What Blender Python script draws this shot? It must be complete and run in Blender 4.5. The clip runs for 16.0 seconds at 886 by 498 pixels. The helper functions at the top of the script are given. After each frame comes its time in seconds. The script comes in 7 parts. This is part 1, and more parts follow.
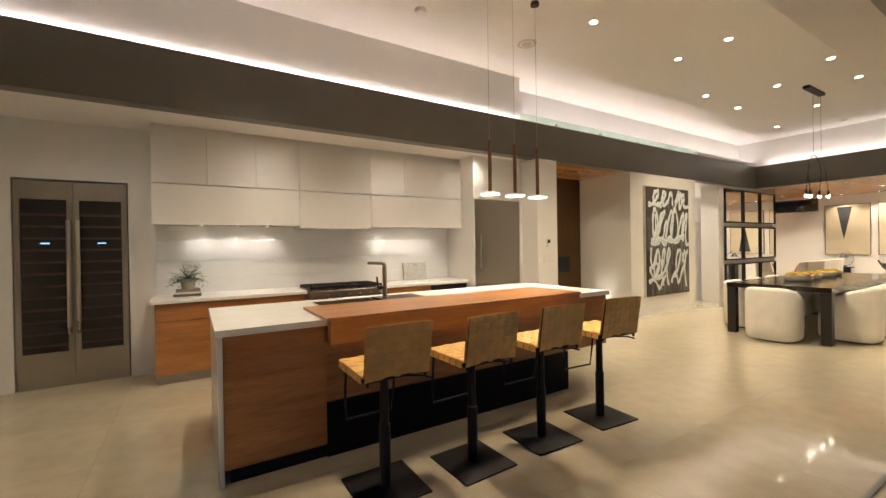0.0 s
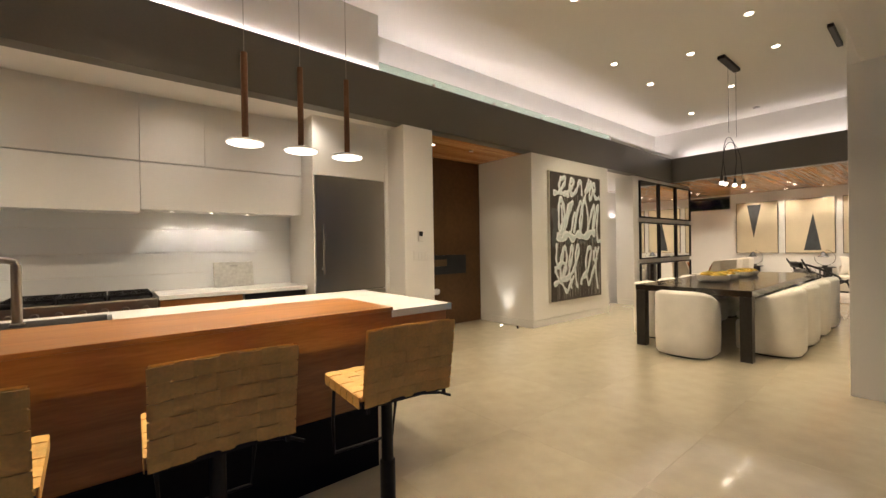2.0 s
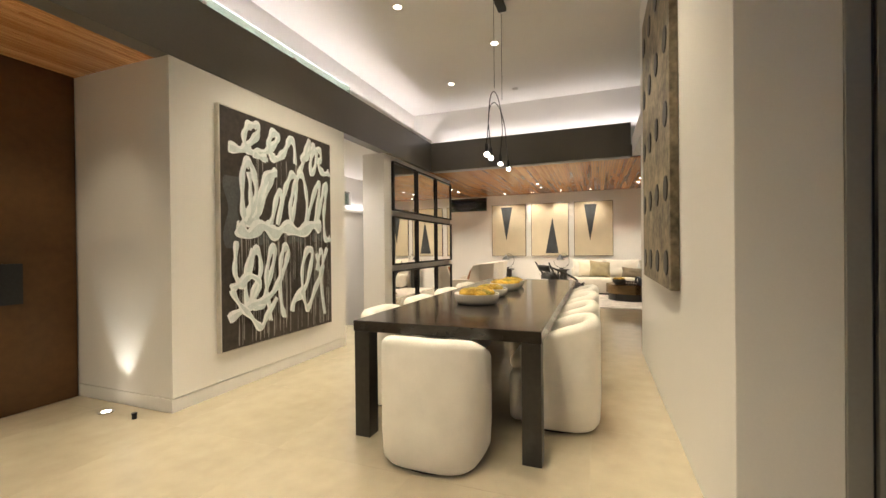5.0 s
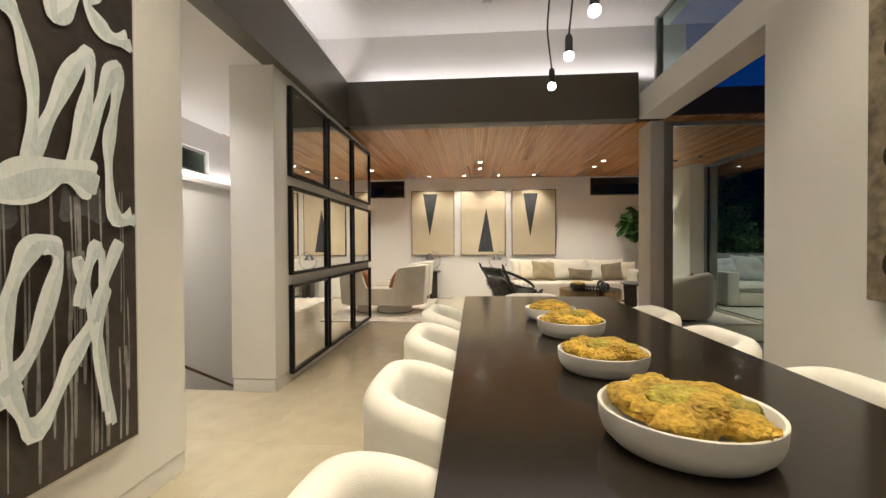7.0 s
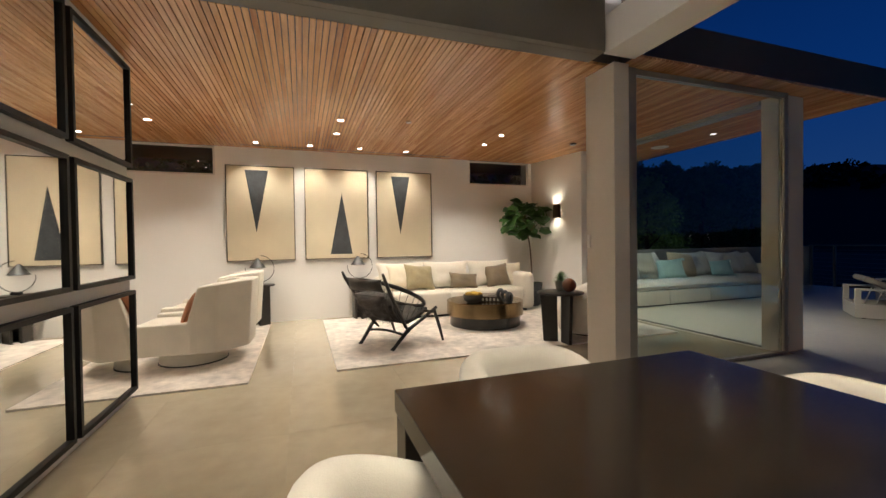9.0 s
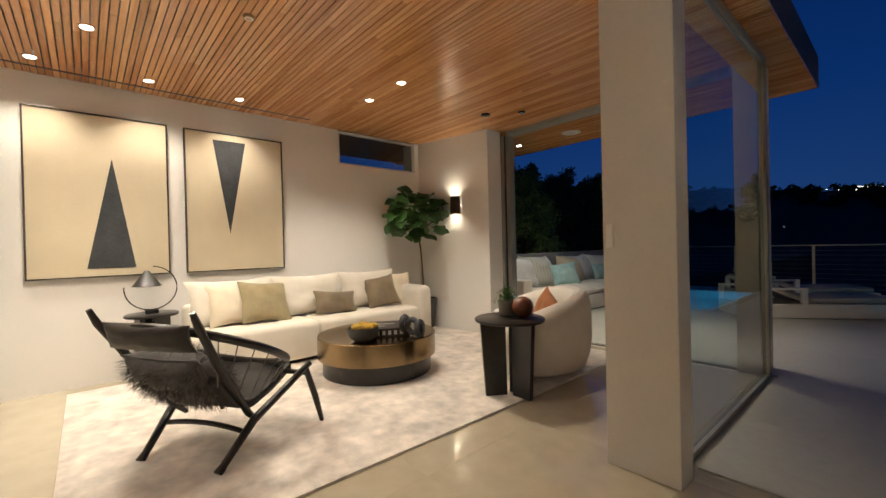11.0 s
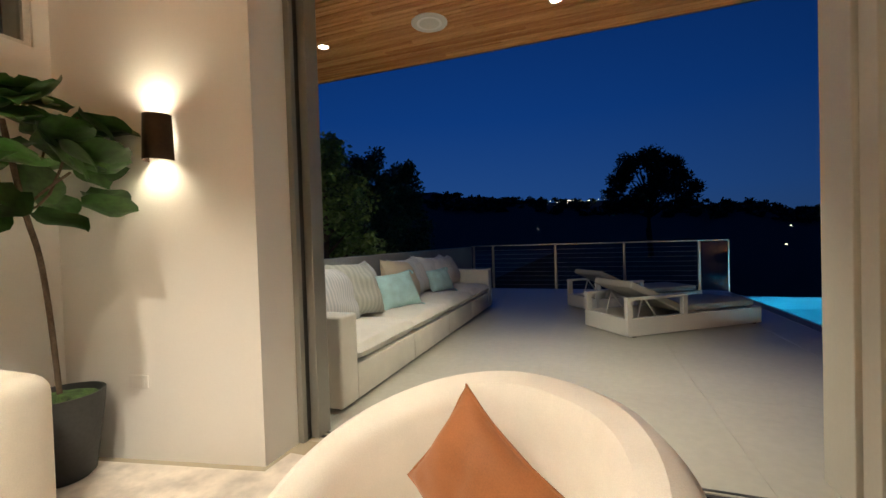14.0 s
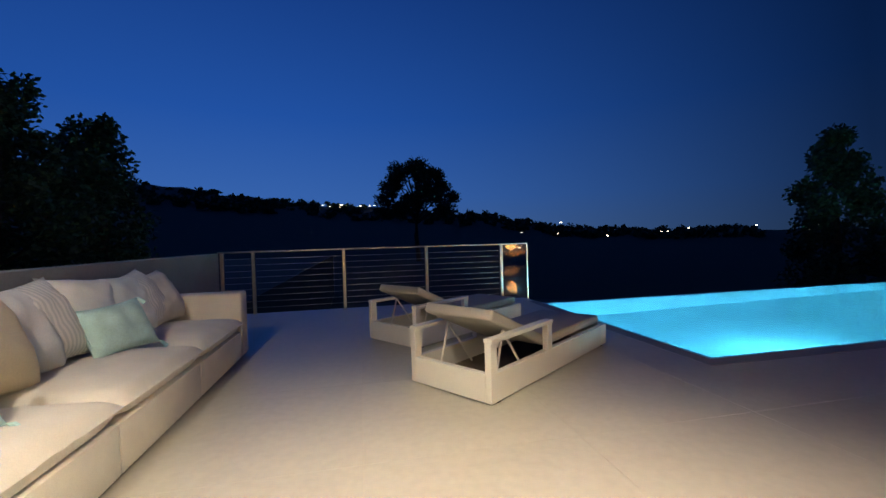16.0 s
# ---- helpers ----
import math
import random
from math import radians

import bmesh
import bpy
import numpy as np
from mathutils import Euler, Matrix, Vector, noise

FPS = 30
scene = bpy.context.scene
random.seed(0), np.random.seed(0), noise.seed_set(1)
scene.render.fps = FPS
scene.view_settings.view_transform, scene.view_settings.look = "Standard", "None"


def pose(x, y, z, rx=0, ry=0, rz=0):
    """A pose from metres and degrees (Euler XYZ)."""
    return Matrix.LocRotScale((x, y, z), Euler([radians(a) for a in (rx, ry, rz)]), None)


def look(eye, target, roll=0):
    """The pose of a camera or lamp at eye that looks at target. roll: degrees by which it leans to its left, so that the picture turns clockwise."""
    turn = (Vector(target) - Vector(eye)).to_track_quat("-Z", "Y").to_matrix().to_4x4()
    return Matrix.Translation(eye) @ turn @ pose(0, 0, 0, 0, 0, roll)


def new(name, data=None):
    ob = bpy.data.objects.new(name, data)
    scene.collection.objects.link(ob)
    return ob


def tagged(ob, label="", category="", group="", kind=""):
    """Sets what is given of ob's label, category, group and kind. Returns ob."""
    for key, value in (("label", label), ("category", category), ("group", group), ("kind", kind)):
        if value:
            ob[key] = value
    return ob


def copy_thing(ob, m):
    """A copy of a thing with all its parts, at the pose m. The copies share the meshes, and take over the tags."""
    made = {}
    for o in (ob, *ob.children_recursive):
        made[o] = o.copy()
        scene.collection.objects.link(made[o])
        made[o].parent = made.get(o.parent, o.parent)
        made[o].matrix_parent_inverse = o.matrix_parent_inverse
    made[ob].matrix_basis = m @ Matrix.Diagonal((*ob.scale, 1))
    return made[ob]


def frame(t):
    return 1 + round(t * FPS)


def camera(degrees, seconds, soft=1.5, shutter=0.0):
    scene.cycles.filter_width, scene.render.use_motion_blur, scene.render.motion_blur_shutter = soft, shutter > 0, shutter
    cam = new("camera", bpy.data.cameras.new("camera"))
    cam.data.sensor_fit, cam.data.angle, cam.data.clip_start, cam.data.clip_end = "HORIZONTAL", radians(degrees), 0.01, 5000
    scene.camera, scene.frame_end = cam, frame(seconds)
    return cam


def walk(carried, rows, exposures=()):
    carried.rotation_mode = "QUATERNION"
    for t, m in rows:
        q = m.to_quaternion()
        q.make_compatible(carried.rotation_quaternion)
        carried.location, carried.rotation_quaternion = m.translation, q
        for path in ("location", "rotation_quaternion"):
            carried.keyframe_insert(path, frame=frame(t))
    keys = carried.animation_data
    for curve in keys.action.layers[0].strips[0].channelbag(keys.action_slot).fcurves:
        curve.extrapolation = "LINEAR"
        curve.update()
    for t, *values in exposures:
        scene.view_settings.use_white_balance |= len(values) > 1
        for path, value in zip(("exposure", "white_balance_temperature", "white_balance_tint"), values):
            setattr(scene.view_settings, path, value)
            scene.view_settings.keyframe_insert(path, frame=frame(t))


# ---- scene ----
cam = camera(95.0, 16.0)

PATH = [
    (0, (-0.14, 0.948, 1.383), (0.91, 2.65, 1.372), -0.9),
    (0.5, (0.295, 1.131, 1.359), (1.388, 2.806, 1.348), -1.0),
    (1, (0.774, 1.249, 1.328), (1.908, 2.897, 1.317), -1.0),
    (1.5, (1.253, 1.409, 1.306), (2.448, 3.012, 1.294), -0.9),
    (2, (1.711, 1.554, 1.273), (2.982, 3.098, 1.266), -0.9),
    (2.5, (2.201, 1.726, 1.26), (3.581, 3.174, 1.255), -0.9),
    (3, (2.687, 1.832, 1.242), (4.191, 3.151, 1.241), -0.9),
    (3.5, (3.109, 1.856, 1.222), (4.743, 3.009, 1.217), -0.8),
    (4, (3.538, 1.993, 1.237), (5.279, 2.976, 1.221), -0.8),
    (4.5, (4.054, 2.194, 1.241), (5.87, 3.03, 1.23), -0.7),
    (7, (6.925, 3.927, 1.23), (8.919, 4.076, 1.205), -0.3),
    (7.5, (7.515, 4.114, 1.213), (9.514, 4.058, 1.191), -0.4),
    (8, (8.11, 4.221, 1.196), (10.092, 3.956, 1.178), -0.7),
    (8.5, (8.733, 4.285, 1.189), (10.677, 3.812, 1.167), -0.7),
    (9, (9.311, 4.263, 1.216), (11.2, 3.607, 1.184), -0.8),
    (9.5, (9.905, 4.223, 1.193), (11.716, 3.375, 1.17), -0.8),
    (10, (10.42, 4.108, 1.167), (12.134, 3.077, 1.149), -0.9),
    (12.5, (12.566, 3.108, 1.19), (13.722, 1.476, 1.171), -1.7),
    (13, (12.857, 2.682, 1.162), (13.88, 0.964, 1.134), -1.6),
    (13.5, (13.155, 2.079, 1.178), (14.017, 0.275, 1.142), -1.8),
    (14, (13.398, 1.463, 1.154), (14.072, -0.42, 1.117), -1.8),
    (14.5, (13.572, 0.752, 1.126), (14.038, -1.192, 1.085), -2.0),
    (15, (13.731, 0.15, 1.133), (13.938, -1.838, 1.089), -1.8),
    (15.5, (13.816, -0.396, 1.133), (13.733, -2.394, 1.088), -1.7),
    (16, (13.834, -0.927, 1.131), (13.431, -2.886, 1.083), -1.6),
]
EXPOSURES = ((0, -0.06, 6400, 10), (1.5, -0.3, 6400, 10), (3, -0.42, 6400, 10), (4.5, -0.12, 6200, 8), (7, -0.40, 5800, 6), (8.5, -0.36, 5800, 8), (10, -0.32, 5900, 8), (12.5, -0.2, 6200, 10), (13, -0.08, 6200, 9), (13.5, 0.16, 6200, 8), (14, 0.24, 6200, 6), (14.5, 0.48, 6200, 6), (15, 0.64, 6300, 6), (15.5, 0.92, 6600, 6), (16, 1.32, 7000, 10))
walk(cam, [(t, look(eye, target, roll)) for t, eye, target, roll in PATH], EXPOSURES)

# ---- world and light ----
world = bpy.data.worlds.new("dusk_sky")
scene.world = world
world.use_nodes = True
wn, wl = world.node_tree.nodes, world.node_tree.links
tc = wn.new("ShaderNodeTexCoord")
sx = wn.new("ShaderNodeSeparateXYZ")
rp = wn.new("ShaderNodeValToRGB")
e = rp.color_ramp.elements
e[0].position, e[0].color = 0.0, (0.044, 0.112, 0.30, 1)
e[1].position, e[1].color = 0.62, (0.004, 0.034, 0.20, 1)
k = e.new(0.10)
k.color = (0.027, 0.102, 0.36, 1)
k = e.new(0.28)
k.color = (0.010, 0.070, 0.33, 1)
wl.new(tc.outputs["Generated"], sx.inputs[0])
wl.new(sx.outputs["Z"], rp.inputs[0])
# the last glow stands in the south
dotp = wn.new("ShaderNodeVectorMath")
dotp.operation = "DOT_PRODUCT"
dotp.inputs[1].default_value = (math.cos(radians(-70)), math.sin(radians(-70)), 0.0)
wl.new(tc.outputs["Generated"], dotp.inputs[0])
fall = wn.new("ShaderNodeMapRange")
fall.inputs[1].default_value, fall.inputs[2].default_value, fall.inputs[3].default_value, fall.inputs[4].default_value = 0.2, 1.0, 0.16, 1.0
wl.new(dotp.outputs["Value"], fall.inputs[0])
shade = wn.new("ShaderNodeMix")
shade.data_type, shade.blend_type = "RGBA", "MULTIPLY"
shade.inputs[0].default_value = 1.0
wl.new(rp.outputs[0], shade.inputs[6])
wl.new(fall.outputs[0], shade.inputs[7])
wl.new(shade.outputs[2], wn["Background"].inputs[0])
wn["Background"].inputs[1].default_value = 0.49

WARM = (1.0, 0.82, 0.56)
LIVC = (1.0, 0.85, 0.65)
SOFT = (1.0, 0.86, 0.70)
PINK = (1.0, 0.86, 0.80)


def spot(x, y, z, watts, target=None, cone=75, blend=0.6, colour=WARM, size=0.03):
    d = bpy.data.lights.new("downlight_beam", "SPOT")
    d.energy, d.color, d.spot_size, d.spot_blend, d.shadow_soft_size = watts, colour, radians(cone), blend, size
    ob = new("downlight_beam", d)
    ob.matrix_world = look((x, y, z), target or (x, y + 0.001, 0))
    return ob


def strip(x, y, z, length, width, watts, aim, along="x", colour=PINK):
    """An LED strip: a long thin area lamp that shines towards aim, an offset."""
    d = bpy.data.lights.new("led_strip_light", "AREA")
    d.shape, d.energy, d.color = "RECTANGLE", watts, colour
    ob = new("led_strip_light", d)
    d.size, d.size_y = length, width
    m = Vector(aim).to_track_quat("-Z", "Y").to_matrix()
    side = Vector((1, 0, 0) if along == "x" else (0, 1, 0))
    zax = -Vector(aim).normalized()
    yax = zax.cross(side).normalized()
    xax = yax.cross(zax)
    ob.matrix_world = Matrix(((xax.x, yax.x, zax.x, x), (xax.y, yax.y, zax.y, y), (xax.z, yax.z, zax.z, z), (0, 0, 0, 1)))
    return ob


CEIL, LOW, BEAM_TOP = 3.92, 2.72, 3.27
DINING_LIGHTS = [(3.80, 3.98), (5.60, 4.0), (5.60, 3.38), (7.46, 2.91), (8.01, 3.71), (8.70, 2.91), (7.46, 4.53), (8.67, 4.54), (9.86, 3.73), (1.9, 4.2), (0.55, 4.2), (10.9, 4.7)]
# added fill pair that lightens the stool backs; no downlights known here
FRONT_FILLS = [(0.3, 2.75), (2.1, 2.75)]
for x, y in FRONT_FILLS:
    spot(x, y, CEIL - 0.03, 18, cone=85)
for x, y in DINING_LIGHTS:
    spot(x, y, CEIL - 0.03, 180 if x < 1 else 230 if x < 4 and y < 4 else 110 if x < 3 else 190 if y < 3 else 125, cone=108 if x < 4 else 85)
LIVING_LIGHTS = [(14.4, 3.79), (15.03, 3.79), (14.48, 1.57), (15.05, 1.57), (14.43, 5.96), (15.0, 5.96), (14.45, 7.6)]
for x, y in LIVING_LIGHTS:
    spot(x, y, LOW - 0.03, 100 if y > 5 else 124 if y < 2 else 132, cone=112, colour=LIVC)
ART_LIGHTS = [(15.5, 4.88), (15.5, 4.12), (15.5, 3.37), (15.5, 2.62)]
for x, y in ART_LIGHTS:
    spot(15.78, y, LOW - 0.03, 66, target=(16.2, y, 1.35), cone=98, blend=1.0, colour=LIVC)
TERRACE_LIGHTS = [(13.56, -1.34), (15.33, -1.28)]
for (x, y), watts in zip(TERRACE_LIGHTS, (250, 80)):
    spot(x, y, LOW - 0.03, watts, target=(x, y - (0.4 if watts > 200 else 1.1), 0), cone=98 if watts > 200 else 135, blend=1.0, colour=(1.0, 0.87, 0.62) if watts > 200 else (1.0, 0.91, 0.76))
spot(5.25, 6.05, LOW - 0.03, 40, cone=90)
spot(6.15, 6.05, LOW - 0.03, 22, cone=90)
# added fills without fittings, to light the kitchen cabinets evenly
for x in (-1.0, 0.6, 2.2, 3.4):
    spot(x, 5.70, LOW - 0.03, 22, cone=170, blend=1.0, colour=SOFT, size=0.15)
for x in (-0.05, 0.32, 0.66, 2.2, 2.55, 2.9):
    spot(x, 6.42, 1.66, 5.0, target=(x, 6.56, 1.1), cone=98, colour=(1, 0.9, 0.78), size=0.012)
strip(1.2, 5.545, 3.285, 5.8, 0.02, 11, (0, 0.25, 1))
strip(8.1, 5.72, 3.30, 7.8, 0.03, 32, (0, 0.2, 1))
strip(12.03, 3.5, 3.285, 3.7, 0.02, 10, (0.3, 0, 1), along="y")

# ---- materials ----
MATS = {}


def mat(name, colour, rough=0.6, metal=0.0, vary=0.06, scale=3.0, fine=60.0, bump=0.05, spec=0.5, per_object=0.0, sheen=0.0, stretch=(1, 1, 1), coat=0.0, rvar=0.15):
    """A principled surface whose colour and roughness vary at two scales."""
    if name in MATS:
        return MATS[name]
    m = bpy.data.materials.new(name)
    m.use_nodes = True
    n, l = m.node_tree.nodes, m.node_tree.links
    b = n["Principled BSDF"]
    b.inputs["Metallic"].default_value = metal
    b.inputs["Specular IOR Level"].default_value = spec
    b.inputs["Sheen Weight"].default_value = sheen
    b.inputs["Coat Weight"].default_value = coat
    tcd = n.new("ShaderNodeTexCoord")
    mp = n.new("ShaderNodeMapping")
    mp.inputs["Scale"].default_value = stretch
    l.new(tcd.outputs["Object"], mp.inputs[0])
    big = n.new("ShaderNodeTexNoise")
    big.inputs["Scale"].default_value, big.inputs["Detail"].default_value = scale, 4
    small = n.new("ShaderNodeTexNoise")
    small.inputs["Scale"].default_value, small.inputs["Detail"].default_value = fine, 3
    l.new(mp.outputs[0], big.inputs[0])
    l.new(mp.outputs[0], small.inputs[0])
    mixv = n.new("ShaderNodeMix")
    mixv.inputs[0].default_value = 0.4
    l.new(big.outputs[0], mixv.inputs[2])
    l.new(small.outputs[0], mixv.inputs[3])
    ramp = n.new("ShaderNodeValToRGB")
    lo, hi = [max(0.0, c * (1 - 2.2 * vary)) for c in colour], [min(1.0, c * (1 + 2.2 * vary)) for c in colour]
    ramp.color_ramp.elements[0].position, ramp.color_ramp.elements[1].position = 0.3, 0.7
    ramp.color_ramp.elements[0].color, ramp.color_ramp.elements[1].color = (*lo, 1), (*hi, 1)
    l.new(mixv.outputs[0], ramp.inputs[0])
    colour_out = ramp.outputs[0]
    if per_object:
        info = n.new("ShaderNodeObjectInfo")
        mr = n.new("ShaderNodeMapRange")
        mr.inputs[3].default_value, mr.inputs[4].default_value = 1 - per_object, 1 + per_object
        l.new(info.outputs["Random"], mr.inputs[0])
        hsv = n.new("ShaderNodeHueSaturation")
        l.new(mr.outputs[0], hsv.inputs["Value"])
        l.new(colour_out, hsv.inputs["Color"])
        colour_out = hsv.outputs[0]
    l.new(colour_out, b.inputs["Base Color"])
    rr = n.new("ShaderNodeMapRange")
    rr.inputs[3].default_value, rr.inputs[4].default_value = max(0.02, rough * (1 - rvar)), min(1, rough * (1 + rvar))
    l.new(big.outputs[0], rr.inputs[0])
    l.new(rr.outputs[0], b.inputs["Roughness"])
    if bump:
        bp = n.new("ShaderNodeBump")
        bp.inputs["Strength"].default_value, bp.inputs["Distance"].default_value = bump, 0.01
        l.new(small.outputs[0], bp.inputs["Height"])
        l.new(bp.outputs[0], b.inputs["Normal"])
    MATS[name] = m
    return m


def wood(name, dark, light, rough=0.35, grain=(1.2, 14, 14), island=False, coat=0.0, contrast=1.0):
    """Wood with long grain; island: every board of a joined mesh takes its own tone."""
    if name in MATS:
        return MATS[name]
    m = bpy.data.materials.new(name)
    m.use_nodes = True
    n, l = m.node_tree.nodes, m.node_tree.links
    b = n["Principled BSDF"]
    b.inputs["Coat Weight"].default_value = coat
    b.inputs["Coat Roughness"].default_value = 0.15
    tcd = n.new("ShaderNodeTexCoord")
    mp = n.new("ShaderNodeMapping")
    mp.inputs["Scale"].default_value = grain
    l.new(tcd.outputs["Object"], mp.inputs[0])
    a = n.new("ShaderNodeTexNoise")
    a.inputs["Scale"].default_value, a.inputs["Detail"].default_value, a.inputs["Distortion"].default_value = 1.6, 6, 0.6
    l.new(mp.outputs[0], a.inputs[0])
    mp2 = n.new("ShaderNodeMapping")
    mp2.inputs["Scale"].default_value = [v * 6 for v in grain]
    l.new(tcd.outputs["Object"], mp2.inputs[0])
    c = n.new("ShaderNodeTexNoise")
    c.inputs["Scale"].default_value, c.inputs["Detail"].default_value = 2.0, 4
    l.new(mp2.outputs[0], c.inputs[0])
    mixv = n.new("ShaderNodeMix")
    mixv.inputs[0].default_value = 0.35
    l.new(a.outputs[0], mixv.inputs[2])
    l.new(c.outputs[0], mixv.inputs[3])
    fac = mixv.outputs[0]
    if island:
        g = n.new("ShaderNodeNewGeometry")
        mx = n.new("ShaderNodeMix")
        mx.inputs[0].default_value = 0.24
        l.new(fac, mx.inputs[2])
        l.new(g.outputs["Random Per Island"], mx.inputs[3])
        fac = mx.outputs[0]
    ramp = n.new("ShaderNodeValToRGB")
    ramp.color_ramp.elements[0].position, ramp.color_ramp.elements[1].position = 0.28, 0.74
    ramp.color_ramp.elements[0].color, ramp.color_ramp.elements[1].color = (*dark, 1), (*light, 1)
    l.new(fac, ramp.inputs[0])
    l.new(ramp.outputs[0], b.inputs["Base Color"])
    rr = n.new("ShaderNodeMapRange")
    rr.inputs[3].default_value, rr.inputs[4].default_value = rough * 0.8, rough * 1.25
    l.new(c.outputs[0], rr.inputs[0])
    l.new(rr.outputs[0], b.inputs["Roughness"])
    bp = n.new("ShaderNodeBump")
    bp.inputs["Strength"].default_value, bp.inputs["Distance"].default_value = 0.08, 0.004
    l.new(c.outputs[0], bp.inputs["Height"])
    l.new(bp.outputs[0], b.inputs["Normal"])
    MATS[name] = m
    return m


def glow(name, colour, strength):
    if name in MATS:
        return MATS[name]
    m = bpy.data.materials.new(name)
    m.use_nodes = True
    b = m.node_tree.nodes["Principled BSDF"]
    b.inputs["Base Color"].default_value = (*colour, 1)
    b.inputs["Emission Color"].default_value = (*colour, 1)
    b.inputs["Emission Strength"].default_value = strength
    MATS[name] = m
    return m


def glass(name, tint=(0.93, 0.97, 0.95), rough=0.0):
    if name in MATS:
        return MATS[name]
    m = bpy.data.materials.new(name)
    m.use_nodes = True
    b = m.node_tree.nodes["Principled BSDF"]
    b.inputs["Base Color"].default_value = (*tint, 1)
    b.inputs["Roughness"].default_value = rough
    b.inputs["IOR"].default_value = 1.45
    b.inputs["Transmission Weight"].default_value = 1.0
    MATS[name] = m
    return m


WHITE = mat("white_wall_paint", (0.78, 0.76, 0.73), 0.7, vary=0.012, scale=1.2, fine=90, bump=0.02)
CEILW = mat("white_ceiling_paint", (0.80, 0.78, 0.75), 0.8, vary=0.01, scale=0.8, fine=60, bump=0.015)
LACQ = mat("matt_white_lacquer", (0.77, 0.75, 0.72), 0.55, vary=0.008, scale=0.9, fine=40, bump=0.004)
BRONZE = mat("dark_taupe_beam_paint", (0.115, 0.105, 0.088), 0.36, vary=0.04, scale=1.5, fine=50, bump=0.02)
FLOOR = mat("polished_limestone", (0.52, 0.455, 0.335), 0.10, rvar=0.9, vary=0.06, scale=1.3, fine=7, bump=0.002, spec=0.85, per_object=0.012, coat=0.3)
GROUT = mat("sand_grout", (0.49, 0.44, 0.335), 0.3, vary=0.05)
PAVER = mat("terrace_porcelain", (0.46, 0.445, 0.395), 0.40, vary=0.05, scale=1.1, fine=18, bump=0.02, per_object=0.012)
TEAK = wood("cherry_island_wood", (0.25, 0.092, 0.024), (0.53, 0.24, 0.075), 0.3, grain=(1.0, 9, 9), coat=0.25)
SLATW = wood("cedar_ceiling_wood", (0.40, 0.155, 0.05), (0.84, 0.47, 0.20), 0.24, grain=(0.8, 16, 16), island=True, coat=0.5)
DOORB = mat("bronze_door_panel", (0.115, 0.058, 0.022), 0.42, metal=0.55, vary=0.13, scale=1.7, fine=14, bump=0.03)
STEEL = mat("brushed_stainless_steel", (0.36, 0.33, 0.29), 0.30, metal=1.0, vary=0.02, scale=0.8, fine=30, bump=0.0, stretch=(8, 8, 1))
BLACKM = mat("black_powder_coat", (0.011, 0.010, 0.010), 0.46, vary=0.1, fine=90, bump=0.03, spec=0.3)
BLACKW = mat("black_stained_oak", (0.020, 0.017, 0.015), 0.30, vary=0.16, scale=4, fine=26, bump=0.04, stretch=(1, 8, 8))
ESPR = mat("espresso_table_top", (0.020, 0.0155, 0.012), 0.14, vary=0.12, scale=2.5, fine=30, bump=0.02, stretch=(1, 10, 10))
QUARTZ = mat("white_quartz", (0.85, 0.85, 0.84), 0.22, vary=0.015, scale=4, fine=120, bump=0.0)
BOUCLE = mat("cream_boucle", (0.82, 0.78, 0.71), 0.95, vary=0.04, scale=6, fine=300, bump=0.16, sheen=0.3)
LINEN = mat("ivory_linen", (0.70, 0.65, 0.56), 0.92, vary=0.04, scale=5, fine=220, bump=0.18, sheen=0.15)
GFRAME = mat("grey_anodised_frame", (0.30, 0.29, 0.26), 0.4, metal=0.3, vary=0.03, fine=60, bump=0.01)
DARKF = mat("dark_anodised_frame", (0.055, 0.055, 0.055), 0.4, metal=0.4, vary=0.05, fine=60, bump=0.01)
GLASS = glass("clear_glass")
PANEG = glass("grey_green_sliding_glass", (0.80, 0.90, 0.86))
GREENG = glass("greenish_glass", (0.62, 0.80, 0.72))
BULB = glow("warm_lamp_glow", (1.0, 0.86, 0.66), 30)
LEDG = glow("led_strip_glow", (1.0, 0.90, 0.86), 14)

# ---- building helpers ----


def box(bm, x0, x1, y0, y1, z0, z1, bevel=0.0, seg=2):
    r = bmesh.ops.create_cube(bm, size=1)
    vs = r["verts"]
    for v in vs:
        v.co = Vector((x0 + (v.co.x + 0.5) * (x1 - x0), y0 + (v.co.y + 0.5) * (y1 - y0), z0 + (v.co.z + 0.5) * (z1 - z0)))
    if bevel:
        es = list({ed for v in vs for ed in v.link_edges})
        bmesh.ops.bevel(bm, geom=es, offset=bevel, segments=seg, profile=0.5, affect="EDGES")
    return vs


def lathe(bm, profile, seg=32, cx=0, cy=0, sx=1, sy=1):
    """Turns (radius, height) pairs round the upright through cx, cy."""
    rings = []
    for r, z in profile:
        if r < 1e-5:
            rings.append([bm.verts.new((cx, cy, z))])
        else:
            rings.append([bm.verts.new((cx + sx * r * math.cos(2 * math.pi * i / seg), cy + sy * r * math.sin(2 * math.pi * i / seg), z)) for i in range(seg)])
    for a, b in zip(rings, rings[1:]):
        for i in range(seg):
            j = (i + 1) % seg
            if len(a) == 1 and len(b) > 1:
                bm.faces.new((a[0], b[j], b[i]))
            elif len(b) == 1 and len(a) > 1:
                bm.faces.new((a[i], a[j], b[0]))
            elif len(a) > 1:
                bm.faces.new((a[i], a[j], b[j], b[i]))


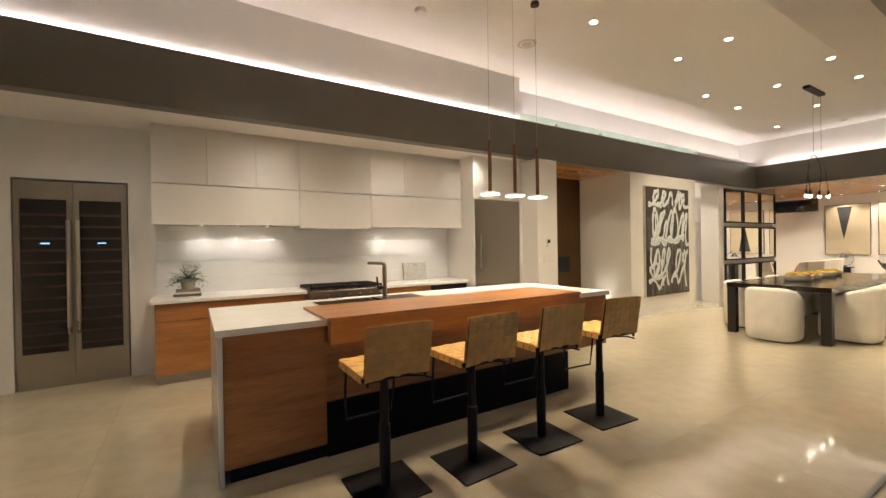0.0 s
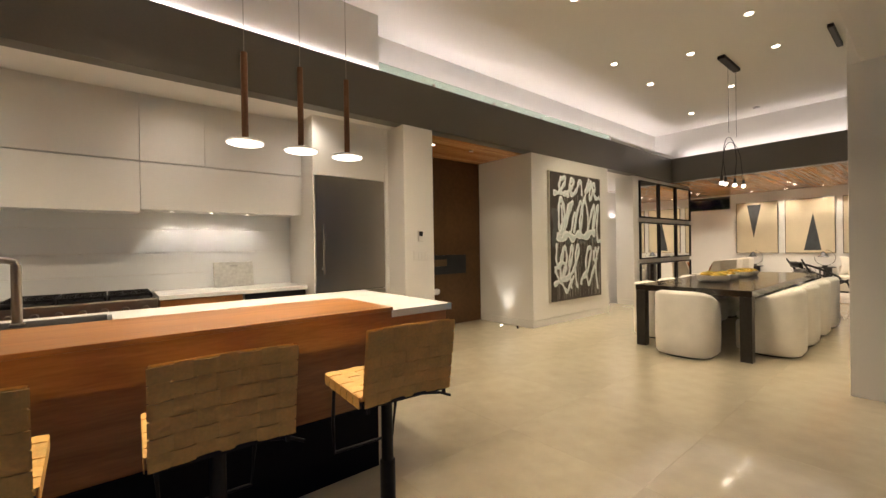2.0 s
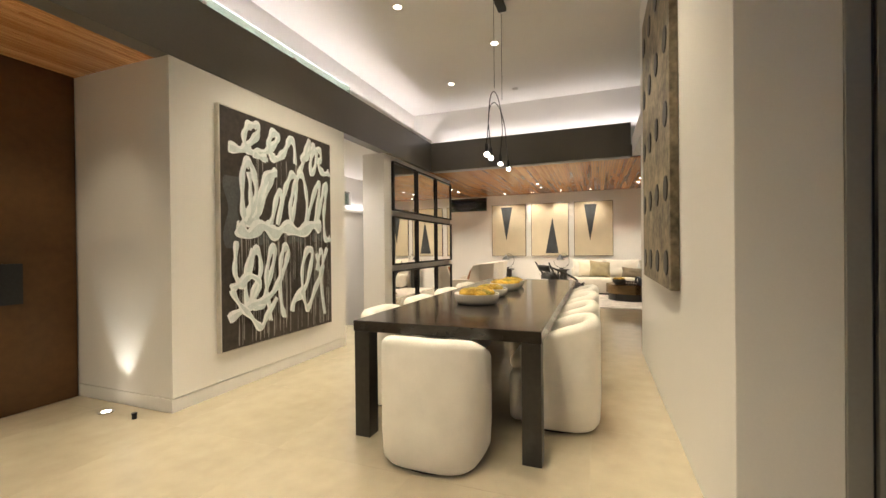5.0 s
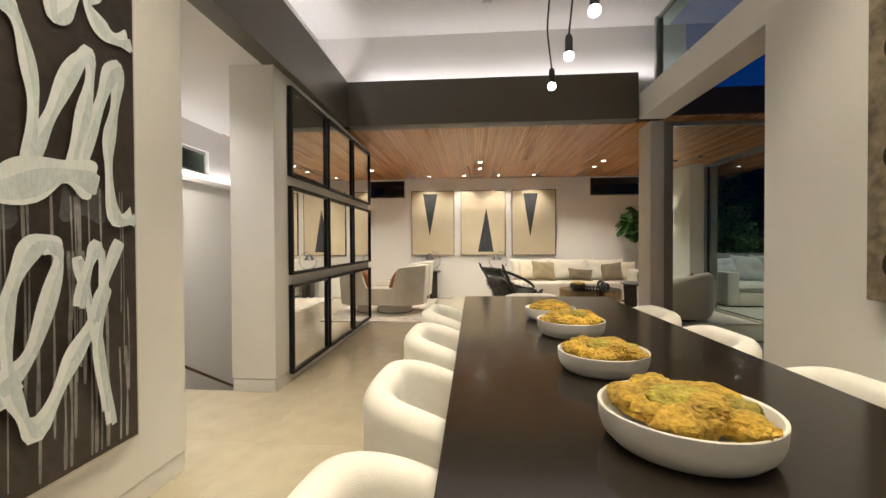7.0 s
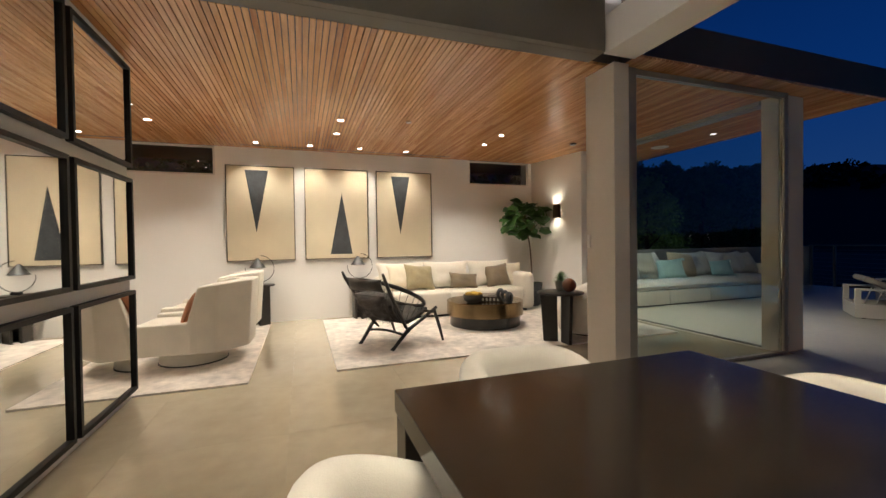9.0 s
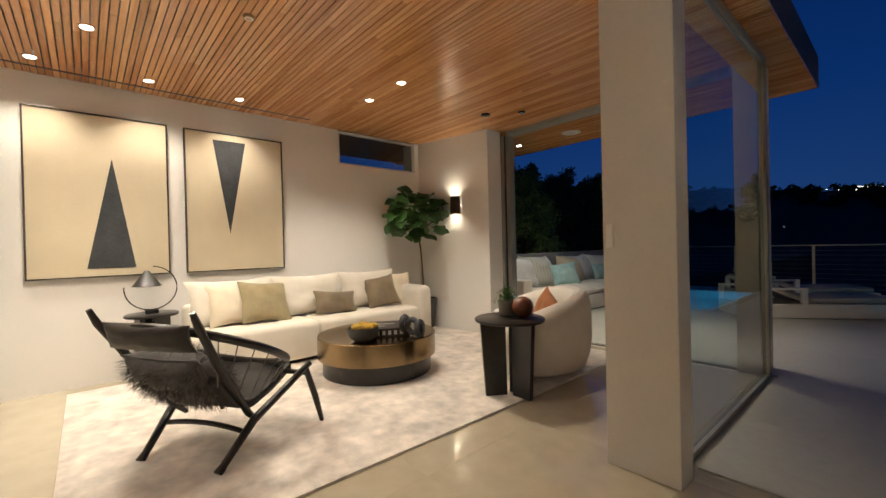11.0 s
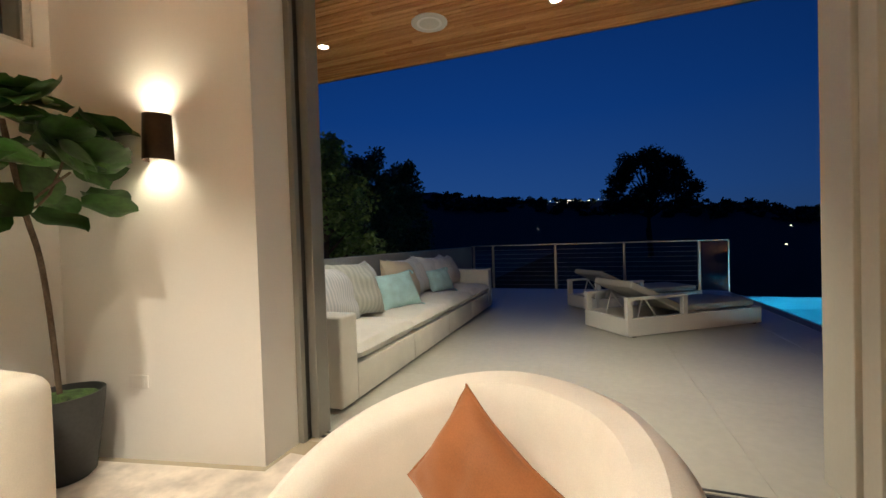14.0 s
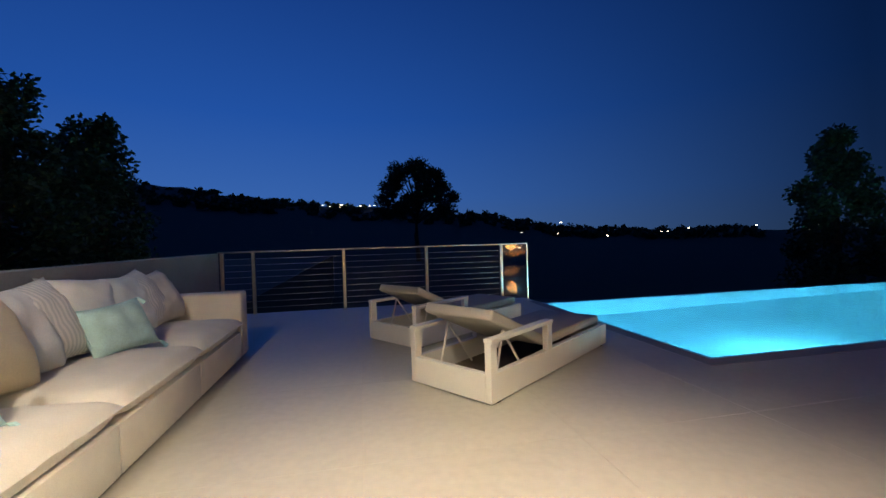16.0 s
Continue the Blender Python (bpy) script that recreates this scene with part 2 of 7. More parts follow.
def tube(bm, pts, r, seg=10, closed=False):
    """A round bar along points; r a number or one radius a point."""
    pts = [Vector(p) for p in pts]
    n = len(pts)
    rs = r if isinstance(r, (list, tuple)) else [r] * n
    rings, up = [], Vector((0, 0, 1))
    for i, p in enumerate(pts):
        a, b = (pts[i - 1], pts[(i + 1) % n]) if closed else (pts[max(i - 1, 0)], pts[min(i + 1, n - 1)])
        d = (b - a).normalized()
        u = d.cross(up)
        if u.length < 1e-3:
            u = d.cross(Vector((1, 0, 0)))
        u.normalize()
        w = u.cross(d)
        rings.append([bm.verts.new(p + rs[i] * (math.cos(2 * math.pi * k / seg) * u + math.sin(2 * math.pi * k / seg) * w)) for k in range(seg)])
    pairs = list(zip(rings, rings[1:])) + ([(rings[-1], rings[0])] if closed else [])
    for a, b in pairs:
        for k in range(seg):
            bm.faces.new((a[k], a[(k + 1) % seg], b[(k + 1) % seg], b[k]))
    if not closed:
        bm.faces.new(rings[0])
        bm.faces.new(list(reversed(rings[-1])))


def prism(bm, poly, z0, z1):
    """A flat polygon of (x, y) pairs raised from z0 to z1."""
    lo, hi = [bm.verts.new((x, y, z0)) for x, y in poly], [bm.verts.new((x, y, z1)) for x, y in poly]
    bm.faces.new(list(reversed(lo)))
    bm.faces.new(hi)
    n = len(poly)
    for i in range(n):
        bm.faces.new((lo[i], lo[(i + 1) % n], hi[(i + 1) % n], hi[i]))


def turned(bm, m, start=0):
    bm.verts.ensure_lookup_table()
    for v in bm.verts[start:]:
        v.co = m @ v.co


def part(name, bm, material, parent=None, label="", smooth=False):
    bmesh.ops.recalc_face_normals(bm, faces=bm.faces)
    me = bpy.data.meshes.new(name)
    bm.to_mesh(me)
    bm.free()
    me.materials.append(material)
    if smooth:
        me.polygons.foreach_set("use_smooth", [True] * len(me.polygons))
        me.set_sharp_from_angle(angle=radians(40))
    ob = new(name, me)
    if parent is not None:
        ob.parent = parent
    if label:
        ob["label"] = label
    return ob


def thing(name, place, label, category, group="", rz=0):
    ob = new(name)
    ob.empty_display_size = 0.1
    ob.matrix_basis = pose(*place, 0, 0, rz)
    return tagged(ob, label, category, group)


def boxes(name, rows, material, parent=None, label="", bevel=0.0, smooth=False):
    bm = bmesh.new()
    for r in rows:
        box(bm, *r, bevel=bevel)
    return part(name, bm, material, parent, label, smooth)


def structure(name, rows, material, label="", category="", bevel=0.0):
    ob = boxes(name, rows, material, bevel=bevel)
    return tagged(ob, label, category, kind="structure")


# ---- the large structure ----
tagged(boxes("ground", [(-400, 400, -400, 400, -4.6, -4.0)], mat("dark_soil", (0.05, 0.045, 0.035), 0.95, vary=0.2)), "dark earth sheet round the house and garden", "ground", kind="structure")
structure("floor", [(-2.4, 10.2, 1.5, 8.6, -4, -0.006), (10.2, 16.6, 1.5, 5.95, -4, -0.006), (13.2, 16.6, 5.95, 8.6, -4, -0.006), (10.2, 13.2, 7.46, 8.6, -4, -0.006), (12.2, 16.6, -0.55, 1.5, -4, -0.006)], GROUT, "polished pale limestone floor in large square slabs", "floor")
structure("ceiling", [(-2.4, 12.2, 1.5, 6.3, CEIL, CEIL + 0.2)], CEILW, "high white plaster ceiling with recessed lamps", "ceiling")
structure("ceiling_kitchen", [(-2.4, 4.81, 5.56, 7.2, LOW + 0.02, LOW + 0.2)], CEILW, "low white plaster ceiling over the kitchen wall", "ceiling")
structure("ceiling_hall", [(6.75, 13.2, 5.66, 8.6, LOW, LOW + 0.2)], CEILW, "low white plaster ceiling over the stair hall", "ceiling")
structure("beam_long", [(-2.4, 12.0, 5.5, 5.56, LOW, BEAM_TOP), (-2.4, 12.0, 5.56, 5.66, LOW, 3.24)], BRONZE, "long dark taupe painted beam along the hall", "beam")
structure("beam_cross", [(11.96, 12.02, 1.95, 5.5, LOW, BEAM_TOP), (12.02, 12.16, 1.95, 5.5, LOW - 0.002, 3.24)], BRONZE, "dark taupe painted beam across the room", "beam")
structure("wall_above_beam", [(-2.4, 4.11, 5.562, 5.66, 3.25, CEIL), (4.11, 12.3, 5.95, 6.05, 2.92, CEIL), (4.01, 4.11, 5.66, 6.05, 3.25, CEIL), (12.16, 12.3, 1.3, 5.95, 2.95, CEIL), (9.30, 12.16, 5.575, 5.66, 3.242, 3.38)], WHITE, "white plaster wall above the beam, washed by led light", "wall")
structure("wall_kitchen_back", [(-2.4, -1.66, 6.6, 7.2, 0, LOW + 0.02), (-0.74, 4.81, 6.6, 6.75, 0, LOW + 0.02), (-1.66, -0.74, 6.6, 7.2, 2.14, LOW + 0.02), (-1.66, -0.74, 7.1, 7.2, 0, 2.14)], WHITE, "white painted kitchen back wall", "wall")
structure("wall_west", [(-2.6, -2.4, -0.2, 7.2, 0, CEIL + 0.2)], WHITE, "white painted end wall of the kitchen", "wall")
structure("wall_stub", [(4.38, 4.81, 5.495, 6.76, 0.10, LOW), (4.38, 4.81, 5.502, 6.76, 0, 0.10)], WHITE, "white wall end beside the refrigerator", "wall", bevel=0.003)
structure("wall_painting", [(6.75, 9.03, 5.505, 6.9, 0.11, LOW), (6.75, 9.03, 5.513, 6.9, 0, 0.105)], WHITE, "white wall block that carries the large painting", "wall", bevel=0.003)
structure("wall_mirror", [(10.18, 13.2, 5.57, 5.95, 0.11, LOW), (10.18, 13.2, 5.578, 5.942, 0, 0.105)], WHITE, "white wall pier that carries the mirror grid", "wall", bevel=0.003)
structure("wall_stair", [(9.03, 11.0, 7.3, 7.45, -2.5, LOW), (11.0, 11.9, 7.3, 7.45, -2.5, 2.12), (11.0, 11.9, 7.3, 7.45, 2.42, LOW), (11.9, 13.2, 7.3, 7.45, -2.5, LOW), (12.95, 13.2, 5.95, 7.3, -2.5, LOW)], WHITE, "white plaster walls of the stairwell", "wall")
structure("ledge", [(10.2, 12.95, 7.22, 7.298, 1.98, 2.04)], WHITE, "white plaster ledge with hidden light in the stairwell", "ledge")
strip(11.5, 7.25, 2.05, 2.4, 0.02, 8, (0, 0.1, 1))
# two wide fill beams, added without fittings to brighten the stairwell walls
spot(9.6, 6.4, LOW - 0.03, 105, cone=140, colour=SOFT, blend=1.0)
spot(11.2, 6.6, LOW - 0.03, 115, cone=140, colour=SOFT, blend=1.0)
structure("wall_entry", [(4.81, 6.75, 6.72, 6.9, 0, LOW)], WHITE, "white wall behind the bronze entry door", "wall")
structure("wall_south", [(-2.4, -0.45, 1.5, 1.93, 0, LOW), (6.41, 9.76, 1.69, 2.01, 0, LOW), (-2.4, 12.0, 1.62, 1.93, LOW, 3.02), (-2.4, 9.76, 1.62, 1.93, 3.02, CEIL), (6.41, 9.76, 1.93, 2.01, LOW, CEIL)], WHITE, "white plaster south wall with its header", "wall", bevel=0.003)
structure("wall_art", [(16.22, 16.5, -0.3, 0.1, 0, LOW), (16.22, 16.5, 0.1, 1.34, 0, 2.28), (16.22, 16.5, 1.34, 5.48, 0, LOW), (16.22, 16.5, 5.48, 7.4, 0, 2.28), (16.22, 16.5, 7.4, 8.6, 0, LOW)], WHITE, "white living room wall with high slot windows", "wall")
structure("wall_north", [(13.05, 16.5, 8.45, 8.6, 0, LOW), (13.05, 13.2, 7.45, 8.45, 0, LOW)], WHITE, "white north wall of the living room", "wall")
bm = bmesh.new()
prism(bm, [(16.24, 0.03), (15.02, -0.2), (15.02, -0.46), (16.24, -0.46)], 0, LOW)
tagged(part("wall_sconce", bm, WHITE), "white plaster wall end with a sconce", "wall", kind="structure")


def slats(name, x0, x1, y0, y1, z, pitch, gap, skew=0.0, seed=1, label=""):
    """A boarded ceiling of narrow wooden slats with open joints under a dark backing."""
    rnd = random.Random(seed)
    verts, faces = [], []

    def add(a, b, c, d, lo, hi):
        i = len(verts)
        verts.extend([(a, c, lo), (b, c, lo), (b, d, lo), (a, d, lo), (a, c, hi), (b, c, hi), (b, d, hi), (a, d, hi)])
        faces.extend([[i + q for q in f] for f in ((3, 2, 1, 0), (4, 5, 6, 7), (0, 1, 5, 4), (1, 2, 6, 5), (2, 3, 7, 6), (3, 0, 4, 7))])
    y = y0
    while y < y1 - pitch * 0.5:
        x = x0
        while x < x1 - 0.01:
            nx = min(x1, x + rnd.uniform(1.2, 3.2))
            if x1 - nx < 0.4:
                nx = x1
            add(x + 0.0008, nx - 0.0008, y, y + pitch - gap, z + rnd.uniform(-0.0008, 0.0008), z + 0.02)
            x = nx
        y += pitch
    me = bpy.data.meshes.new(name)
    me.from_pydata(verts, [], faces)
    me.materials.append(SLATW)
    return tagged(new(name, me), label, "ceiling", kind="structure")


slats("ceiling_living", 12.17, 16.22, -0.5, 8.45, LOW, 0.046, 0.0075, label="warm cedar slat ceiling with recessed lamps")
slats("ceiling_eave", 11.95, 17.6, -1.88, -0.5, LOW, 0.046, 0.013, seed=2, label="cedar slat soffit under the terrace eave")
slats("ceiling_eave_west", 11.95, 12.17, -0.5, 1.62, LOW, 0.046, 0.010, seed=4, label="cedar slat soffit at the eave's edge")
slats("ceiling_entry", 4.81, 6.75, 5.66, 6.72, LOW, 0.046, 0.008, seed=3, label="cedar slat ceiling over the entry")
structure("roof", [(11.95, 17.6, -1.95, 1.62, LOW + 0.024, LOW + 0.34), (12.17, 17.6, 1.62, 8.6, LOW + 0.024, LOW + 0.34), (4.81, 6.75, 5.66, 6.9, LOW + 0.024, LOW + 0.3)], mat("dark_roof_fascia", (0.055, 0.05, 0.045), 0.6, vary=0.08), "dark flat roof slab over the living room", "roof")
structure("terrace", [(10.8, 17.6, -8.1, 1.49, -4, -0.012), (-8, 10.8, -3.97, 1.49, -4, -0.012)], GROUT, "pale porcelain paved terrace", "terrace")

# ---- fixtures of ceilings and walls ----
TRIM = mat("white_metal_trim", (0.75, 0.73, 0.70), 0.4, vary=0.01, bump=0)


def downlight(x, y, z, trim=TRIM, r=0.055, label="small round recessed ceiling downlight, lit"):
    t = thing("downlight", (x, y, z), label, "downlight", "recessed downlights")
    bm = bmesh.new()
    lathe(bm, [(r * 0.72, 0.0), (r * 0.75, -0.004), (r, -0.004), (r, 0.0)], 24)
    part("trim_ring", bm, trim, t, smooth=True)
    bm = bmesh.new()
    lathe(bm, [(0, -0.0015), (r * 0.72, -0.0015), (r * 0.72, 0.0), (0, 0.0)], 20)
    part("lens", bm, BULB, t, "glowing warm white lens")
    return t


# the front fill pair gets fittings too, though these are added
for x, y in DINING_LIGHTS + FRONT_FILLS:
    downlight(x, y, CEIL)
COPPER = mat("bronze_metal_trim", (0.42, 0.27, 0.15), 0.35, metal=0.8, vary=0.05, bump=0)
for x, y in LIVING_LIGHTS + [(15.83, y) for _, y in ART_LIGHTS] + TERRACE_LIGHTS + [(5.25, 6.05)]:
    downlight(x, y, LOW - 0.001, COPPER, 0.05, "small round recessed downlight in the cedar ceiling, lit")
boxes_slot = structure("ceiling_slot", [(16.02, 16.05, 1.8, 5.1, LOW - 0.003, LOW - 0.001)], BLACKM, "narrow black air slot in the cedar ceiling", "slot")


def disc_fixture(name, x, y, z, r, h, material, label, category):
    t = thing(name, (x, y, z), label, category)
    bm = bmesh.new()
    lathe(bm, [(0, -h), (r * 0.9, -h), (r, -h * 0.6), (r, 0), (0, 0)], 28)
    part("housing", bm, material, t, smooth=True)
    bm = bmesh.new()
    lathe(bm, [(r * 0.55, -h - 0.001), (r * 0.7, -h - 0.001), (r * 0.7, -h), (r * 0.55, -h)], 24)
    part("ring", bm, TRIM, t)
    return t


disc_fixture("ceiling_speaker", 3.48, 4.73, CEIL, 0.12, 0.008, mat("beige_grille", (0.55, 0.50, 0.44), 0.8, fine=200, bump=0.3), "round flush speaker grille in the white ceiling", "speaker")
disc_fixture("smoke_detector", 1.97, 4.75, CEIL, 0.06, 0.04, TRIM, "small round smoke detector on the white ceiling", "smoke detector")
disc_fixture("smoke_detector", 11.49, 3.76, CEIL, 0.05, 0.035, TRIM, "small round smoke detector on the white ceiling", "smoke detector")
disc_fixture("sprinkler_head", 14.21, 2.99, LOW, 0.035, 0.02, COPPER, "small bronze sprinkler head in the cedar ceiling", "sprinkler")
disc_fixture("motion_sensor", 14.62, 0.26, LOW, 0.05, 0.02, BLACKM, "small black round sensor on the cedar ceiling", "sensor")
disc_fixture("motion_sensor", 14.3, -0.01, LOW, 0.04, 0.02, BLACKM, "small black round sensor on the cedar ceiling", "sensor")
disc_fixture("ceiling_speaker", 14.43, -1.28, LOW, 0.13, 0.008, mat("white_grille", (0.62, 0.60, 0.55), 0.8, fine=200, bump=0.3), "round white speaker grille in the cedar eave", "speaker")
disc_fixture("sprinkler_head", 5.91, 5.96, LOW, 0.035, 0.02, COPPER, "small bronze sprinkler head in the entry ceiling", "sprinkler")
structure("led_line", [(-2.35, 4.1, 5.548, 5.558, BEAM_TOP - 0.02, BEAM_TOP + 0.004)], LEDG, "thin glowing led line on the beam", "led strip")
structure("glass_upstand", [(4.12, 9.28, 5.575, 5.587, 3.24, 3.40)], GREENG, "low greenish glass upstand on the beam", "glass")
for x in (4.9, 6.0, 7.1, 8.2):
    tagged(boxes("glass_clamp", [(x, x + 0.03, 5.562, 5.60, 3.24, 3.34)], STEEL, bevel=0.003), "small steel clamp holding the glass upstand", "clamp", "glass clamps")

# south clerestory above the header
structure("window_1", [(9.78, 11.95, 1.70, 1.712, 3.03, CEIL - 0.03)], GREENG, "greenish clerestory glass above the header", "window")
structure("window_frame_1", [(9.76, 11.98, 1.68, 1.73, CEIL - 0.03, CEIL), (11.95, 12.0, 1.66, 1.75, 3.02, CEIL)], GFRAME, "grey metal clerestory frame", "window frame")
# slot windows of the art wall
for i, (a, b, zt) in enumerate(((0.1, 1.34, LOW - 0.002), (5.48, 7.4, LOW - 0.002))):
    structure(f"window_frame_{i + 2}", [(16.24, 16.30, a, b, 2.28, 2.305), (16.24, 16.30, a, b, zt - 0.025, zt), (16.24, 16.30, a, a + 0.03, 2.305, zt - 0.025), (16.24, 16.30, b - 0.03, b, 2.305, zt - 0.025)], mat("pale_window_frame", (0.62, 0.60, 0.56), 0.5), "pale frame of the slot window", "window frame")
    w = structure(f"window_{i + 2}", [(16.265, 16.275, a + 0.03, b - 0.03, 2.305, zt - 0.025)], GLASS, "dark slot window high in the wall", "window")
    w.visible_shadow = False
structure("window_frame_4", [(11.0, 11.9, 7.34, 7.40, 2.12, 2.15), (11.0, 11.9, 7.34, 7.40, 2.39, 2.42), (11.43, 11.47, 7.34, 7.40, 2.15, 2.39)], GFRAME, "grey frame of the stair window", "window frame")
structure("window_4", [(11.0, 11.9, 7.36, 7.37, 2.15, 2.39)], GREENG, "small greenish stair window", "window")

# sliding door frames: kitchen stack, living corner
structure("door_frame_1", [(6.40, 6.46, 1.62, 1.69, 0, LOW), (6.41, 6.47, 1.575, 1.60, 0, LOW), (6.44, 6.52, 1.50, 1.555, 0, LOW), (6.42, 6.50, 1.42, 1.485, 0, LOW), (6.50, 6.56, 1.36, 1.69, 0, LOW)], GFRAME, "grey stacked sliding door frames at the kitchen opening", "door frame", bevel=0.003)
structure("door_frame_2", [(6.43, 6.455, 1.60, 1.62, 0, LOW)], DARKF, "dark rubber gasket of the sliding doors", "door frame")
structure("door_track_1", [(-0.42, 6.41, 1.60, 1.625, -0.004, 0.004), (-0.42, 6.41, 1.545, 1.56, -0.004, 0.004), (-0.42, 6.41, 1.48, 1.495, -0.004, 0.004)], GFRAME, "grey metal floor track of the sliding doors", "door track")
structure("door_frame_3", [(-0.42, 6.41, 1.50, 1.60, LOW - 0.04, LOW - 0.002), (-0.45, -0.425, 1.52, 1.9, 0, LOW - 0.04)], GFRAME, "grey head and side frame of the sliding doors", "door frame")
structure("wall_cladding", [(6.44, 6.52, 1.27, 1.355, 0, LOW)], wood("dark_red_cladding", (0.035, 0.014, 0.007), (0.075, 0.03, 0.014), 0.4, grain=(14, 14, 1)), "dark red wood cladding edge outside", "cladding", bevel=0.003)
structure("door_frame_4", [(12.08, 12.44, 1.60, 1.76, 0, LOW)], mat("pale_grey_post_paint", (0.62, 0.59, 0.54), 0.5, vary=0.02, bump=0.01), "pale grey painted post at the living corner", "post", bevel=0.004)
structure("door_frame_5", [(12.13, 12.21, 1.47, 1.597, 0, LOW), (12.14, 12.20, -0.49, 1.47, LOW - 0.05, LOW - 0.001), (12.14, 12.20, -0.49, 1.47, 0.0, 0.03), (12.14, 12.20, -0.545, -0.49, 0.0, LOW)], GFRAME, "grey metal frame of the tall corner glass", "door frame", bevel=0.003)
gl = structure("window_5", [(12.165, 12.175, -0.485, 1.465, 0.031, LOW - 0.051)], PANEG, "tall clear glass panel at the living corner", "window")
gl.visible_shadow = False
structure("door_frame_6", [(12.18, 12.40, -0.86, -0.62, 0, LOW), (12.21, 12.38, -0.615, -0.50, 0, LOW)], mat("pale_grey_post_paint", (0.5, 0.5, 0.5)), "pale grey corner post of the terrace opening", "post", bevel=0.004)
structure("door_frame_7", [(14.985, 15.06, -0.50, -0.462, 0, LOW - 0.05), (14.94, 15.06, -0.66, -0.545, 0, LOW - 0.05), (15.06, 15.16, -0.70, -0.462, 0, LOW - 0.05), (12.40, 14.94, -0.66, -0.50, LOW - 0.05, LOW - 0.001)], GFRAME, "grey head and side frame of the terrace opening", "door frame", bevel=0.003)
structure("door_frame_8", [(14.995, 15.06, -0.545, -0.50, 0, LOW - 0.05)], DARKF, "dark gasket of the terrace opening", "door frame")
structure("wall_outer_end", [(15.16, 16.5, -0.72, -0.47, 0, LOW)], WHITE, "white outer face of the sconce wall", "wall")
structure("door_track_2", [(12.4, 15.02, -0.585, -0.565, -0.004, 0.003), (12.4, 15.02, -0.63, -0.615, -0.004, 0.003)], DARKF, "dark floor track of the terrace opening", "door track")

# ---- kitchen ----
# upper cabinets: five over three
rows_up = [(-0.5, 0.01), (0.01, 0.51), (0.51, 1.0), (1.0, 1.94), (1.94, 2.46), (2.46, 3.43)]
for a, b in rows_up:
    t = thing("upper_cabinet", (a, 6.17, 2.11), "matt white handleless upper cabinet fixed to the wall", "cabinet", "upper row cabinets")
    boxes("body", [(0.001, b - a - 0.001, 0.022, 0.43, 0.0, 0.56)], LACQ, t)
    boxes("door", [(0.002, b - a - 0.002, 0.0, 0.02, 0.004, 0.555)], LACQ, t, bevel=0.0015)
for a, b, z in ((-0.5, 1.0, 1.68), (1.0, 1.94, 1.655), (1.94, 3.43, 1.68)):
    t = thing("wall_cabinet", (a, 6.17, z), "matt white flap-front cabinet above the worktop", "cabinet", "lower row cabinets")
    boxes("body", [(0.001, b - a - 0.001, 0.022, 0.43, 0.0, 2.106 - z)], LACQ, t)
    boxes("flap", [(0.002, b - a - 0.002, 0.0, 0.02, -0.012, 2.103 - z)], LACQ, t, bevel=0.0015)
structure("trim_cabinet", [(-0.5, 3.43, 6.21, 6.6, 2.67, LOW + 0.02)], LACQ, "white filler between cabinets and ceiling", "trim")
for x in (-0.05, 0.32, 0.66, 2.2, 2.55, 2.9):
    t = thing("cabinet_light", (x, 6.42, 1.679), "tiny round undercabinet lamp, lit", "lamp", "undercabinet lamps")
    bm = bmesh.new()
    lathe(bm, [(0, -0.006), (0.022, -0.006), (0.022, 0), (0, 0)], 16)
    part("lens", bm, BULB, t)
    bm = bmesh.new()
    lathe(bm, [(0.022, -0.008), (0.03, -0.008), (0.03, 0), (0.022, 0)], 16)
    part("rim", bm, TRIM, t)
SPLASH = mat("white_backsplash_panel", (0.76, 0.76, 0.76), 0.6, vary=0.01, bump=0.004)
for z0, z1 in ((0.884, 1.045), (1.05, 1.262), (1.267, 1.50), (1.505, 1.676)):
    structure("backsplash", [(-0.5, 3.42, 6.585, 6.599, z0, z1)], SPLASH, "long glossy white backsplash panel", "backsplash", bevel=0.002)
# base cabinets
for a, b in ((-0.48, 0.26), (0.26, 1.02), (2.06, 2.75)):
    t = thing("base_cabinet", (a, 6.0, 0), "cherry wood base cabinet under the white worktop", "cabinet", "base cabinets")
    boxes("body", [(0, b - a, 0.022, 0.58, 0.1, 0.838)], TEAK, t)
    boxes("drawer_front", [(0.002, b - a - 0.002, 0, 0.02, 0.66, 0.832)], TEAK, t, bevel=0.002)
    boxes("door", [(0.002, b - a - 0.002, 0, 0.02, 0.104, 0.655)], TEAK, t, bevel=0.002)
    boxes("toe_kick", [(0.01, b - a - 0.01, 0.05, 0.07, 0, 0.1)], STEEL, t)
t = thing("dishwasher", (2.76, 6.0, 0), "dark glass undercounter oven with wood surround", "oven")
boxes("body", [(0, 0.64, 0.022, 0.58, 0.1, 0.838)], STEEL, t)
boxes("door", [(0.01, 0.63, 0, 0.02, 0.12, 0.74)], mat("black_oven_glass", (0.012, 0.012, 0.013), 0.08), t, bevel=0.002)
boxes("control_panel", [(0.01, 0.63, 0, 0.02, 0.745, 0.83)], BLACKM, t, bevel=0.002)
boxes("toe_kick", [(0.01, 0.63, 0.05, 0.07, 0, 0.1)], STEEL, t)
t = thing("worktop", (0, 0, 0.84), "white quartz worktop along the kitchen wall", "worktop")
boxes("slab", [(-0.52, 1.03, 5.965, 6.584, 0, 0.04)], QUARTZ, t, bevel=0.004)
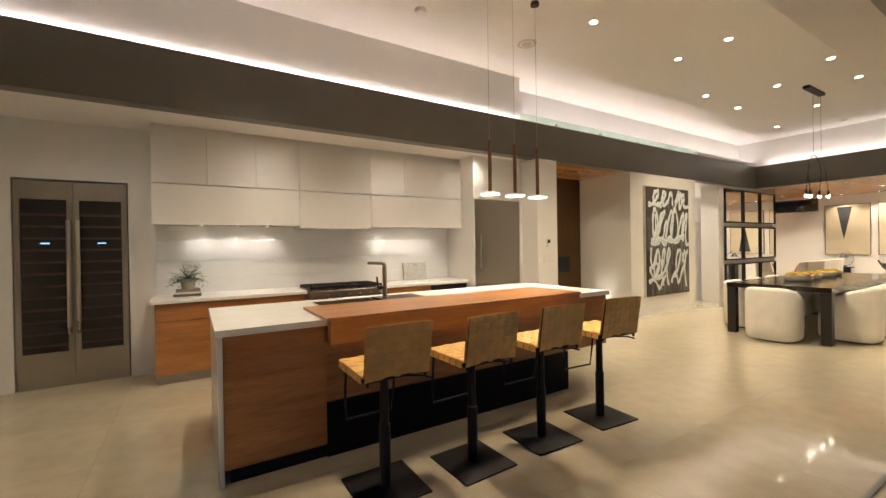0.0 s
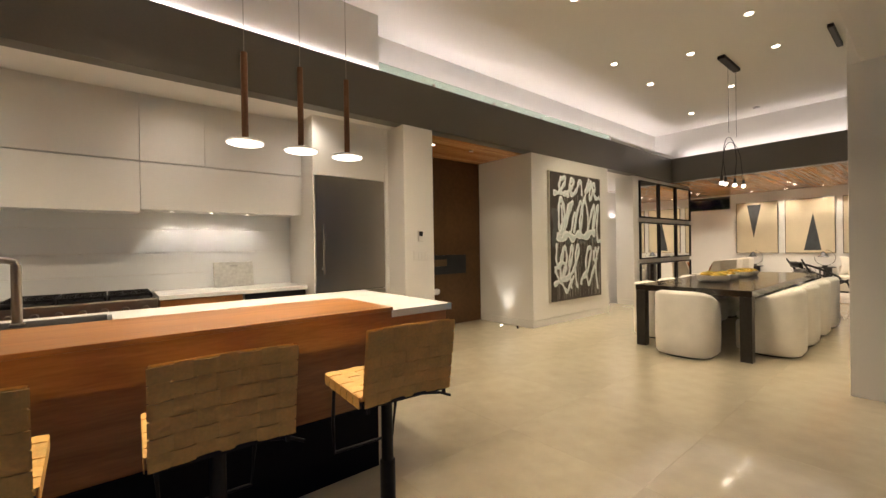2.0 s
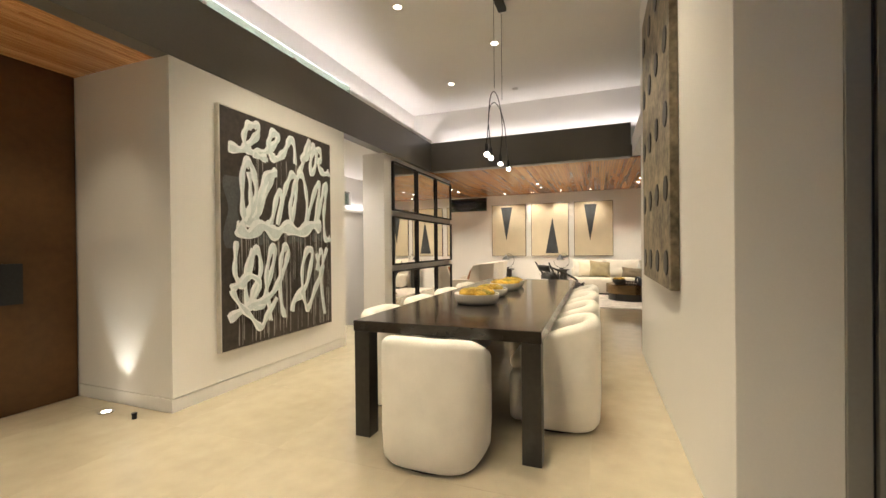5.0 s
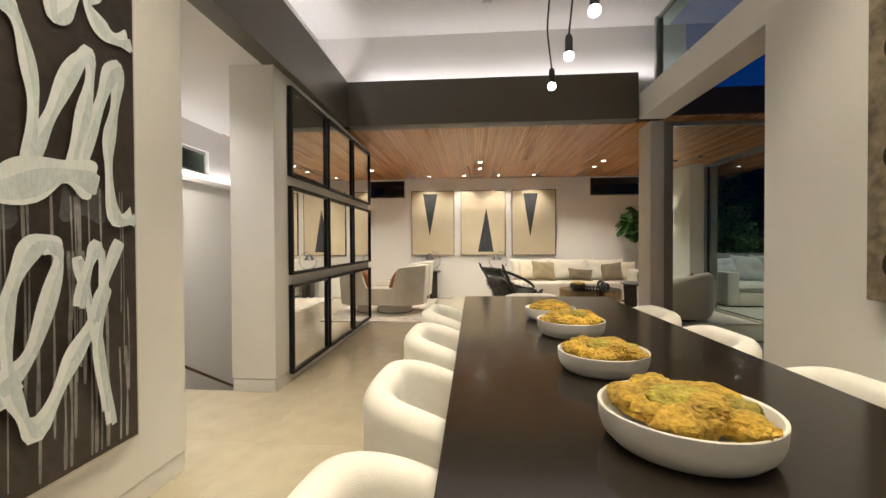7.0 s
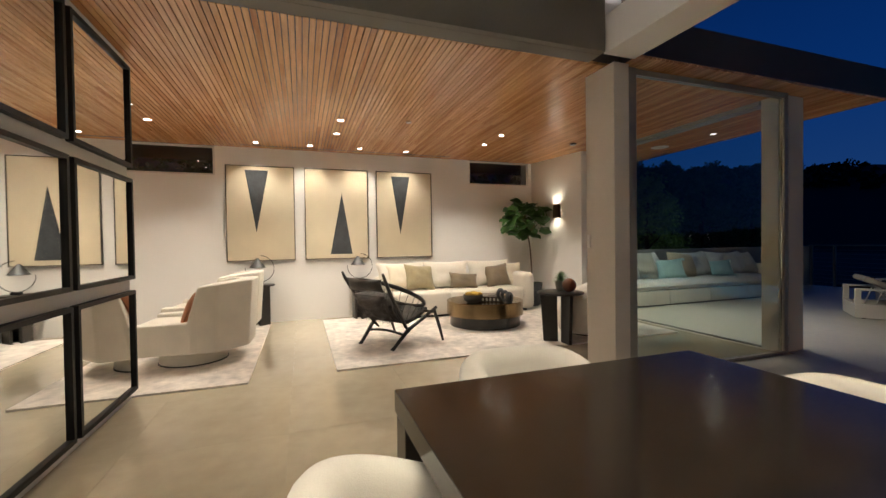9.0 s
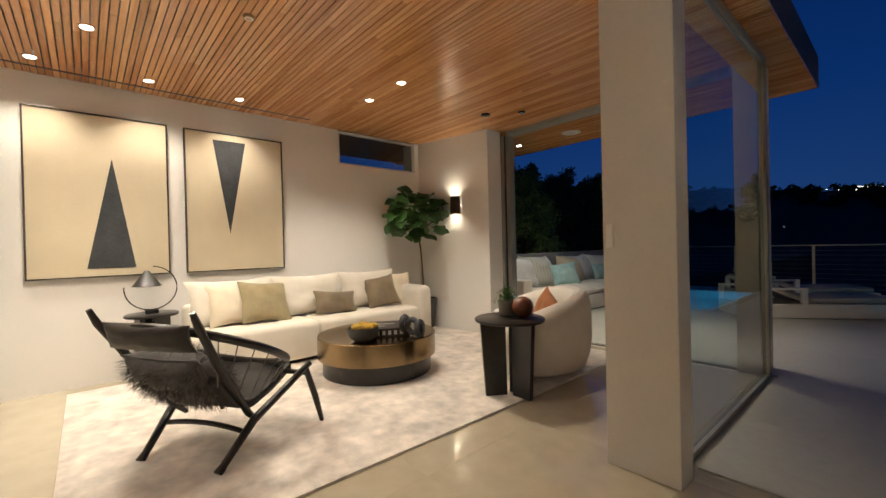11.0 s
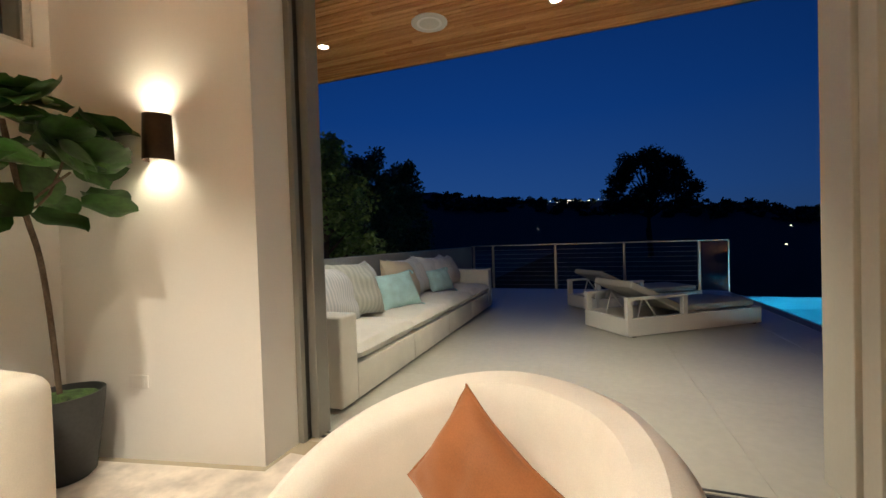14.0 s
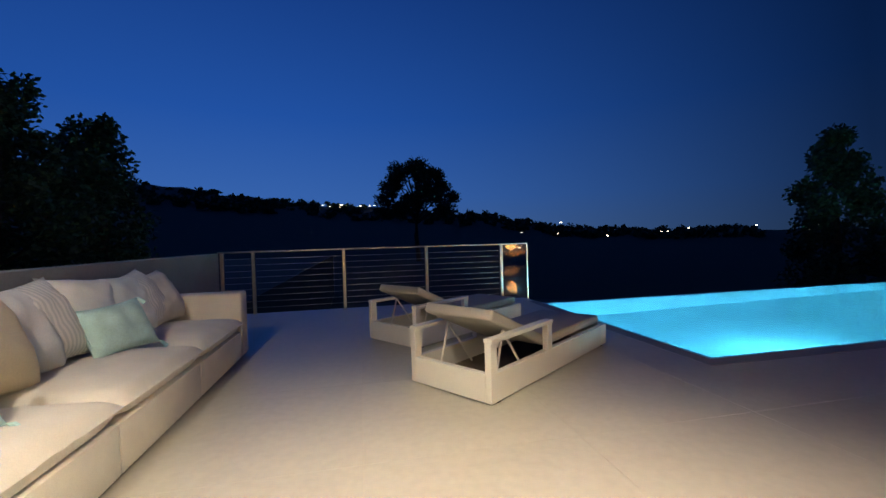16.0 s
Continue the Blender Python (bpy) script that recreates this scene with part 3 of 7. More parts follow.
boxes("slab", [(2.05, 3.40, 5.965, 6.584, 0, 0.04)], QUARTZ, t, bevel=0.004)
boxes("upstand", [(-0.52, 1.03, 6.57, 6.584, 0.04, 0.044)], QUARTZ, t)
# range
t = thing("range_cooker", (1.04, 5.93, 0), "stainless steel range with black cast grates", "range")
boxes("body", [(0, 1.0, 0.03, 0.64, 0.12, 0.86)], STEEL, t, bevel=0.004)
boxes("oven_door", [(0.03, 0.97, 0, 0.03, 0.16, 0.68)], STEEL, t, bevel=0.006)
boxes("control_panel", [(0, 1.0, -0.012, 0.03, 0.71, 0.87)], STEEL, t, bevel=0.01)
boxes("toe_kick", [(0.03, 0.97, 0.06, 0.1, 0, 0.12)], BLACKM, t)
bm = bmesh.new()
tube(bm, [(0.06, -0.05, 0.62), (0.94, -0.05, 0.62)], 0.012)
for q in (0.1, 0.9):
    tube(bm, [(q, -0.05, 0.62), (q, 0.0, 0.62)], 0.008)
part("handle", bm, STEEL, t, smooth=True)
boxes("cooktop", [(0.01, 0.99, 0.04, 0.62, 0.86, 0.872)], BLACKM, t)
for gx in range(3):
    bm = bmesh.new()
    x0 = 0.03 + gx * 0.315
    for i in range(7):
        y = 0.06 + i * 0.088
        box(bm, x0, x0 + 0.305, y, y + 0.014, 0.89, 0.912)
    for i in range(4):
        x = x0 + i * 0.097
        box(bm, x, x + 0.014, 0.06, 0.602, 0.885, 0.908)
    for x in (x0, x0 + 0.29):
        for y in (0.06, 0.588):
            box(bm, x, x + 0.014, y, y + 0.014, 0.872, 0.89)
    part("grate", bm, BLACKM, t, "black cast iron grate")
for i in range(7):
    bm = bmesh.new()
    lathe(bm, [(0, 0), (0.026, 0), (0.022, 0.035), (0, 0.035)], 18)
    turned(bm, pose(0.09 + i * 0.137, -0.012, 0.79, 90))
    part("knob", bm, STEEL, t, smooth=True)
# refrigerator and its white surround
t = thing("refrigerator", (3.45, 5.85, 0), "tall built-in stainless steel refrigerator", "refrigerator")
boxes("body", [(0.0, 0.88, 0.05, 0.74, 0.0, 2.09)], BLACKM, t)
boxes("upper_door", [(0.004, 0.876, 0, 0.048, 0.80, 2.088)], STEEL, t, bevel=0.004)
boxes("freezer_drawer", [(0.004, 0.876, 0, 0.048, 0.10, 0.79)], STEEL, t, bevel=0.004)
bm = bmesh.new()
tube(bm, [(0.09, -0.055, 0.70), (0.79, -0.055, 0.70)], 0.014)
for q in (0.14, 0.74):
    tube(bm, [(q, -0.055, 0.70), (q, 0.0, 0.70)], 0.01)
part("drawer_handle", bm, STEEL, t, smooth=True)
bm = bmesh.new()
tube(bm, [(0.075, -0.055, 1.0), (0.075, -0.055, 1.55)], 0.014)
for q in (1.06, 1.49):
    tube(bm, [(0.075, -0.055, q), (0.075, 0.0, q)], 0.01)
part("door_handle", bm, STEEL, t, smooth=True)
boxes("grille", [(0.02, 0.86, 0.04, 0.05, 0.0, 0.095)], BLACKM, t)
structure("trim_fridge", [(3.432, 3.448, 5.85, 6.6, 0, LOW + 0.02), (3.448, 4.332, 5.85, 5.87, 2.095, LOW + 0.02), (4.332, 4.378, 5.84, 6.6, 0, LOW + 0.02)], LACQ, "white panels round the refrigerator", "trim")
# wine cabinet
t = thing("wine_cabinet", (-1.65, 6.59, 0), "tall double door wine refrigerator in stainless steel", "wine refrigerator")
boxes("body", [(0.01, 0.90, 0.06, 0.5, 0.0, 2.12)], BLACKM, t)
for x0, lab in ((0.005, 0), (0.455, 1)):
    d = boxes("door", [(x0, x0 + 0.045, 0, 0.05, 0.10, 2.12), (x0 + 0.395, x0 + 0.445, 0, 0.05, 0.10, 2.12), (x0 + 0.045, x0 + 0.395, 0, 0.05, 0.10, 0.36), (x0 + 0.045, x0 + 0.395, 0, 0.05, 1.93, 2.12)], STEEL, t)
    boxes("glass_pane", [(x0 + 0.045, x0 + 0.395, 0.012, 0.018, 0.36, 1.93)], mat("smoked_glass", (0.02, 0.017, 0.015), 0.06), d)
    for i in range(12):
        boxes("shelf", [(x0 + 0.05, x0 + 0.39, 0.004, 0.011, 0.42 + i * 0.122, 0.445 + i * 0.122)], mat("dim_wood_shelf", (0.05, 0.025, 0.016), 0.5, vary=0.15), d)
    boxes("display", [(x0 + 0.19, x0 + 0.26, 0.008, 0.0112, 1.475, 1.485)], glow("blue_display_glow", (0.25, 0.55, 1.0), 3), d, "small glowing blue display")
    bm = bmesh.new()
    hx = 0.42 if lab == 0 else 0.495
    tube(bm, [(hx, -0.05, 0.55), (hx, -0.05, 1.72)], 0.018, 14)
    for q in (0.65, 1.62):
        tube(bm, [(hx, -0.05, q), (hx, 0.0, q)], 0.01)
    part("handle", bm, mat("bright_satin_steel", (0.62, 0.58, 0.52), 0.28, metal=1.0, vary=0.02, bump=0), t, "satin steel bar handle", smooth=True)
boxes("grille", [(0.01, 0.90, 0.02, 0.05, 0.0, 0.095)], STEEL, t)
# island
t = thing("kitchen_island", (0, 0, 0), "cherry wood kitchen island with black plinth", "island")
boxes("body", [(0.6, 2.95, 3.66, 4.64, 0.36, 0.763)], TEAK, t)
boxes("end_block", [(2.952, 3.375, 3.555, 4.64, 0.395, 0.878)], TEAK, t, bevel=0.002)
boxes("end_panel", [(0.0, 0.598, 3.635, 4.64, 0.09, 0.878)], TEAK, t, bevel=0.002)
boxes("toe_kick", [(0.03, 0.598, 3.66, 4.6, 0, 0.09)], BLACKM, t)
boxes("plinth", [(0.6, 2.92, 3.645, 4.6, 0, 0.359)], mat("matt_black_panel", (0.005, 0.0045, 0.0045), 0.6, vary=0.1, spec=0.2), t, "matt black recessed base")
boxes("side_slab", [(-0.03, -0.002, 3.62, 4.66, 0, 0.878)], QUARTZ, t, "white quartz end slab", bevel=0.003)
t = thing("island_worktop", (0, 0, 0.88), "white quartz island worktop with sink cutouts", "worktop")
for r in ((-0.04, 0.74, 3.605, 4.70, 0, 0.04), (0.74, 1.72, 3.72, 4.18, 0, 0.04), (0.74, 1.72, 4.56, 4.70, 0, 0.04), (1.72, 2.95, 3.72, 4.70, 0, 0.04), (2.95, 3.40, 3.53, 4.70, 0, 0.04)):
    boxes("slab", [r], QUARTZ, t)
boxes("sink_basin", [(0.74, 1.26, 4.18, 4.56, -0.2, -0.19), (0.74, 0.745, 4.18, 4.56, -0.19, 0.036), (1.255, 1.26, 4.18, 4.56, -0.19, 0.036), (0.745, 1.255, 4.18, 4.185, -0.19, 0.036), (0.745, 1.255, 4.555, 4.56, -0.19, 0.036)], STEEL, t)
boxes("cutting_board", [(1.28, 1.70, 4.20, 4.54, 0.0, 0.046)], BLACKM, t, "black cover over the second basin", bevel=0.004)
t = thing("breakfast_bar", (0, 0, 0.765), "thick cherry wood breakfast bar on the island", "bar top")
bm = bmesh.new()
prism(bm, [(0.602, 3.52), (2.945, 3.52), (2.945, 3.60), (0.602, 3.60)], 0, 0.154)
part("apron", bm, TEAK, t)
boxes("top", [(0.57, 2.946, 3.505, 4.14, 0.1565, 0.178)], TEAK, t, bevel=0.003)
t = thing("kitchen_faucet", (1.36, 4.16 + 0.25, 0.92), "brushed steel square-necked kitchen faucet", "faucet")
bm = bmesh.new()
lathe(bm, [(0, 0), (0.028, 0), (0.028, 0.012), (0.02, 0.016), (0.02, 0.30), (0, 0.30)], 18)
part("post", bm, STEEL, t, smooth=True)
bm = bmesh.new()
tube(bm, [(0, 0, 0.29), (0, 0.0, 0.31), (-0.03, 0.02, 0.322), (-0.12, 0.08, 0.325), (-0.125, 0.083, 0.31)], 0.016)
part("spout", bm, STEEL, t, smooth=True)
bm = bmesh.new()
tube(bm, [(-0.02, 0, 0.10), (-0.07, 0, 0.10)], 0.016)
tube(bm, [(-0.065, 0, 0.10), (-0.075, 0, 0.20)], 0.008)
part("lever", bm, BLACKM, t, smooth=True)
# worktop things
t = thing("potted_fern", (-0.19, 6.3, 0.96), "green fern in a grey pot on stacked books", "plant")
bm = bmesh.new()
lathe(bm, [(0, 0), (0.06, 0), (0.075, 0.11), (0.068, 0.11), (0.06, 0.09), (0, 0.09)], 20)
part("pot", bm, mat("grey_concrete_pot", (0.33, 0.31, 0.27), 0.85, vary=0.1, bump=0.15), t, smooth=True)
LEAFG = mat("fern_green", (0.09, 0.17, 0.085), 0.6, vary=0.25, scale=12)


def leaf_card(bm, base, d, length, width, droop=0.3, segs=3):
    """One bent leaf of a few faces."""
    d = Vector(d).normalized()
    side = d.cross(Vector((0, 0, 1)))
    side = side.normalized() if side.length > 1e-3 else Vector((1, 0, 0))
    prev = None
    for i in range(segs + 1):
        f = i / segs
        p = Vector(base) + d * length * f - Vector((0, 0, droop * length * f * f))
        w = width * math.sin(math.pi * (0.12 + 0.86 * f)) * 0.5
        pair = (bm.verts.new(p - side * w), bm.verts.new(p + side * w))
        if prev:
            bm.faces.new((prev[0], prev[1], pair[1], pair[0]))
        prev = pair


bm = bmesh.new()
rnd = random.Random(5)
for i in range(64):
    a, el, ln = rnd.uniform(0, 6.283), rnd.uniform(0.1, 1.35), rnd.uniform(0.14, 0.25)
    d = Vector((math.cos(a) * math.cos(el), math.sin(a) * math.cos(el), math.sin(el)))
    for k in range(11):
        f = (k + 1) / 11
        p = Vector((0, 0, 0.10)) + d * ln * f - Vector((0, 0, 0.5 * ln * f * f * math.cos(el)))
        side = Vector((-math.sin(a), math.cos(a), 0)) * (1 if k % 2 else -1)
        leaf_card(bm, p, side + d * 0.5 + Vector((0, 0, rnd.uniform(-0.3, 0.3))), rnd.uniform(0.035, 0.06) * (1.15 - 0.5 * f), 0.022, 0.3, 2)
part("foliage", bm, LEAFG, t)
for i, (w, h, c) in enumerate(((0.26, 0.028, (0.10, 0.08, 0.06)), (0.24, 0.022, (0.62, 0.58, 0.52)), (0.23, 0.026, (0.22, 0.17, 0.13)))):
    z = 0.881 + sum((0.028, 0.022, 0.026)[:i])
    t = thing("book", (-0.19, 6.3, z), "hardback book in a stack under the fern", "book", "stacked books", rz=3 * i - 4)
    boxes("pages", [(-w / 2 + 0.004, w / 2 - 0.004, -0.085, 0.085, 0.003, h - 0.003)], mat("book_pages", (0.7, 0.66, 0.58), 0.9), t)
    boxes("cover", [(-w / 2, w / 2, -0.09, 0.09, 0, 0.003), (-w / 2, w / 2, -0.09, 0.09, h - 0.0028, h - 0.0002), (-w / 2, w / 2, -0.09, -0.0865, 0.003, h - 0.003)], mat(f"book_cover_{'abc'[i]}", c, 0.6), t)
t = thing("cutting_board", (2.78, 6.5, 0.881), "pale grey stone board leaning on the backsplash", "board")
bm = bmesh.new()
box(bm, -0.2, 0.2, -0.012, 0.012, 0, 0.27, 0.004)
turned(bm, pose(0, 0, 0, -8))
part("slab", bm, mat("pale_grey_stone", (0.50, 0.49, 0.46), 0.5, vary=0.12, scale=5, fine=30), t)
bm = bmesh.new()
box(bm, -0.04, 0.04, -0.016, -0.0125, 0.22, 0.235, 0.001)
turned(bm, pose(0, 0, 0, -8))
part("groove", bm, mat("mid_grey_stone", (0.36, 0.35, 0.33), 0.6), t)
# pendants over the island
PBRONZE = mat("copper_bronze_tube", (0.19, 0.095, 0.05), 0.4, metal=0.7, vary=0.08, fine=40, bump=0.01)
for x in (2.32, 2.64, 2.95):
    t = thing("pendant_lamp", (x, 4.05, 1.88), "slim bronze pendant with a glowing disc, lit", "pendant lamp", "island pendants")
    bm = bmesh.new()
    tube(bm, [(0, 0, 0.03), (0, 0, 0.52)], 0.018, 14)
    part("stem", bm, PBRONZE, t, smooth=True)
    bm = bmesh.new()
    lathe(bm, [(0, 0.03), (0.03, 0.03), (0.09, 0.018), (0.1, 0.012), (0.1, 0.004), (0, 0.004)], 32)
    part("disc", bm, TRIM, t, smooth=True)
    bm = bmesh.new()
    lathe(bm, [(0, 0.0035), (0.094, 0.0035), (0.094, 0.0), (0, 0.0)], 32)
    part("diffuser", bm, glow("pendant_diffuser_glow", (1.0, 0.88, 0.72), 6), t, "glowing warm diffuser")
    bm = bmesh.new()
    tube(bm, [(0, 0, 0.52), (0, 0, CEIL - 1.88 - 0.03)], 0.002, 5)
    part("wire", bm, STEEL, t)
    bm = bmesh.new()
    lathe(bm, [(0, CEIL - 1.88), (0.045, CEIL - 1.88), (0.045, CEIL - 1.88 - 0.03), (0, CEIL - 1.88 - 0.03)], 20)
    part("canopy", bm, BLACKM, t, smooth=True)
    d = bpy.data.lights.new("pendant_light", "AREA")
    d.shape, d.size, d.energy, d.color = "DISK", 0.17, 9, WARM
    new("pendant_light", d).matrix_world = pose(x, 4.05, 1.876)
# bar stools with woven leather
LEATH = mat("tan_woven_leather", (0.74, 0.44, 0.13), 0.55, vary=0.08, scale=9, fine=90, bump=0.08, per_object=0.06)


def weave(name, parent, place, tilt, w, h, nx, ny, over=0.009, proud=0.0, slot=0.002, curve=0.0):
    """A woven panel: straps that pass over and under, across w and along h; each strap a part."""
    m = pose(*place, tilt)
    dx, dz = w / nx, h / ny
    bow = lambda x: curve * (1 - (2 * x / w) ** 2)
    for i in range(nx):
        bm = bmesh.new()
        prev = None
        x0, x1 = -w / 2 + i * dx + 0.002 + slot, -w / 2 + (i + 1) * dx - 0.002 - slot
        for j in range(ny * 4 + 1):
            z = j * dz / 4
            y = over * math.cos(math.pi * (j / 4 - 0.5)) * (1 if i % 2 else -1)
            ring = [bm.verts.new(m @ Vector((x, y + bow(x) + o, z))) for x, o in ((x0, -0.0014), (x1, -0.0014), (x1, 0.0014), (x0, 0.0014))]
            if prev:
                for q in range(4):
                    bm.faces.new((prev[q], prev[(q + 1) % 4], ring[(q + 1) % 4], ring[q]))
            prev = ring
        part(name, bm, LEATH, parent)
    for j in range(ny):
        bm = bmesh.new()
        prev = None
        z0, z1 = j * dz + slot, (j + 1) * dz - slot
        for i in range(nx * 4 + 1):
            x = -w / 2 + i * dx / 4
            y = -proud - over * math.cos(math.pi * (i / 4 - 0.5)) * (1 if j % 2 else -1)
            ring = [bm.verts.new(m @ Vector((x, y + bow(x) + o, z))) for z, o in ((z0, -0.0014), (z1, -0.0014), (z1, 0.0014), (z0, 0.0014))]
            if prev:
                for q in range(4):
                    bm.faces.new((prev[q], prev[(q + 1) % 4], ring[(q + 1) % 4], ring[q]))
            prev = ring
        part(name, bm, LEATH, parent)


stool = thing("bar_stool", (0.79, 3.13, 0), "tan woven leather bar stool on a black pedestal", "bar stool", "stools along the island")
bm = bmesh.new()
box(bm, -0.20, 0.20, -0.20, 0.20, 0.001, 0.012, 0.003)
part("base_plate", bm, BLACKM, stool)
bm = bmesh.new()
lathe(bm, [(0.033, 0.012), (0.033, 0.36), (0.026, 0.365), (0.024, 0.668)], 18)
part("column", bm, BLACKM, stool, smooth=True)
bm = bmesh.new()
box(bm, -0.13, 0.13, -0.13, 0.13, 0.628, 0.6395, 0.003)
part("seat_plate", bm, BLACKM, stool)
boxes("seat_frame", [(-0.19, -0.17, -0.17, 0.2, 0.640, 0.664), (0.17, 0.19, -0.17, 0.2, 0.640, 0.664), (-0.17, 0.17, 0.18, 0.2, 0.640, 0.664), (-0.17, 0.17, -0.17, -0.15, 0.640, 0.664)], BLACKM, stool)
seat = boxes("seat", [(-0.194, 0.194, -0.172, 0.206, 0.6645, 0.672)], LEATH, stool)
weave("strap", seat, (0, -0.17, 0.679), -90, 0.40, 0.375, 7, 6, over=0.0028, proud=0.0015, slot=0.0012)
# straps fold down over the rim of the seat
for k in range(7):
    x0 = -0.2 + k * 0.0571
    boxes("strap", [(x0 + 0.004, x0 + 0.053, 0.206, 0.210, 0.636, 0.680)], LEATH, seat, bevel=0.001)
for k in range(6):
    y0 = -0.17 + k * 0.0625
    for q in (-0.201, 0.1975):
        boxes("strap", [(q, q + 0.0035, y0 + 0.004, y0 + 0.058, 0.636, 0.680)], LEATH, seat, bevel=0.001)
back = boxes("backrest", [(-0.178, -0.166, -0.190, -0.178, 0.62, 0.665), (0.166, 0.178, -0.190, -0.178, 0.62, 0.665), (-0.166, 0.166, -0.190, -0.178, 0.64, 0.655)], BLACKM, stool)
for q in (-0.178, 0.166):
    bm = bmesh.new()
    box(bm, q, q + 0.012, -0.006, 0.006, 0.0, 0.27)
    turned(bm, pose(0, -0.184, 0.666, 9))
    part("post", bm, BLACKM, back)
weave("strap", back, (0, -0.196, 0.645), 9, 0.385, 0.297, 7, 6, over=0.0035, proud=0.002, slot=0.0026, curve=0.012)
weave("strap", back, (0, -0.172, 0.670), 9, 0.375, 0.270, 7, 5, over=0.0025, slot=0.0015, curve=0.012)
bm = bmesh.new()
tube(bm, [(-0.16, 0.2, 0.615), (-0.16, 0.22, 0.45), (-0.15, 0.235, 0.30), (0.15, 0.235, 0.30), (0.16, 0.22, 0.45), (0.16, 0.2, 0.615)], 0.008)
part("footrest", bm, BLACKM, stool, smooth=True)
bm = bmesh.new()
tube(bm, [(0.05, -0.05, 0.606), (0.2, -0.12, 0.60), (0.24, -0.14, 0.585)], 0.006)
part("lever", bm, BLACKM, stool, smooth=True)
# the lift of the column carries seat and back
for ob in stool.children:
    if not ob.name.startswith(("base_plate", "column")):
        ob.location.z += 0.04
for x, y, r in ((1.37, 3.07, 2), (1.98, 3.07, -2), (2.63, 3.07, -4)):
    copy_thing(stool, pose(x, y, 0, 0, 0, r))
# stub wall devices
t = thing("thermostat", (4.6, 5.494, 1.35), "white wall thermostat with a dark screen", "thermostat")
boxes("body", [(-0.035, 0.035, -0.02, 0, 0, 0.13)], TRIM, t, bevel=0.004)
boxes("screen", [(-0.027, 0.027, -0.0215, -0.0205, 0.065, 0.12)], BLACKM, t)
t = thing("light_switch", (4.61, 5.494, 1.12), "wide white wall switch plate", "switch")
boxes("plate", [(-0.11, 0.11, -0.006, 0, 0, 0.115)], TRIM, t, bevel=0.002)
for q in (-0.075, -0.025, 0.025, 0.075):
    boxes("rocker", [(q - 0.018, q + 0.018, -0.009, -0.0062, 0.022, 0.093)], LACQ, t, bevel=0.001)
t = thing("wall_outlet", (4.6, 5.494, 0.24), "white wall outlet plate near the floor", "outlet")
boxes("plate", [(-0.06, 0.06, -0.006, 0, 0, 0.075)], TRIM, t, bevel=0.002)
boxes("socket", [(-0.04, 0.04, -0.008, -0.0062, 0.02, 0.055)], LACQ, t)

# ---- entry ----
t = thing("entry_door", (4.83, 6.64, 0), "tall bronze pivot door with a dark pull plate", "door")
boxes("leaf", [(0.0, 1.905, 0, 0.07, 0.006, LOW - 0.004)], DOORB, t)
pl = boxes("pull_plate", [(0.50, 1.55, -0.022, -0.001, 0.84, 0.97), (0.50, 0.56, -0.022, -0.001, 0.97, 1.08), (1.14, 1.55, -0.022, -0.001, 0.97, 1.08), (0.50, 1.55, -0.022, -0.001, 1.08, 1.15)], mat("blackened_steel", (0.03, 0.032, 0.033), 0.4, metal=0.6, vary=0.1), t, "blackened steel pull plate")
boxes("recess", [(0.56, 1.14, -0.004, -0.001, 0.97, 1.08)], mat("warm_recess_bronze", (0.16, 0.10, 0.05), 0.5, metal=0.5), pl)
t = thing("pedestal_table", (4.99, 5.80, 0), "slim white pedestal table beside the entry door", "side table")
bm = bmesh.new()
lathe(bm, [(0, 0), (0.10, 0), (0.10, 0.03), (0.05, 0.06), (0.03, 0.14), (0.03, 0.66), (0, 0.66)], 24)
part("stand", bm, mat("white_glossy_stand", (0.72, 0.70, 0.66), 0.2), t, smooth=True)
bm = bmesh.new()
lathe(bm, [(0, 0.66), (0.11, 0.66), (0.12, 0.69), (0.115, 0.72), (0, 0.72)], 28)
part("top", bm, QUARTZ, t, smooth=True)
t = thing("floor_uplight", (6.60, 6.03, 0), "small floor uplight shining up the white wall, lit", "uplight")
bm = bmesh.new()
lathe(bm, [(0.03, 0), (0.05, 0), (0.05, 0.006), (0.03, 0.006)], 20)
part("ring", bm, STEEL, t)
bm = bmesh.new()
lathe(bm, [(0, 0), (0.03, 0), (0.03, 0.004), (0, 0.004)], 20)
part("lens", bm, BULB, t)
spot(6.60, 6.03, 0.012, 24, target=(6.70, 6.03, 1.2), cone=60, colour=(1, 0.92, 0.76))
t = thing("door_stop", (6.59, 5.69, 0), "small dark metal door stop on the floor", "door stop")
bm = bmesh.new()
lathe(bm, [(0, 0), (0.016, 0), (0.016, 0.03), (0, 0.03)], 14)
part("post", bm, BLACKM, t)
bm = bmesh.new()
lathe(bm, [(0, 0.03), (0.018, 0.03), (0.018, 0.045), (0, 0.045)], 14)
part("bumper", bm, BLACKM, t)

# ---- the large painting ----
PAINTW = mat("white_brush_paint", (0.80, 0.83, 0.84), 0.55, vary=0.05, scale=3, fine=28, bump=0.06, stretch=(3, 1, 1))
PAINTG = mat("thin_grey_paint", (0.27, 0.26, 0.245), 0.6, vary=0.25, scale=6, fine=30, bump=0.1)
t = thing("brush_painting", (7.15, 5.46, 0.37), "large dark canvas with loose white looping brush strokes", "painting")
boxes("frame", [(-0.012, 1.52, 0.0, 0.045, -0.012, 2.112)], mat("pale_canvas_edge", (0.62, 0.59, 0.53), 0.8), t)
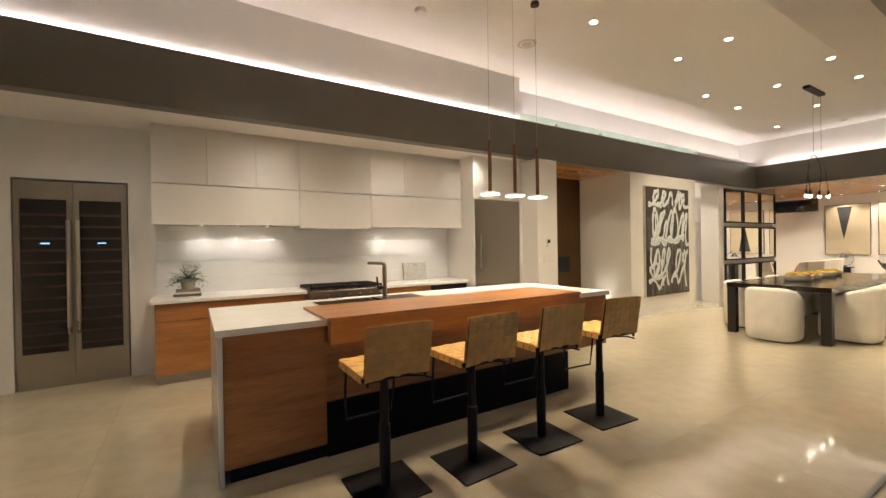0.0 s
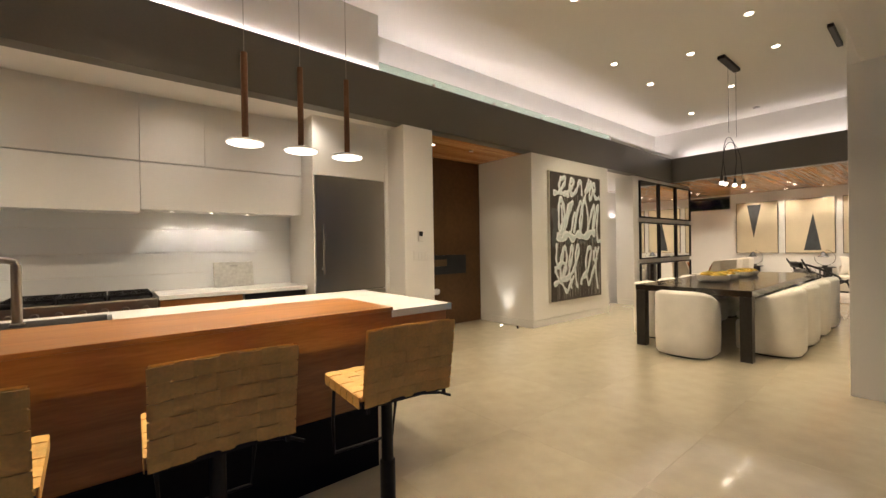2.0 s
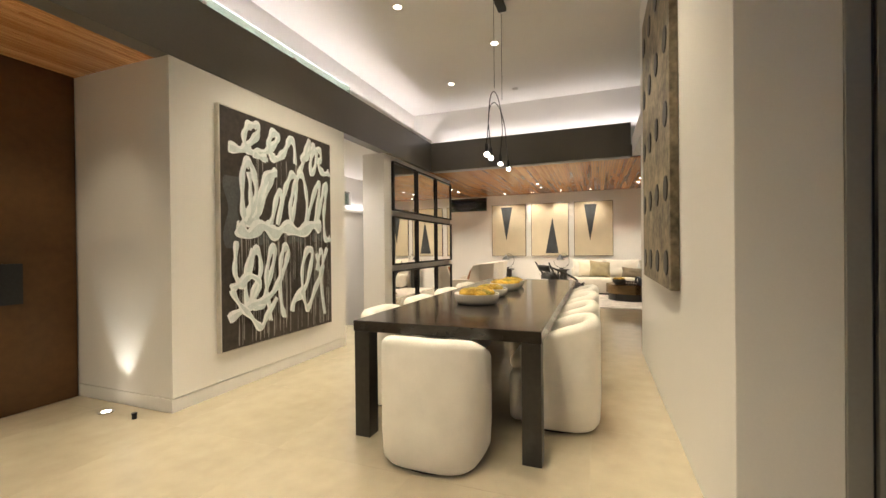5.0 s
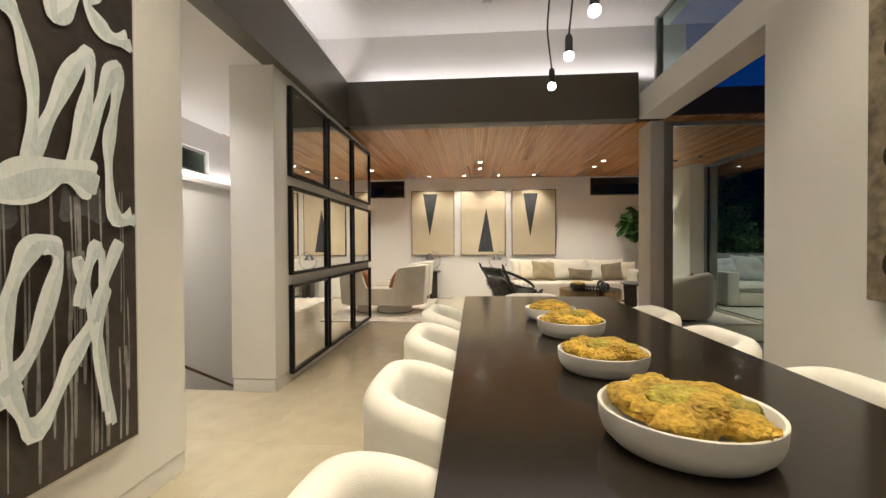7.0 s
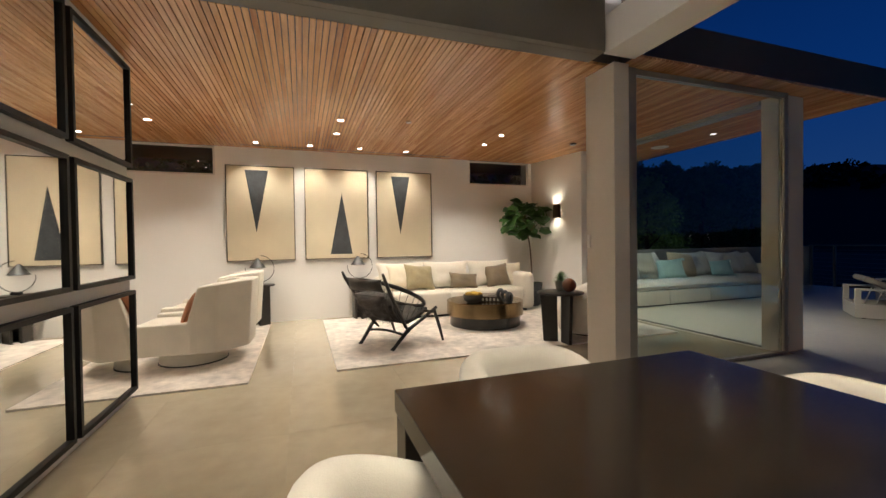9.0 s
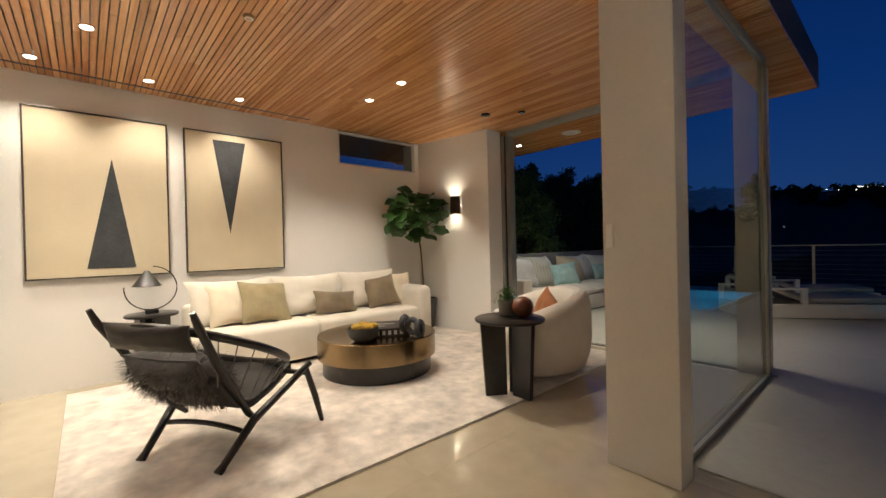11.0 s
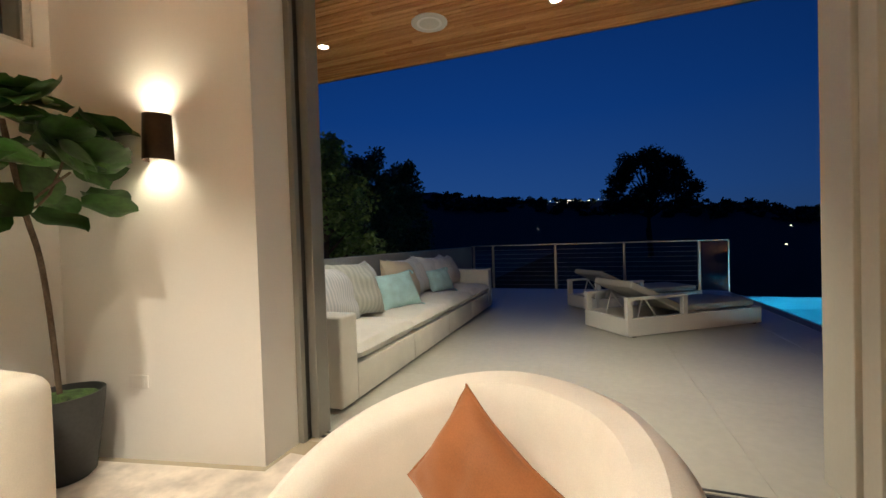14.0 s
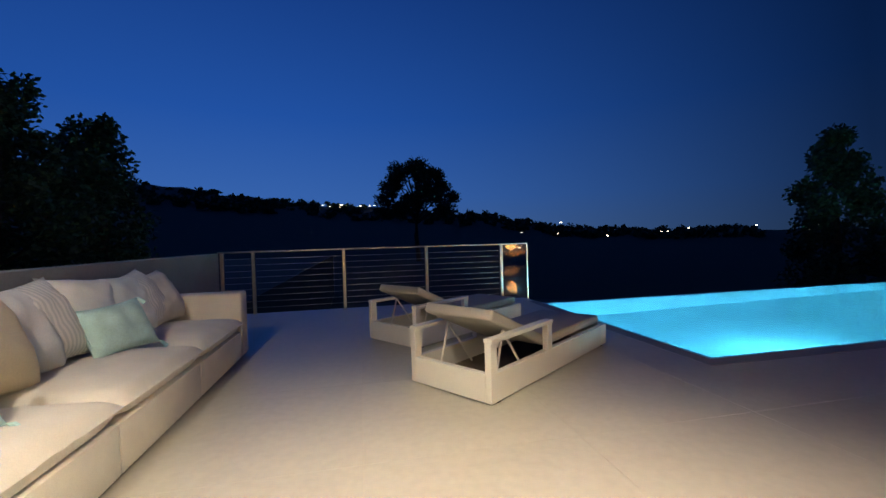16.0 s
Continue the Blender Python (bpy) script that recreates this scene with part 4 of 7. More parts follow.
boxes("canvas", [(0.0, 1.508, -0.004, -0.0005, 0.0, 2.1)], mat("dark_umber_paint", (0.040, 0.030, 0.024), 0.5, vary=0.3, scale=2.5, fine=20, bump=0.1), t)


def spline(pts, steps=7):
    out = []
    p = [Vector(q) for q in pts]
    for i in range(len(p) - 1):
        a, b, c, d = p[max(i - 1, 0)], p[i], p[i + 1], p[min(i + 2, len(p) - 1)]
        for s in range(steps):
            f = s / steps
            out.append(0.5 * ((2 * b) + (c - a) * f + (2 * a - 5 * b + 4 * c - d) * f * f + (3 * b - a - 3 * c + d) * f ** 3))
    return out + [p[-1]]


def stroke(parent, pts, width, depth, material=PAINTW, name="brush_stroke"):
    """A flat dab of paint along a curve, wider where the brush is slow."""
    line = spline([(u * 1.508, v * 2.1) for u, v in pts])
    bm = bmesh.new()
    prev = None
    for i, q in enumerate(line):
        a, b = line[max(i - 1, 0)], line[min(i + 1, len(line) - 1)]
        d = (b - a).normalized() if (b - a).length > 1e-6 else Vector((1, 0))
        w = width * (0.75 + 0.25 * math.sin(i * 0.7)) * (0.6 + 0.7 * abs(d.x))
        n = Vector((-d.y, d.x)) * w / 2
        pair = [bm.verts.new((min(1.5, max(0.01, r.x)), -0.005 - depth - 7e-6 * i, r.y)) for r in (q - n, q + n)]
        if prev:
            bm.faces.new((prev[0], prev[1], pair[1], pair[0]))
        prev = pair
    return part(name, bm, material, parent)


PAINTT = mat("thin_blue_white_paint", (0.64, 0.70, 0.71), 0.55, vary=0.10, scale=4, fine=40, bump=0.06, stretch=(3, 1, 1))
rnd = random.Random(8)
for i in range(90):
    u, v0 = rnd.uniform(0.06, 0.97), rnd.choice((0.84, 0.52, 0.50, 0.50, 0.40, 0.3, 0.2))
    ln = min(v0 - 0.01, rnd.uniform(0.10, 0.22) if v0 > 0.6 else rnd.uniform(0.15, 0.48))
    stroke(t, [(u, v0), (u + 0.003, v0 - ln * 0.5), (u, max(0.01, v0 - ln))], rnd.uniform(0.008, 0.028), 0.0006 + 0.000012 * i, PAINTG, "paint_drip")
SLATE = mat("slate_grey_paint", (0.085, 0.09, 0.092), 0.6, vary=0.2)
stroke(t, [(0.075, 0.72), (0.08, 0.58), (0.075, 0.42)], 0.32, 0.0002, SLATE, "paint_patch")
stroke(t, [(0.28, 0.47), (0.33, 0.465), (0.38, 0.47)], 0.12, 0.00025, SLATE, "paint_patch")
stroke(t, [(0.53, 0.48), (0.6, 0.475), (0.68, 0.48)], 0.14, 0.0003, SLATE, "paint_patch")
stroke(t, [(0.78, 0.49), (0.84, 0.485), (0.90, 0.49)], 0.12, 0.00035, SLATE, "paint_patch")


def brushed(pts, w, i):
    """One loaded brush line with a thinner, bluer line dragged inside it."""
    stroke(t, pts, w * 1.0, 0.002 + 0.0018 * i)
    stroke(t, [(u + 0.01, v - 0.005) for u, v in pts], w * 0.55, 0.0031 + 0.0018 * i, PAINTT)


brushed([(0.05, 0.84), (0.14, 0.84), (0.19, 0.87), (0.26, 0.92), (0.27, 0.96), (0.22, 0.96), (0.18, 0.94), (0.16, 0.89), (0.19, 0.85), (0.25, 0.84), (0.33, 0.86), (0.41, 0.91), (0.44, 0.95), (0.40, 0.96), (0.36, 0.92), (0.36, 0.87), (0.41, 0.84), (0.48, 0.87), (0.53, 0.93), (0.55, 0.96), (0.59, 0.93), (0.60, 0.84)], 0.085, 0)
brushed([(0.23, 0.84), (0.28, 0.83), (0.34, 0.83)], 0.07, 1)
brushed([(0.63, 0.79), (0.68, 0.86), (0.72, 0.95), (0.75, 0.97), (0.73, 0.90), (0.66, 0.87), (0.77, 0.94), (0.80, 0.96), (0.83, 0.92), (0.80, 0.84), (0.76, 0.81), (0.76, 0.87), (0.79, 0.93), (0.86, 0.95), (0.88, 0.91), (0.85, 0.87), (0.91, 0.83), (0.98, 0.84)], 0.075, 2)
brushed([(0.10, 0.51), (0.14, 0.52), (0.24, 0.64), (0.23, 0.75), (0.19, 0.79), (0.15, 0.76), (0.14, 0.66), (0.15, 0.56), (0.18, 0.54), (0.25, 0.57), (0.32, 0.67), (0.38, 0.75), (0.40, 0.77), (0.34, 0.75), (0.28, 0.67), (0.25, 0.58), (0.27, 0.52), (0.35, 0.52)], 0.1, 3)
brushed([(0.17, 0.53), (0.20, 0.58), (0.20, 0.68), (0.19, 0.75)], 0.08, 4)
brushed([(0.35, 0.52), (0.38, 0.57), (0.42, 0.67), (0.45, 0.68), (0.45, 0.61), (0.42, 0.53), (0.47, 0.65), (0.51, 0.73), (0.56, 0.78), (0.60, 0.76), (0.59, 0.66), (0.55, 0.55), (0.54, 0.63), (0.58, 0.72), (0.63, 0.79), (0.68, 0.77), (0.71, 0.67), (0.70, 0.55)], 0.08, 5)
brushed([(0.70, 0.55), (0.75, 0.64), (0.82, 0.75), (0.85, 0.76), (0.84, 0.68), (0.80, 0.57), (0.81, 0.54), (0.86, 0.65), (0.91, 0.75), (0.94, 0.77), (0.92, 0.68), (0.90, 0.58), (0.92, 0.47), (0.98, 0.47)], 0.08, 6)
brushed([(0.10, 0.51), (0.18, 0.48), (0.29, 0.52), (0.40, 0.49), (0.50, 0.52), (0.63, 0.50), (0.77, 0.54), (0.86, 0.53)], 0.13, 7)
brushed([(0.09, 0.45), (0.08, 0.38), (0.08, 0.31), (0.13, 0.27), (0.18, 0.32), (0.22, 0.41), (0.26, 0.39), (0.27, 0.32), (0.22, 0.24), (0.17, 0.18), (0.15, 0.27), (0.18, 0.37), (0.22, 0.41)], 0.085, 8)
brushed([(0.05, 0.25), (0.10, 0.27), (0.19, 0.30), (0.26, 0.26), (0.20, 0.18), (0.28, 0.16), (0.31, 0.23), (0.36, 0.32), (0.39, 0.41), (0.37, 0.43), (0.33, 0.36), (0.31, 0.26), (0.33, 0.17), (0.35, 0.09)], 0.075, 9)
brushed([(0.03, 0.13), (0.13, 0.16), (0.23, 0.18), (0.31, 0.19), (0.40, 0.24), (0.48, 0.34), (0.51, 0.41), (0.47, 0.42), (0.44, 0.36), (0.43, 0.25), (0.44, 0.16), (0.47, 0.09)], 0.08, 10)
brushed([(0.05, 0.25), (0.10, 0.19), (0.18, 0.13), (0.26, 0.07), (0.31, 0.11), (0.40, 0.19)], 0.07, 11)
brushed([(0.54, 0.11), (0.56, 0.16), (0.66, 0.20)], 0.1, 12)
brushed([(0.62, 0.19), (0.69, 0.24), (0.75, 0.37), (0.74, 0.41), (0.70, 0.41), (0.65, 0.34), (0.64, 0.24), (0.66, 0.16), (0.70, 0.11), (0.77, 0.19), (0.84, 0.27), (0.88, 0.33)], 0.08, 13)
brushed([(0.80, 0.39), (0.83, 0.30), (0.86, 0.20), (0.89, 0.06)], 0.065, 14)
brushed([(0.80, 0.30), (0.83, 0.38), (0.86, 0.40), (0.87, 0.32), (0.85, 0.23), (0.87, 0.09)], 0.065, 15)
brushed([(0.92, 0.42), (0.87, 0.34), (0.84, 0.27)], 0.06, 16)
spot(7.9, 3.9, CEIL - 0.03, 95, target=(8.0, 5.46, 1.4), cone=62)

# ---- dining ----
t = thing("dining_table", (8.722, 3.392, 0), "long espresso oak parsons dining table", "dining table")
boxes("tabletop", [(-1.818, 1.818, -0.61, 0.61, 0.695, 0.765)], ESPR, t, bevel=0.004)
for x0, x1 in ((-1.813, -1.703), (1.703, 1.813)):
    for y0, y1 in ((-0.605, -0.495), (0.495, 0.605)):
        boxes("leg", [(x0, x1, y0, y1, 0, 0.694)], BLACKW, t, bevel=0.003)


def tub_chair():
    c = thing("dining_chair", (6.93, 3.35, 0), "cream boucle tub dining chair tucked under the table", "dining chair", "chairs round the dining table", rz=90)
    bm = bmesh.new()
    n = 40
    rings = []
    for i in range(n + 1):
        a = radians(-128 + 256 * i / n)
        out = Vector((math.sin(a), -math.cos(a), 0))
        e = abs(-128 + 256 * i / n) / 128
        top = 0.745 - 0.10 * max(0, e - 0.25) ** 1.5 * 2.4
        # a squarish round plan
        sq = 1 / (abs(math.sin(a)) ** 3.2 + abs(math.cos(a)) ** 3.2) ** (1 / 3.2)
        ro, ri = 0.305 * sq, 0.305 * sq - 0.115
        prof = [(ro - 0.03, 0.02), (ro - 0.008, 0.05), (ro, 0.2), (ro, top - 0.05), (ro - 0.008, top - 0.028), (ro - 0.028, top - 0.008), (ro - 0.058, top), (ri + 0.028, top - 0.008), (ri + 0.008, top - 0.028), (ri, top - 0.06), (ri, 0.40)]
        rings.append([bm.verts.new((out.x * r, out.y * r, z)) for r, z in prof])
    for a, b in zip(rings, rings[1:]):
        for k in range(len(a) - 1):
            bm.faces.new((a[k], a[k + 1], b[k + 1], b[k]))
    bm.faces.new(rings[0])
    bm.faces.new(list(reversed(rings[-1])))
    part("backrest", bm, BOUCLE, c, smooth=True)
    bm = bmesh.new()
    box(bm, -0.25, 0.25, -0.22, 0.30, 0.03, 0.38, 0.05, 3)
    part("seat_base", bm, BOUCLE, c, smooth=True)
    bm = bmesh.new()
    box(bm, -0.2, 0.2, -0.2, 0.30, 0.381, 0.475, 0.035, 3)
    part("seat", bm, BOUCLE, c, smooth=True)
    bm = bmesh.new()
    lathe(bm, [(0, 0), (0.26, 0), (0.26, 0.021), (0, 0.021)], 28)
    part("plinth", bm, BLACKM, c)
    return c


chair = tub_chair()
chair.matrix_basis = pose(6.90, 3.40, 0, 0, 0, -90)
for x in (7.65, 8.43, 9.25, 10.03):
    copy_thing(chair, pose(x, 4.01, 0, 0, 0, 180))
    copy_thing(chair, pose(x, 2.775, 0, 0, 0, 0))
copy_thing(chair, pose(10.68, 3.375, 0, 0, 0, 90))
MOSS = mat("golden_reindeer_moss", (0.42, 0.265, 0.032), 0.95, vary=0.34, scale=11, fine=70, bump=1.0, per_object=0.22)
CERAM = mat("matt_white_ceramic", (0.74, 0.71, 0.66), 0.45, vary=0.02, bump=0.02)
bowl = thing("moss_bowl", (7.90, 3.44, 0.7655), "shallow white oval bowl heaped with golden moss", "bowl", "moss bowls on the table")
bm = bmesh.new()
lathe(bm, [(0, 0), (0.135, 0), (0.168, 0.008), (0.187, 0.028), (0.196, 0.055), (0.199, 0.094), (0.196, 0.097), (0.190, 0.094), (0.182, 0.05), (0, 0.03)], 44, sx=1.0, sy=1.04)
part("dish", bm, CERAM, bowl, smooth=True)
rnd = random.Random(11)
MOSSG = mat("olive_reindeer_moss", (0.31, 0.25, 0.035), 0.95, vary=0.34, scale=11, fine=70, bump=1.0, per_object=0.2)
for i in range(13):
    bm = bmesh.new()
    bmesh.ops.create_icosphere(bm, subdivisions=4, radius=1)
    a = i * 2.4
    rr = 0.128 * math.sqrt((i + 0.2) / 13)
    s = rnd.uniform(0.058, 0.076)
    spin = Matrix.Rotation(rnd.uniform(0, 3.1), 3, "Z")
    for v in bm.verts:
        k = 1 + 0.18 * noise.noise(v.co * 1.8 + Vector((i, 3, 1))) + 0.12 * noise.noise(v.co * 6 + Vector((i, 0, 5))) + 0.07 * noise.noise(v.co * 15 + Vector((i, 7, 5)))
        q = spin @ Vector((v.co.x * s * 1.2 * k, v.co.y * s * 0.85 * k, 0))
        v.co = Vector((q.x + rr * math.cos(a), q.y + rr * math.sin(a), 0.096 + v.co.z * s * 0.55 * k + (0.014 if rr < 0.08 else 0)))
    part("moss", bm, MOSSG if i % 6 == 1 else MOSS, bowl, smooth=True)
bowl.scale = (0.92, 0.92, 0.92)
for x, y, k in ((8.45, 3.455, 0.78), (9.03, 3.435, 0.84), (9.47, 3.455, 0.74)):
    copy_thing(bowl, pose(x, y, 0.7655, 0, 0, x * 130)).scale = (k, k, k)
# cluster pendant over the table
t = thing("cluster_pendant", (8.76, 3.46, CEIL), "black cluster pendant with looped cords, lit bulbs", "pendant lamp")
boxes("canopy", [(-0.36, 0.36, -0.045, 0.045, -0.05, 0)], BLACKM, t, bevel=0.006)
for x in (-0.06, 0.30):
    bm = bmesh.new()
    tube(bm, [(x, 0, -0.05), (x, 0, -1.05)], 0.0025, 5)
    part("wire", bm, BLACKM, t)
for i, (xa, xb, top, za, zb) in enumerate(((-0.40, 0.19, 1.12, 1.70, 1.68), (-0.23, 0.62, 1.14, 1.70, 1.66))):
    bm = bmesh.new()
    pts = [(xa, 0, -za)] + [((xa + xb) / 2 - (xb - xa) / 2 * math.cos(math.pi * f / 12), 0.05 * (i - 0.5), -top - (za - top) * 0.55 * (1 - math.sin(math.pi * f / 12))) for f in range(13)] + [(xb, 0, -zb)]
    tube(bm, pts, 0.005, 6)
    part("cord", bm, BLACKM, t, smooth=True)
    for x, z in ((xa, za), (xb, zb)):
        bm = bmesh.new()
        lathe(bm, [(0, -z + 0.0), (0.014, -z), (0.018, -z - 0.02), (0.018, -z - 0.09), (0, -z - 0.09)], 14, cx=x)
        s = part("socket", bm, BLACKM, t, smooth=True)
        bm = bmesh.new()
        bmesh.ops.create_uvsphere(bm, u_segments=14, v_segments=8, radius=0.024)
        bmesh.ops.translate(bm, verts=bm.verts, vec=(x, 0, -z - 0.10))
        part("bulb", bm, glow("bulb_glow", (1.0, 0.86, 0.68), 30), s, "glowing round bulb", smooth=True)
# second linear canopy near the south wall
t = thing("ceiling_track", (8.9, 2.35, CEIL), "slim black linear ceiling track", "ceiling track")
boxes("body", [(-0.4, 0.4, -0.03, 0.03, -0.045, 0)], BLACKM, t, bevel=0.004)
boxes("lens", [(-0.38, 0.38, -0.02, 0.02, -0.0465, -0.0455)], DARKF, t)
# framed relief on the south pier
t = thing("dot_painting", (7.47, 2.012, 0.955), "tall grey-brown textured panel with black discs", "painting")
boxes("panel", [(0, 1.53, 0.0, 0.05, 0, 2.4)], mat("mottled_bronze_ground", (0.20, 0.165, 0.11), 0.6, vary=0.5, scale=3.5, fine=18, bump=0.2), t, bevel=0.003)
for i in range(4):
    for j in range(5):
        bm = bmesh.new()
        lathe(bm, [(0, 0), (0.086, 0), (0.08, 0.006), (0, 0.006)], 28)
        turned(bm, pose(0.16 + i * 0.403, 0.0505, 0.17 + j * 0.49, -90))
        part("disc", bm, BLACKM, t)
# mirror grid
MIRROR = mat("mirror_silver", (0.86, 0.86, 0.84), 0.015, metal=1.0, vary=0.004, bump=0)
for i in range(3):
    for j in range(3):
        w, h = 0.885, 0.795
        t = thing("wall_mirror", (10.425 + i * 0.94, 5.569, 0.075 + j * 0.885), "square mirror in a thin black frame", "mirror", "mirror grid")
        boxes("frame", [(0, 0.028, -0.042, 0, 0, h), (w - 0.028, w, -0.042, 0, 0, h), (0.028, w - 0.028, -0.042, 0, 0, 0.028), (0.028, w - 0.028, -0.042, 0, h - 0.028, h)], BLACKM, t)
        boxes("glass", [(0.028, w - 0.028, -0.022, -0.002, 0.028, h - 0.028)], MIRROR, t)
# stair with rail
for i in range(9):
    structure("stair_step", [(10.22 + i * 0.28, 10.52 + i * 0.28, 5.95, 7.3, -2.5, -0.17 * (i + 1))], FLOOR, "pale stone step going down", "step")
t = thing("handrail", (0, 0, 0), "slim dark bronze handrail along the stair", "handrail")
bm = bmesh.new()
tube(bm, [(10.05, 7.24, 0.36), (10.45, 7.24, 0.36), (12.5, 7.24, -0.85)], 0.016)
part("bar", bm, PBRONZE, t, smooth=True)
for x, z in ((10.3, 0.36), (11.2, -0.08)):
    bm = bmesh.new()
    tube(bm, [(x, 7.24, z), (x, 7.298, z - 0.04)], 0.008)
    part("bracket", bm, PBRONZE, t)

# ---- living room ----
RUG = mat("silvery_beige_rug", (0.72, 0.65, 0.58), 0.97, vary=0.18, scale=4.5, fine=12, bump=0.5, sheen=0.4)
bm = bmesh.new()
prism(bm, [(13.28, -0.33), (14.97, -0.33), (14.97, -0.14), (16.0, 0.05), (16.0, 3.97), (13.28, 3.97)], 0.0, 0.016)
tagged(part("area_rug", bm, RUG), "large silvery beige rug under the seating group", "rug")
bm = bmesh.new()
prism(bm, [(13.21, 4.73), (15.95, 4.73), (15.95, 7.7), (13.21, 7.7)], 0.0, 0.016)
tagged(part("area_rug", bm, RUG), "silvery beige rug under the swivel chairs", "rug")


def cushion(w, h, d, sharp=0.06, seed=0, n=18):
    """A stuffed square cushion, standing on its edge, facing -y."""
    bm = bmesh.new()
    grids = []
    for side in (-1, 1):
        g = []
        for i in range(n + 1):
            row = []
            for j in range(n + 1):
                u, v = 2 * i / n - 1, 2 * j / n - 1
                pin = 1 - 0.11 * (1 - abs(u) ** 2) * abs(v) ** 4
                pin2 = 1 - 0.11 * (1 - abs(v) ** 2) * abs(u) ** 4
                t = (max(0, 1 - abs(u) ** 2.8) * max(0, 1 - abs(v) ** 2.8)) ** 0.6
                k = noise.noise(Vector((u * 1.7 + seed, v * 1.7, seed * 3.1))) * 0.26 * t + 0.10 * noise.noise(Vector((u * 4 + seed, v * 3.4, seed)))
                row.append(bm.verts.new((u * w / 2 * pin2, side * (d / 2 * t * (1 + k) + 0.002), h / 2 + v * h / 2 * pin)))
            g.append(row)
        grids.append(g)
        for i in range(n):
            for j in range(n):
                f = (g[i][j], g[i + 1][j], g[i + 1][j + 1], g[i][j + 1])
                bm.faces.new(f if side < 0 else tuple(reversed(f)))
    bmesh.ops.remove_doubles(bm, verts=bm.verts, dist=0.0045)
    return bm


def seam(w, h, parent, material):
    """The piping round a cushion."""
    bm = bmesh.new()
    pts = []
    for k in range(40):
        f = 4 * k / 40
        e, s = int(f), f - int(f)
        u, v = ((2 * s - 1, -1), (1, 2 * s - 1), (1 - 2 * s, 1), (-1, 1 - 2 * s))[e]
        pin, pin2 = 1 - 0.11 * (1 - u ** 2) * abs(v) ** 4, 1 - 0.11 * (1 - v ** 2) * abs(u) ** 4
        pts.append((u * w / 2 * pin2, 0, h / 2 + v * h / 2 * pin))
    tube(bm, pts, 0.005, 6, closed=True)
    return part("piping", bm, material, parent, smooth=True)


def pillow(place, w, h, d, material, label, rz=0, lean=-18, roll=0, group="", seed=0):
    t = new("throw_pillow")
    t.empty_display_size = 0.1
    t.matrix_basis = pose(*place, lean, roll, rz)
    tagged(t, label, "pillow", group)
    part("cover", cushion(w, h, d, seed=seed), material, t, smooth=True)
    seam(w, h, t, material)
    return t


OLIVE = mat("olive_velvet", (0.26, 0.205, 0.10), 0.6, vary=0.14, scale=7, fine=300, bump=0.06, sheen=0.4)
TAUPE = mat("taupe_velvet", (0.17, 0.125, 0.07), 0.6, vary=0.16, scale=7, fine=300, bump=0.06, sheen=0.4)
CREAMP = mat("cream_cotton", (0.68, 0.60, 0.46), 0.9, vary=0.05, scale=5, fine=150, bump=0.15)
RUST = mat("rust_suede", (0.33, 0.115, 0.032), 0.7, vary=0.10, scale=6, fine=250, bump=0.06, sheen=0.2)

# indoor sofa along the art wall
t = thing("long_sofa", (15.45, 0.36, 0), "long ivory linen sofa with loose back cushions", "sofa")
boxes("base", [(0.08, 0.66, 0.2, 2.7, 0.018, 0.05)], BLACKM, t)
bm = bmesh.new()
box(bm, 0.06, 0.70, 0.20, 2.76, 0.052, 0.40, 0.03, 3)
part("frame", bm, LINEN, t, smooth=True)
for a, b in ((0.296, 1.62), (1.621, 2.78)):
    bm = bmesh.new()
    box(bm, -0.004, 0.60, a, b, 0.056, 0.43, 0.055, 4)
    part("seat_cushion", bm, LINEN, t, smooth=True)
bm = bmesh.new()
box(bm, 0.56, 0.71, 0.15, 2.77, 0.30, 0.66, 0.05, 3)
part("backrest", bm, LINEN, t, smooth=True)
bm = bmesh.new()
box(bm, -0.008, 0.716, 0.08, 0.298, 0.046, 0.68, 0.088, 6)
part("armrest", bm, LINEN, t, smooth=True)
for i, y in enumerate((0.72, 1.53, 2.34)):
    bm = cushion(0.84, 0.48, 0.2, seed=i + 2)
    turned(bm, pose(0.48, y, 0.425, 0, 0, -90) @ pose(0, 0, 0, -14))
    part("back_cushion", bm, LINEN, t, smooth=True)
pillow((15.74, 2.42, 0.435), 0.52, 0.46, 0.15, OLIVE, "square olive velvet pillow on the sofa", rz=-84, lean=-28, roll=5, seed=1)
pillow((15.72, 1.66, 0.435), 0.52, 0.27, 0.12, TAUPE, "low taupe velvet lumbar pillow on the sofa", rz=-90, lean=-24, roll=5, seed=2)
pillow((15.74, 0.98, 0.435), 0.45, 0.42, 0.14, TAUPE, "square taupe velvet pillow on the sofa", rz=-97, lean=-28, roll=-5, seed=3)
pillow((15.86, 0.66, 0.435), 0.42, 0.42, 0.13, CREAMP, "square cream cotton pillow by the sofa arm", rz=-96, lean=-20, seed=4)
pillow((15.84, 2.72, 0.435), 0.45, 0.44, 0.14, CREAMP, "square cream cotton pillow at the sofa end", rz=-84, lean=-20, seed=5)
# drum table
BRASS = mat("aged_brass", (0.25, 0.18, 0.095), 0.22, metal=1.0, vary=0.06, scale=1.5, fine=25, bump=0.01)
t = thing("coffee_table", (14.74, 1.74, 0.016), "round aged brass drum coffee table with black base", "coffee table")
bm = bmesh.new()
lathe(bm, [(0, 0), (0.50, 0), (0.51, 0.004), (0.51, 0.155), (0, 0.155)], 56)
part("base", bm, mat("smoked_black_base", (0.02, 0.018, 0.016), 0.25, vary=0.1), t, smooth=True)
bm = bmesh.new()
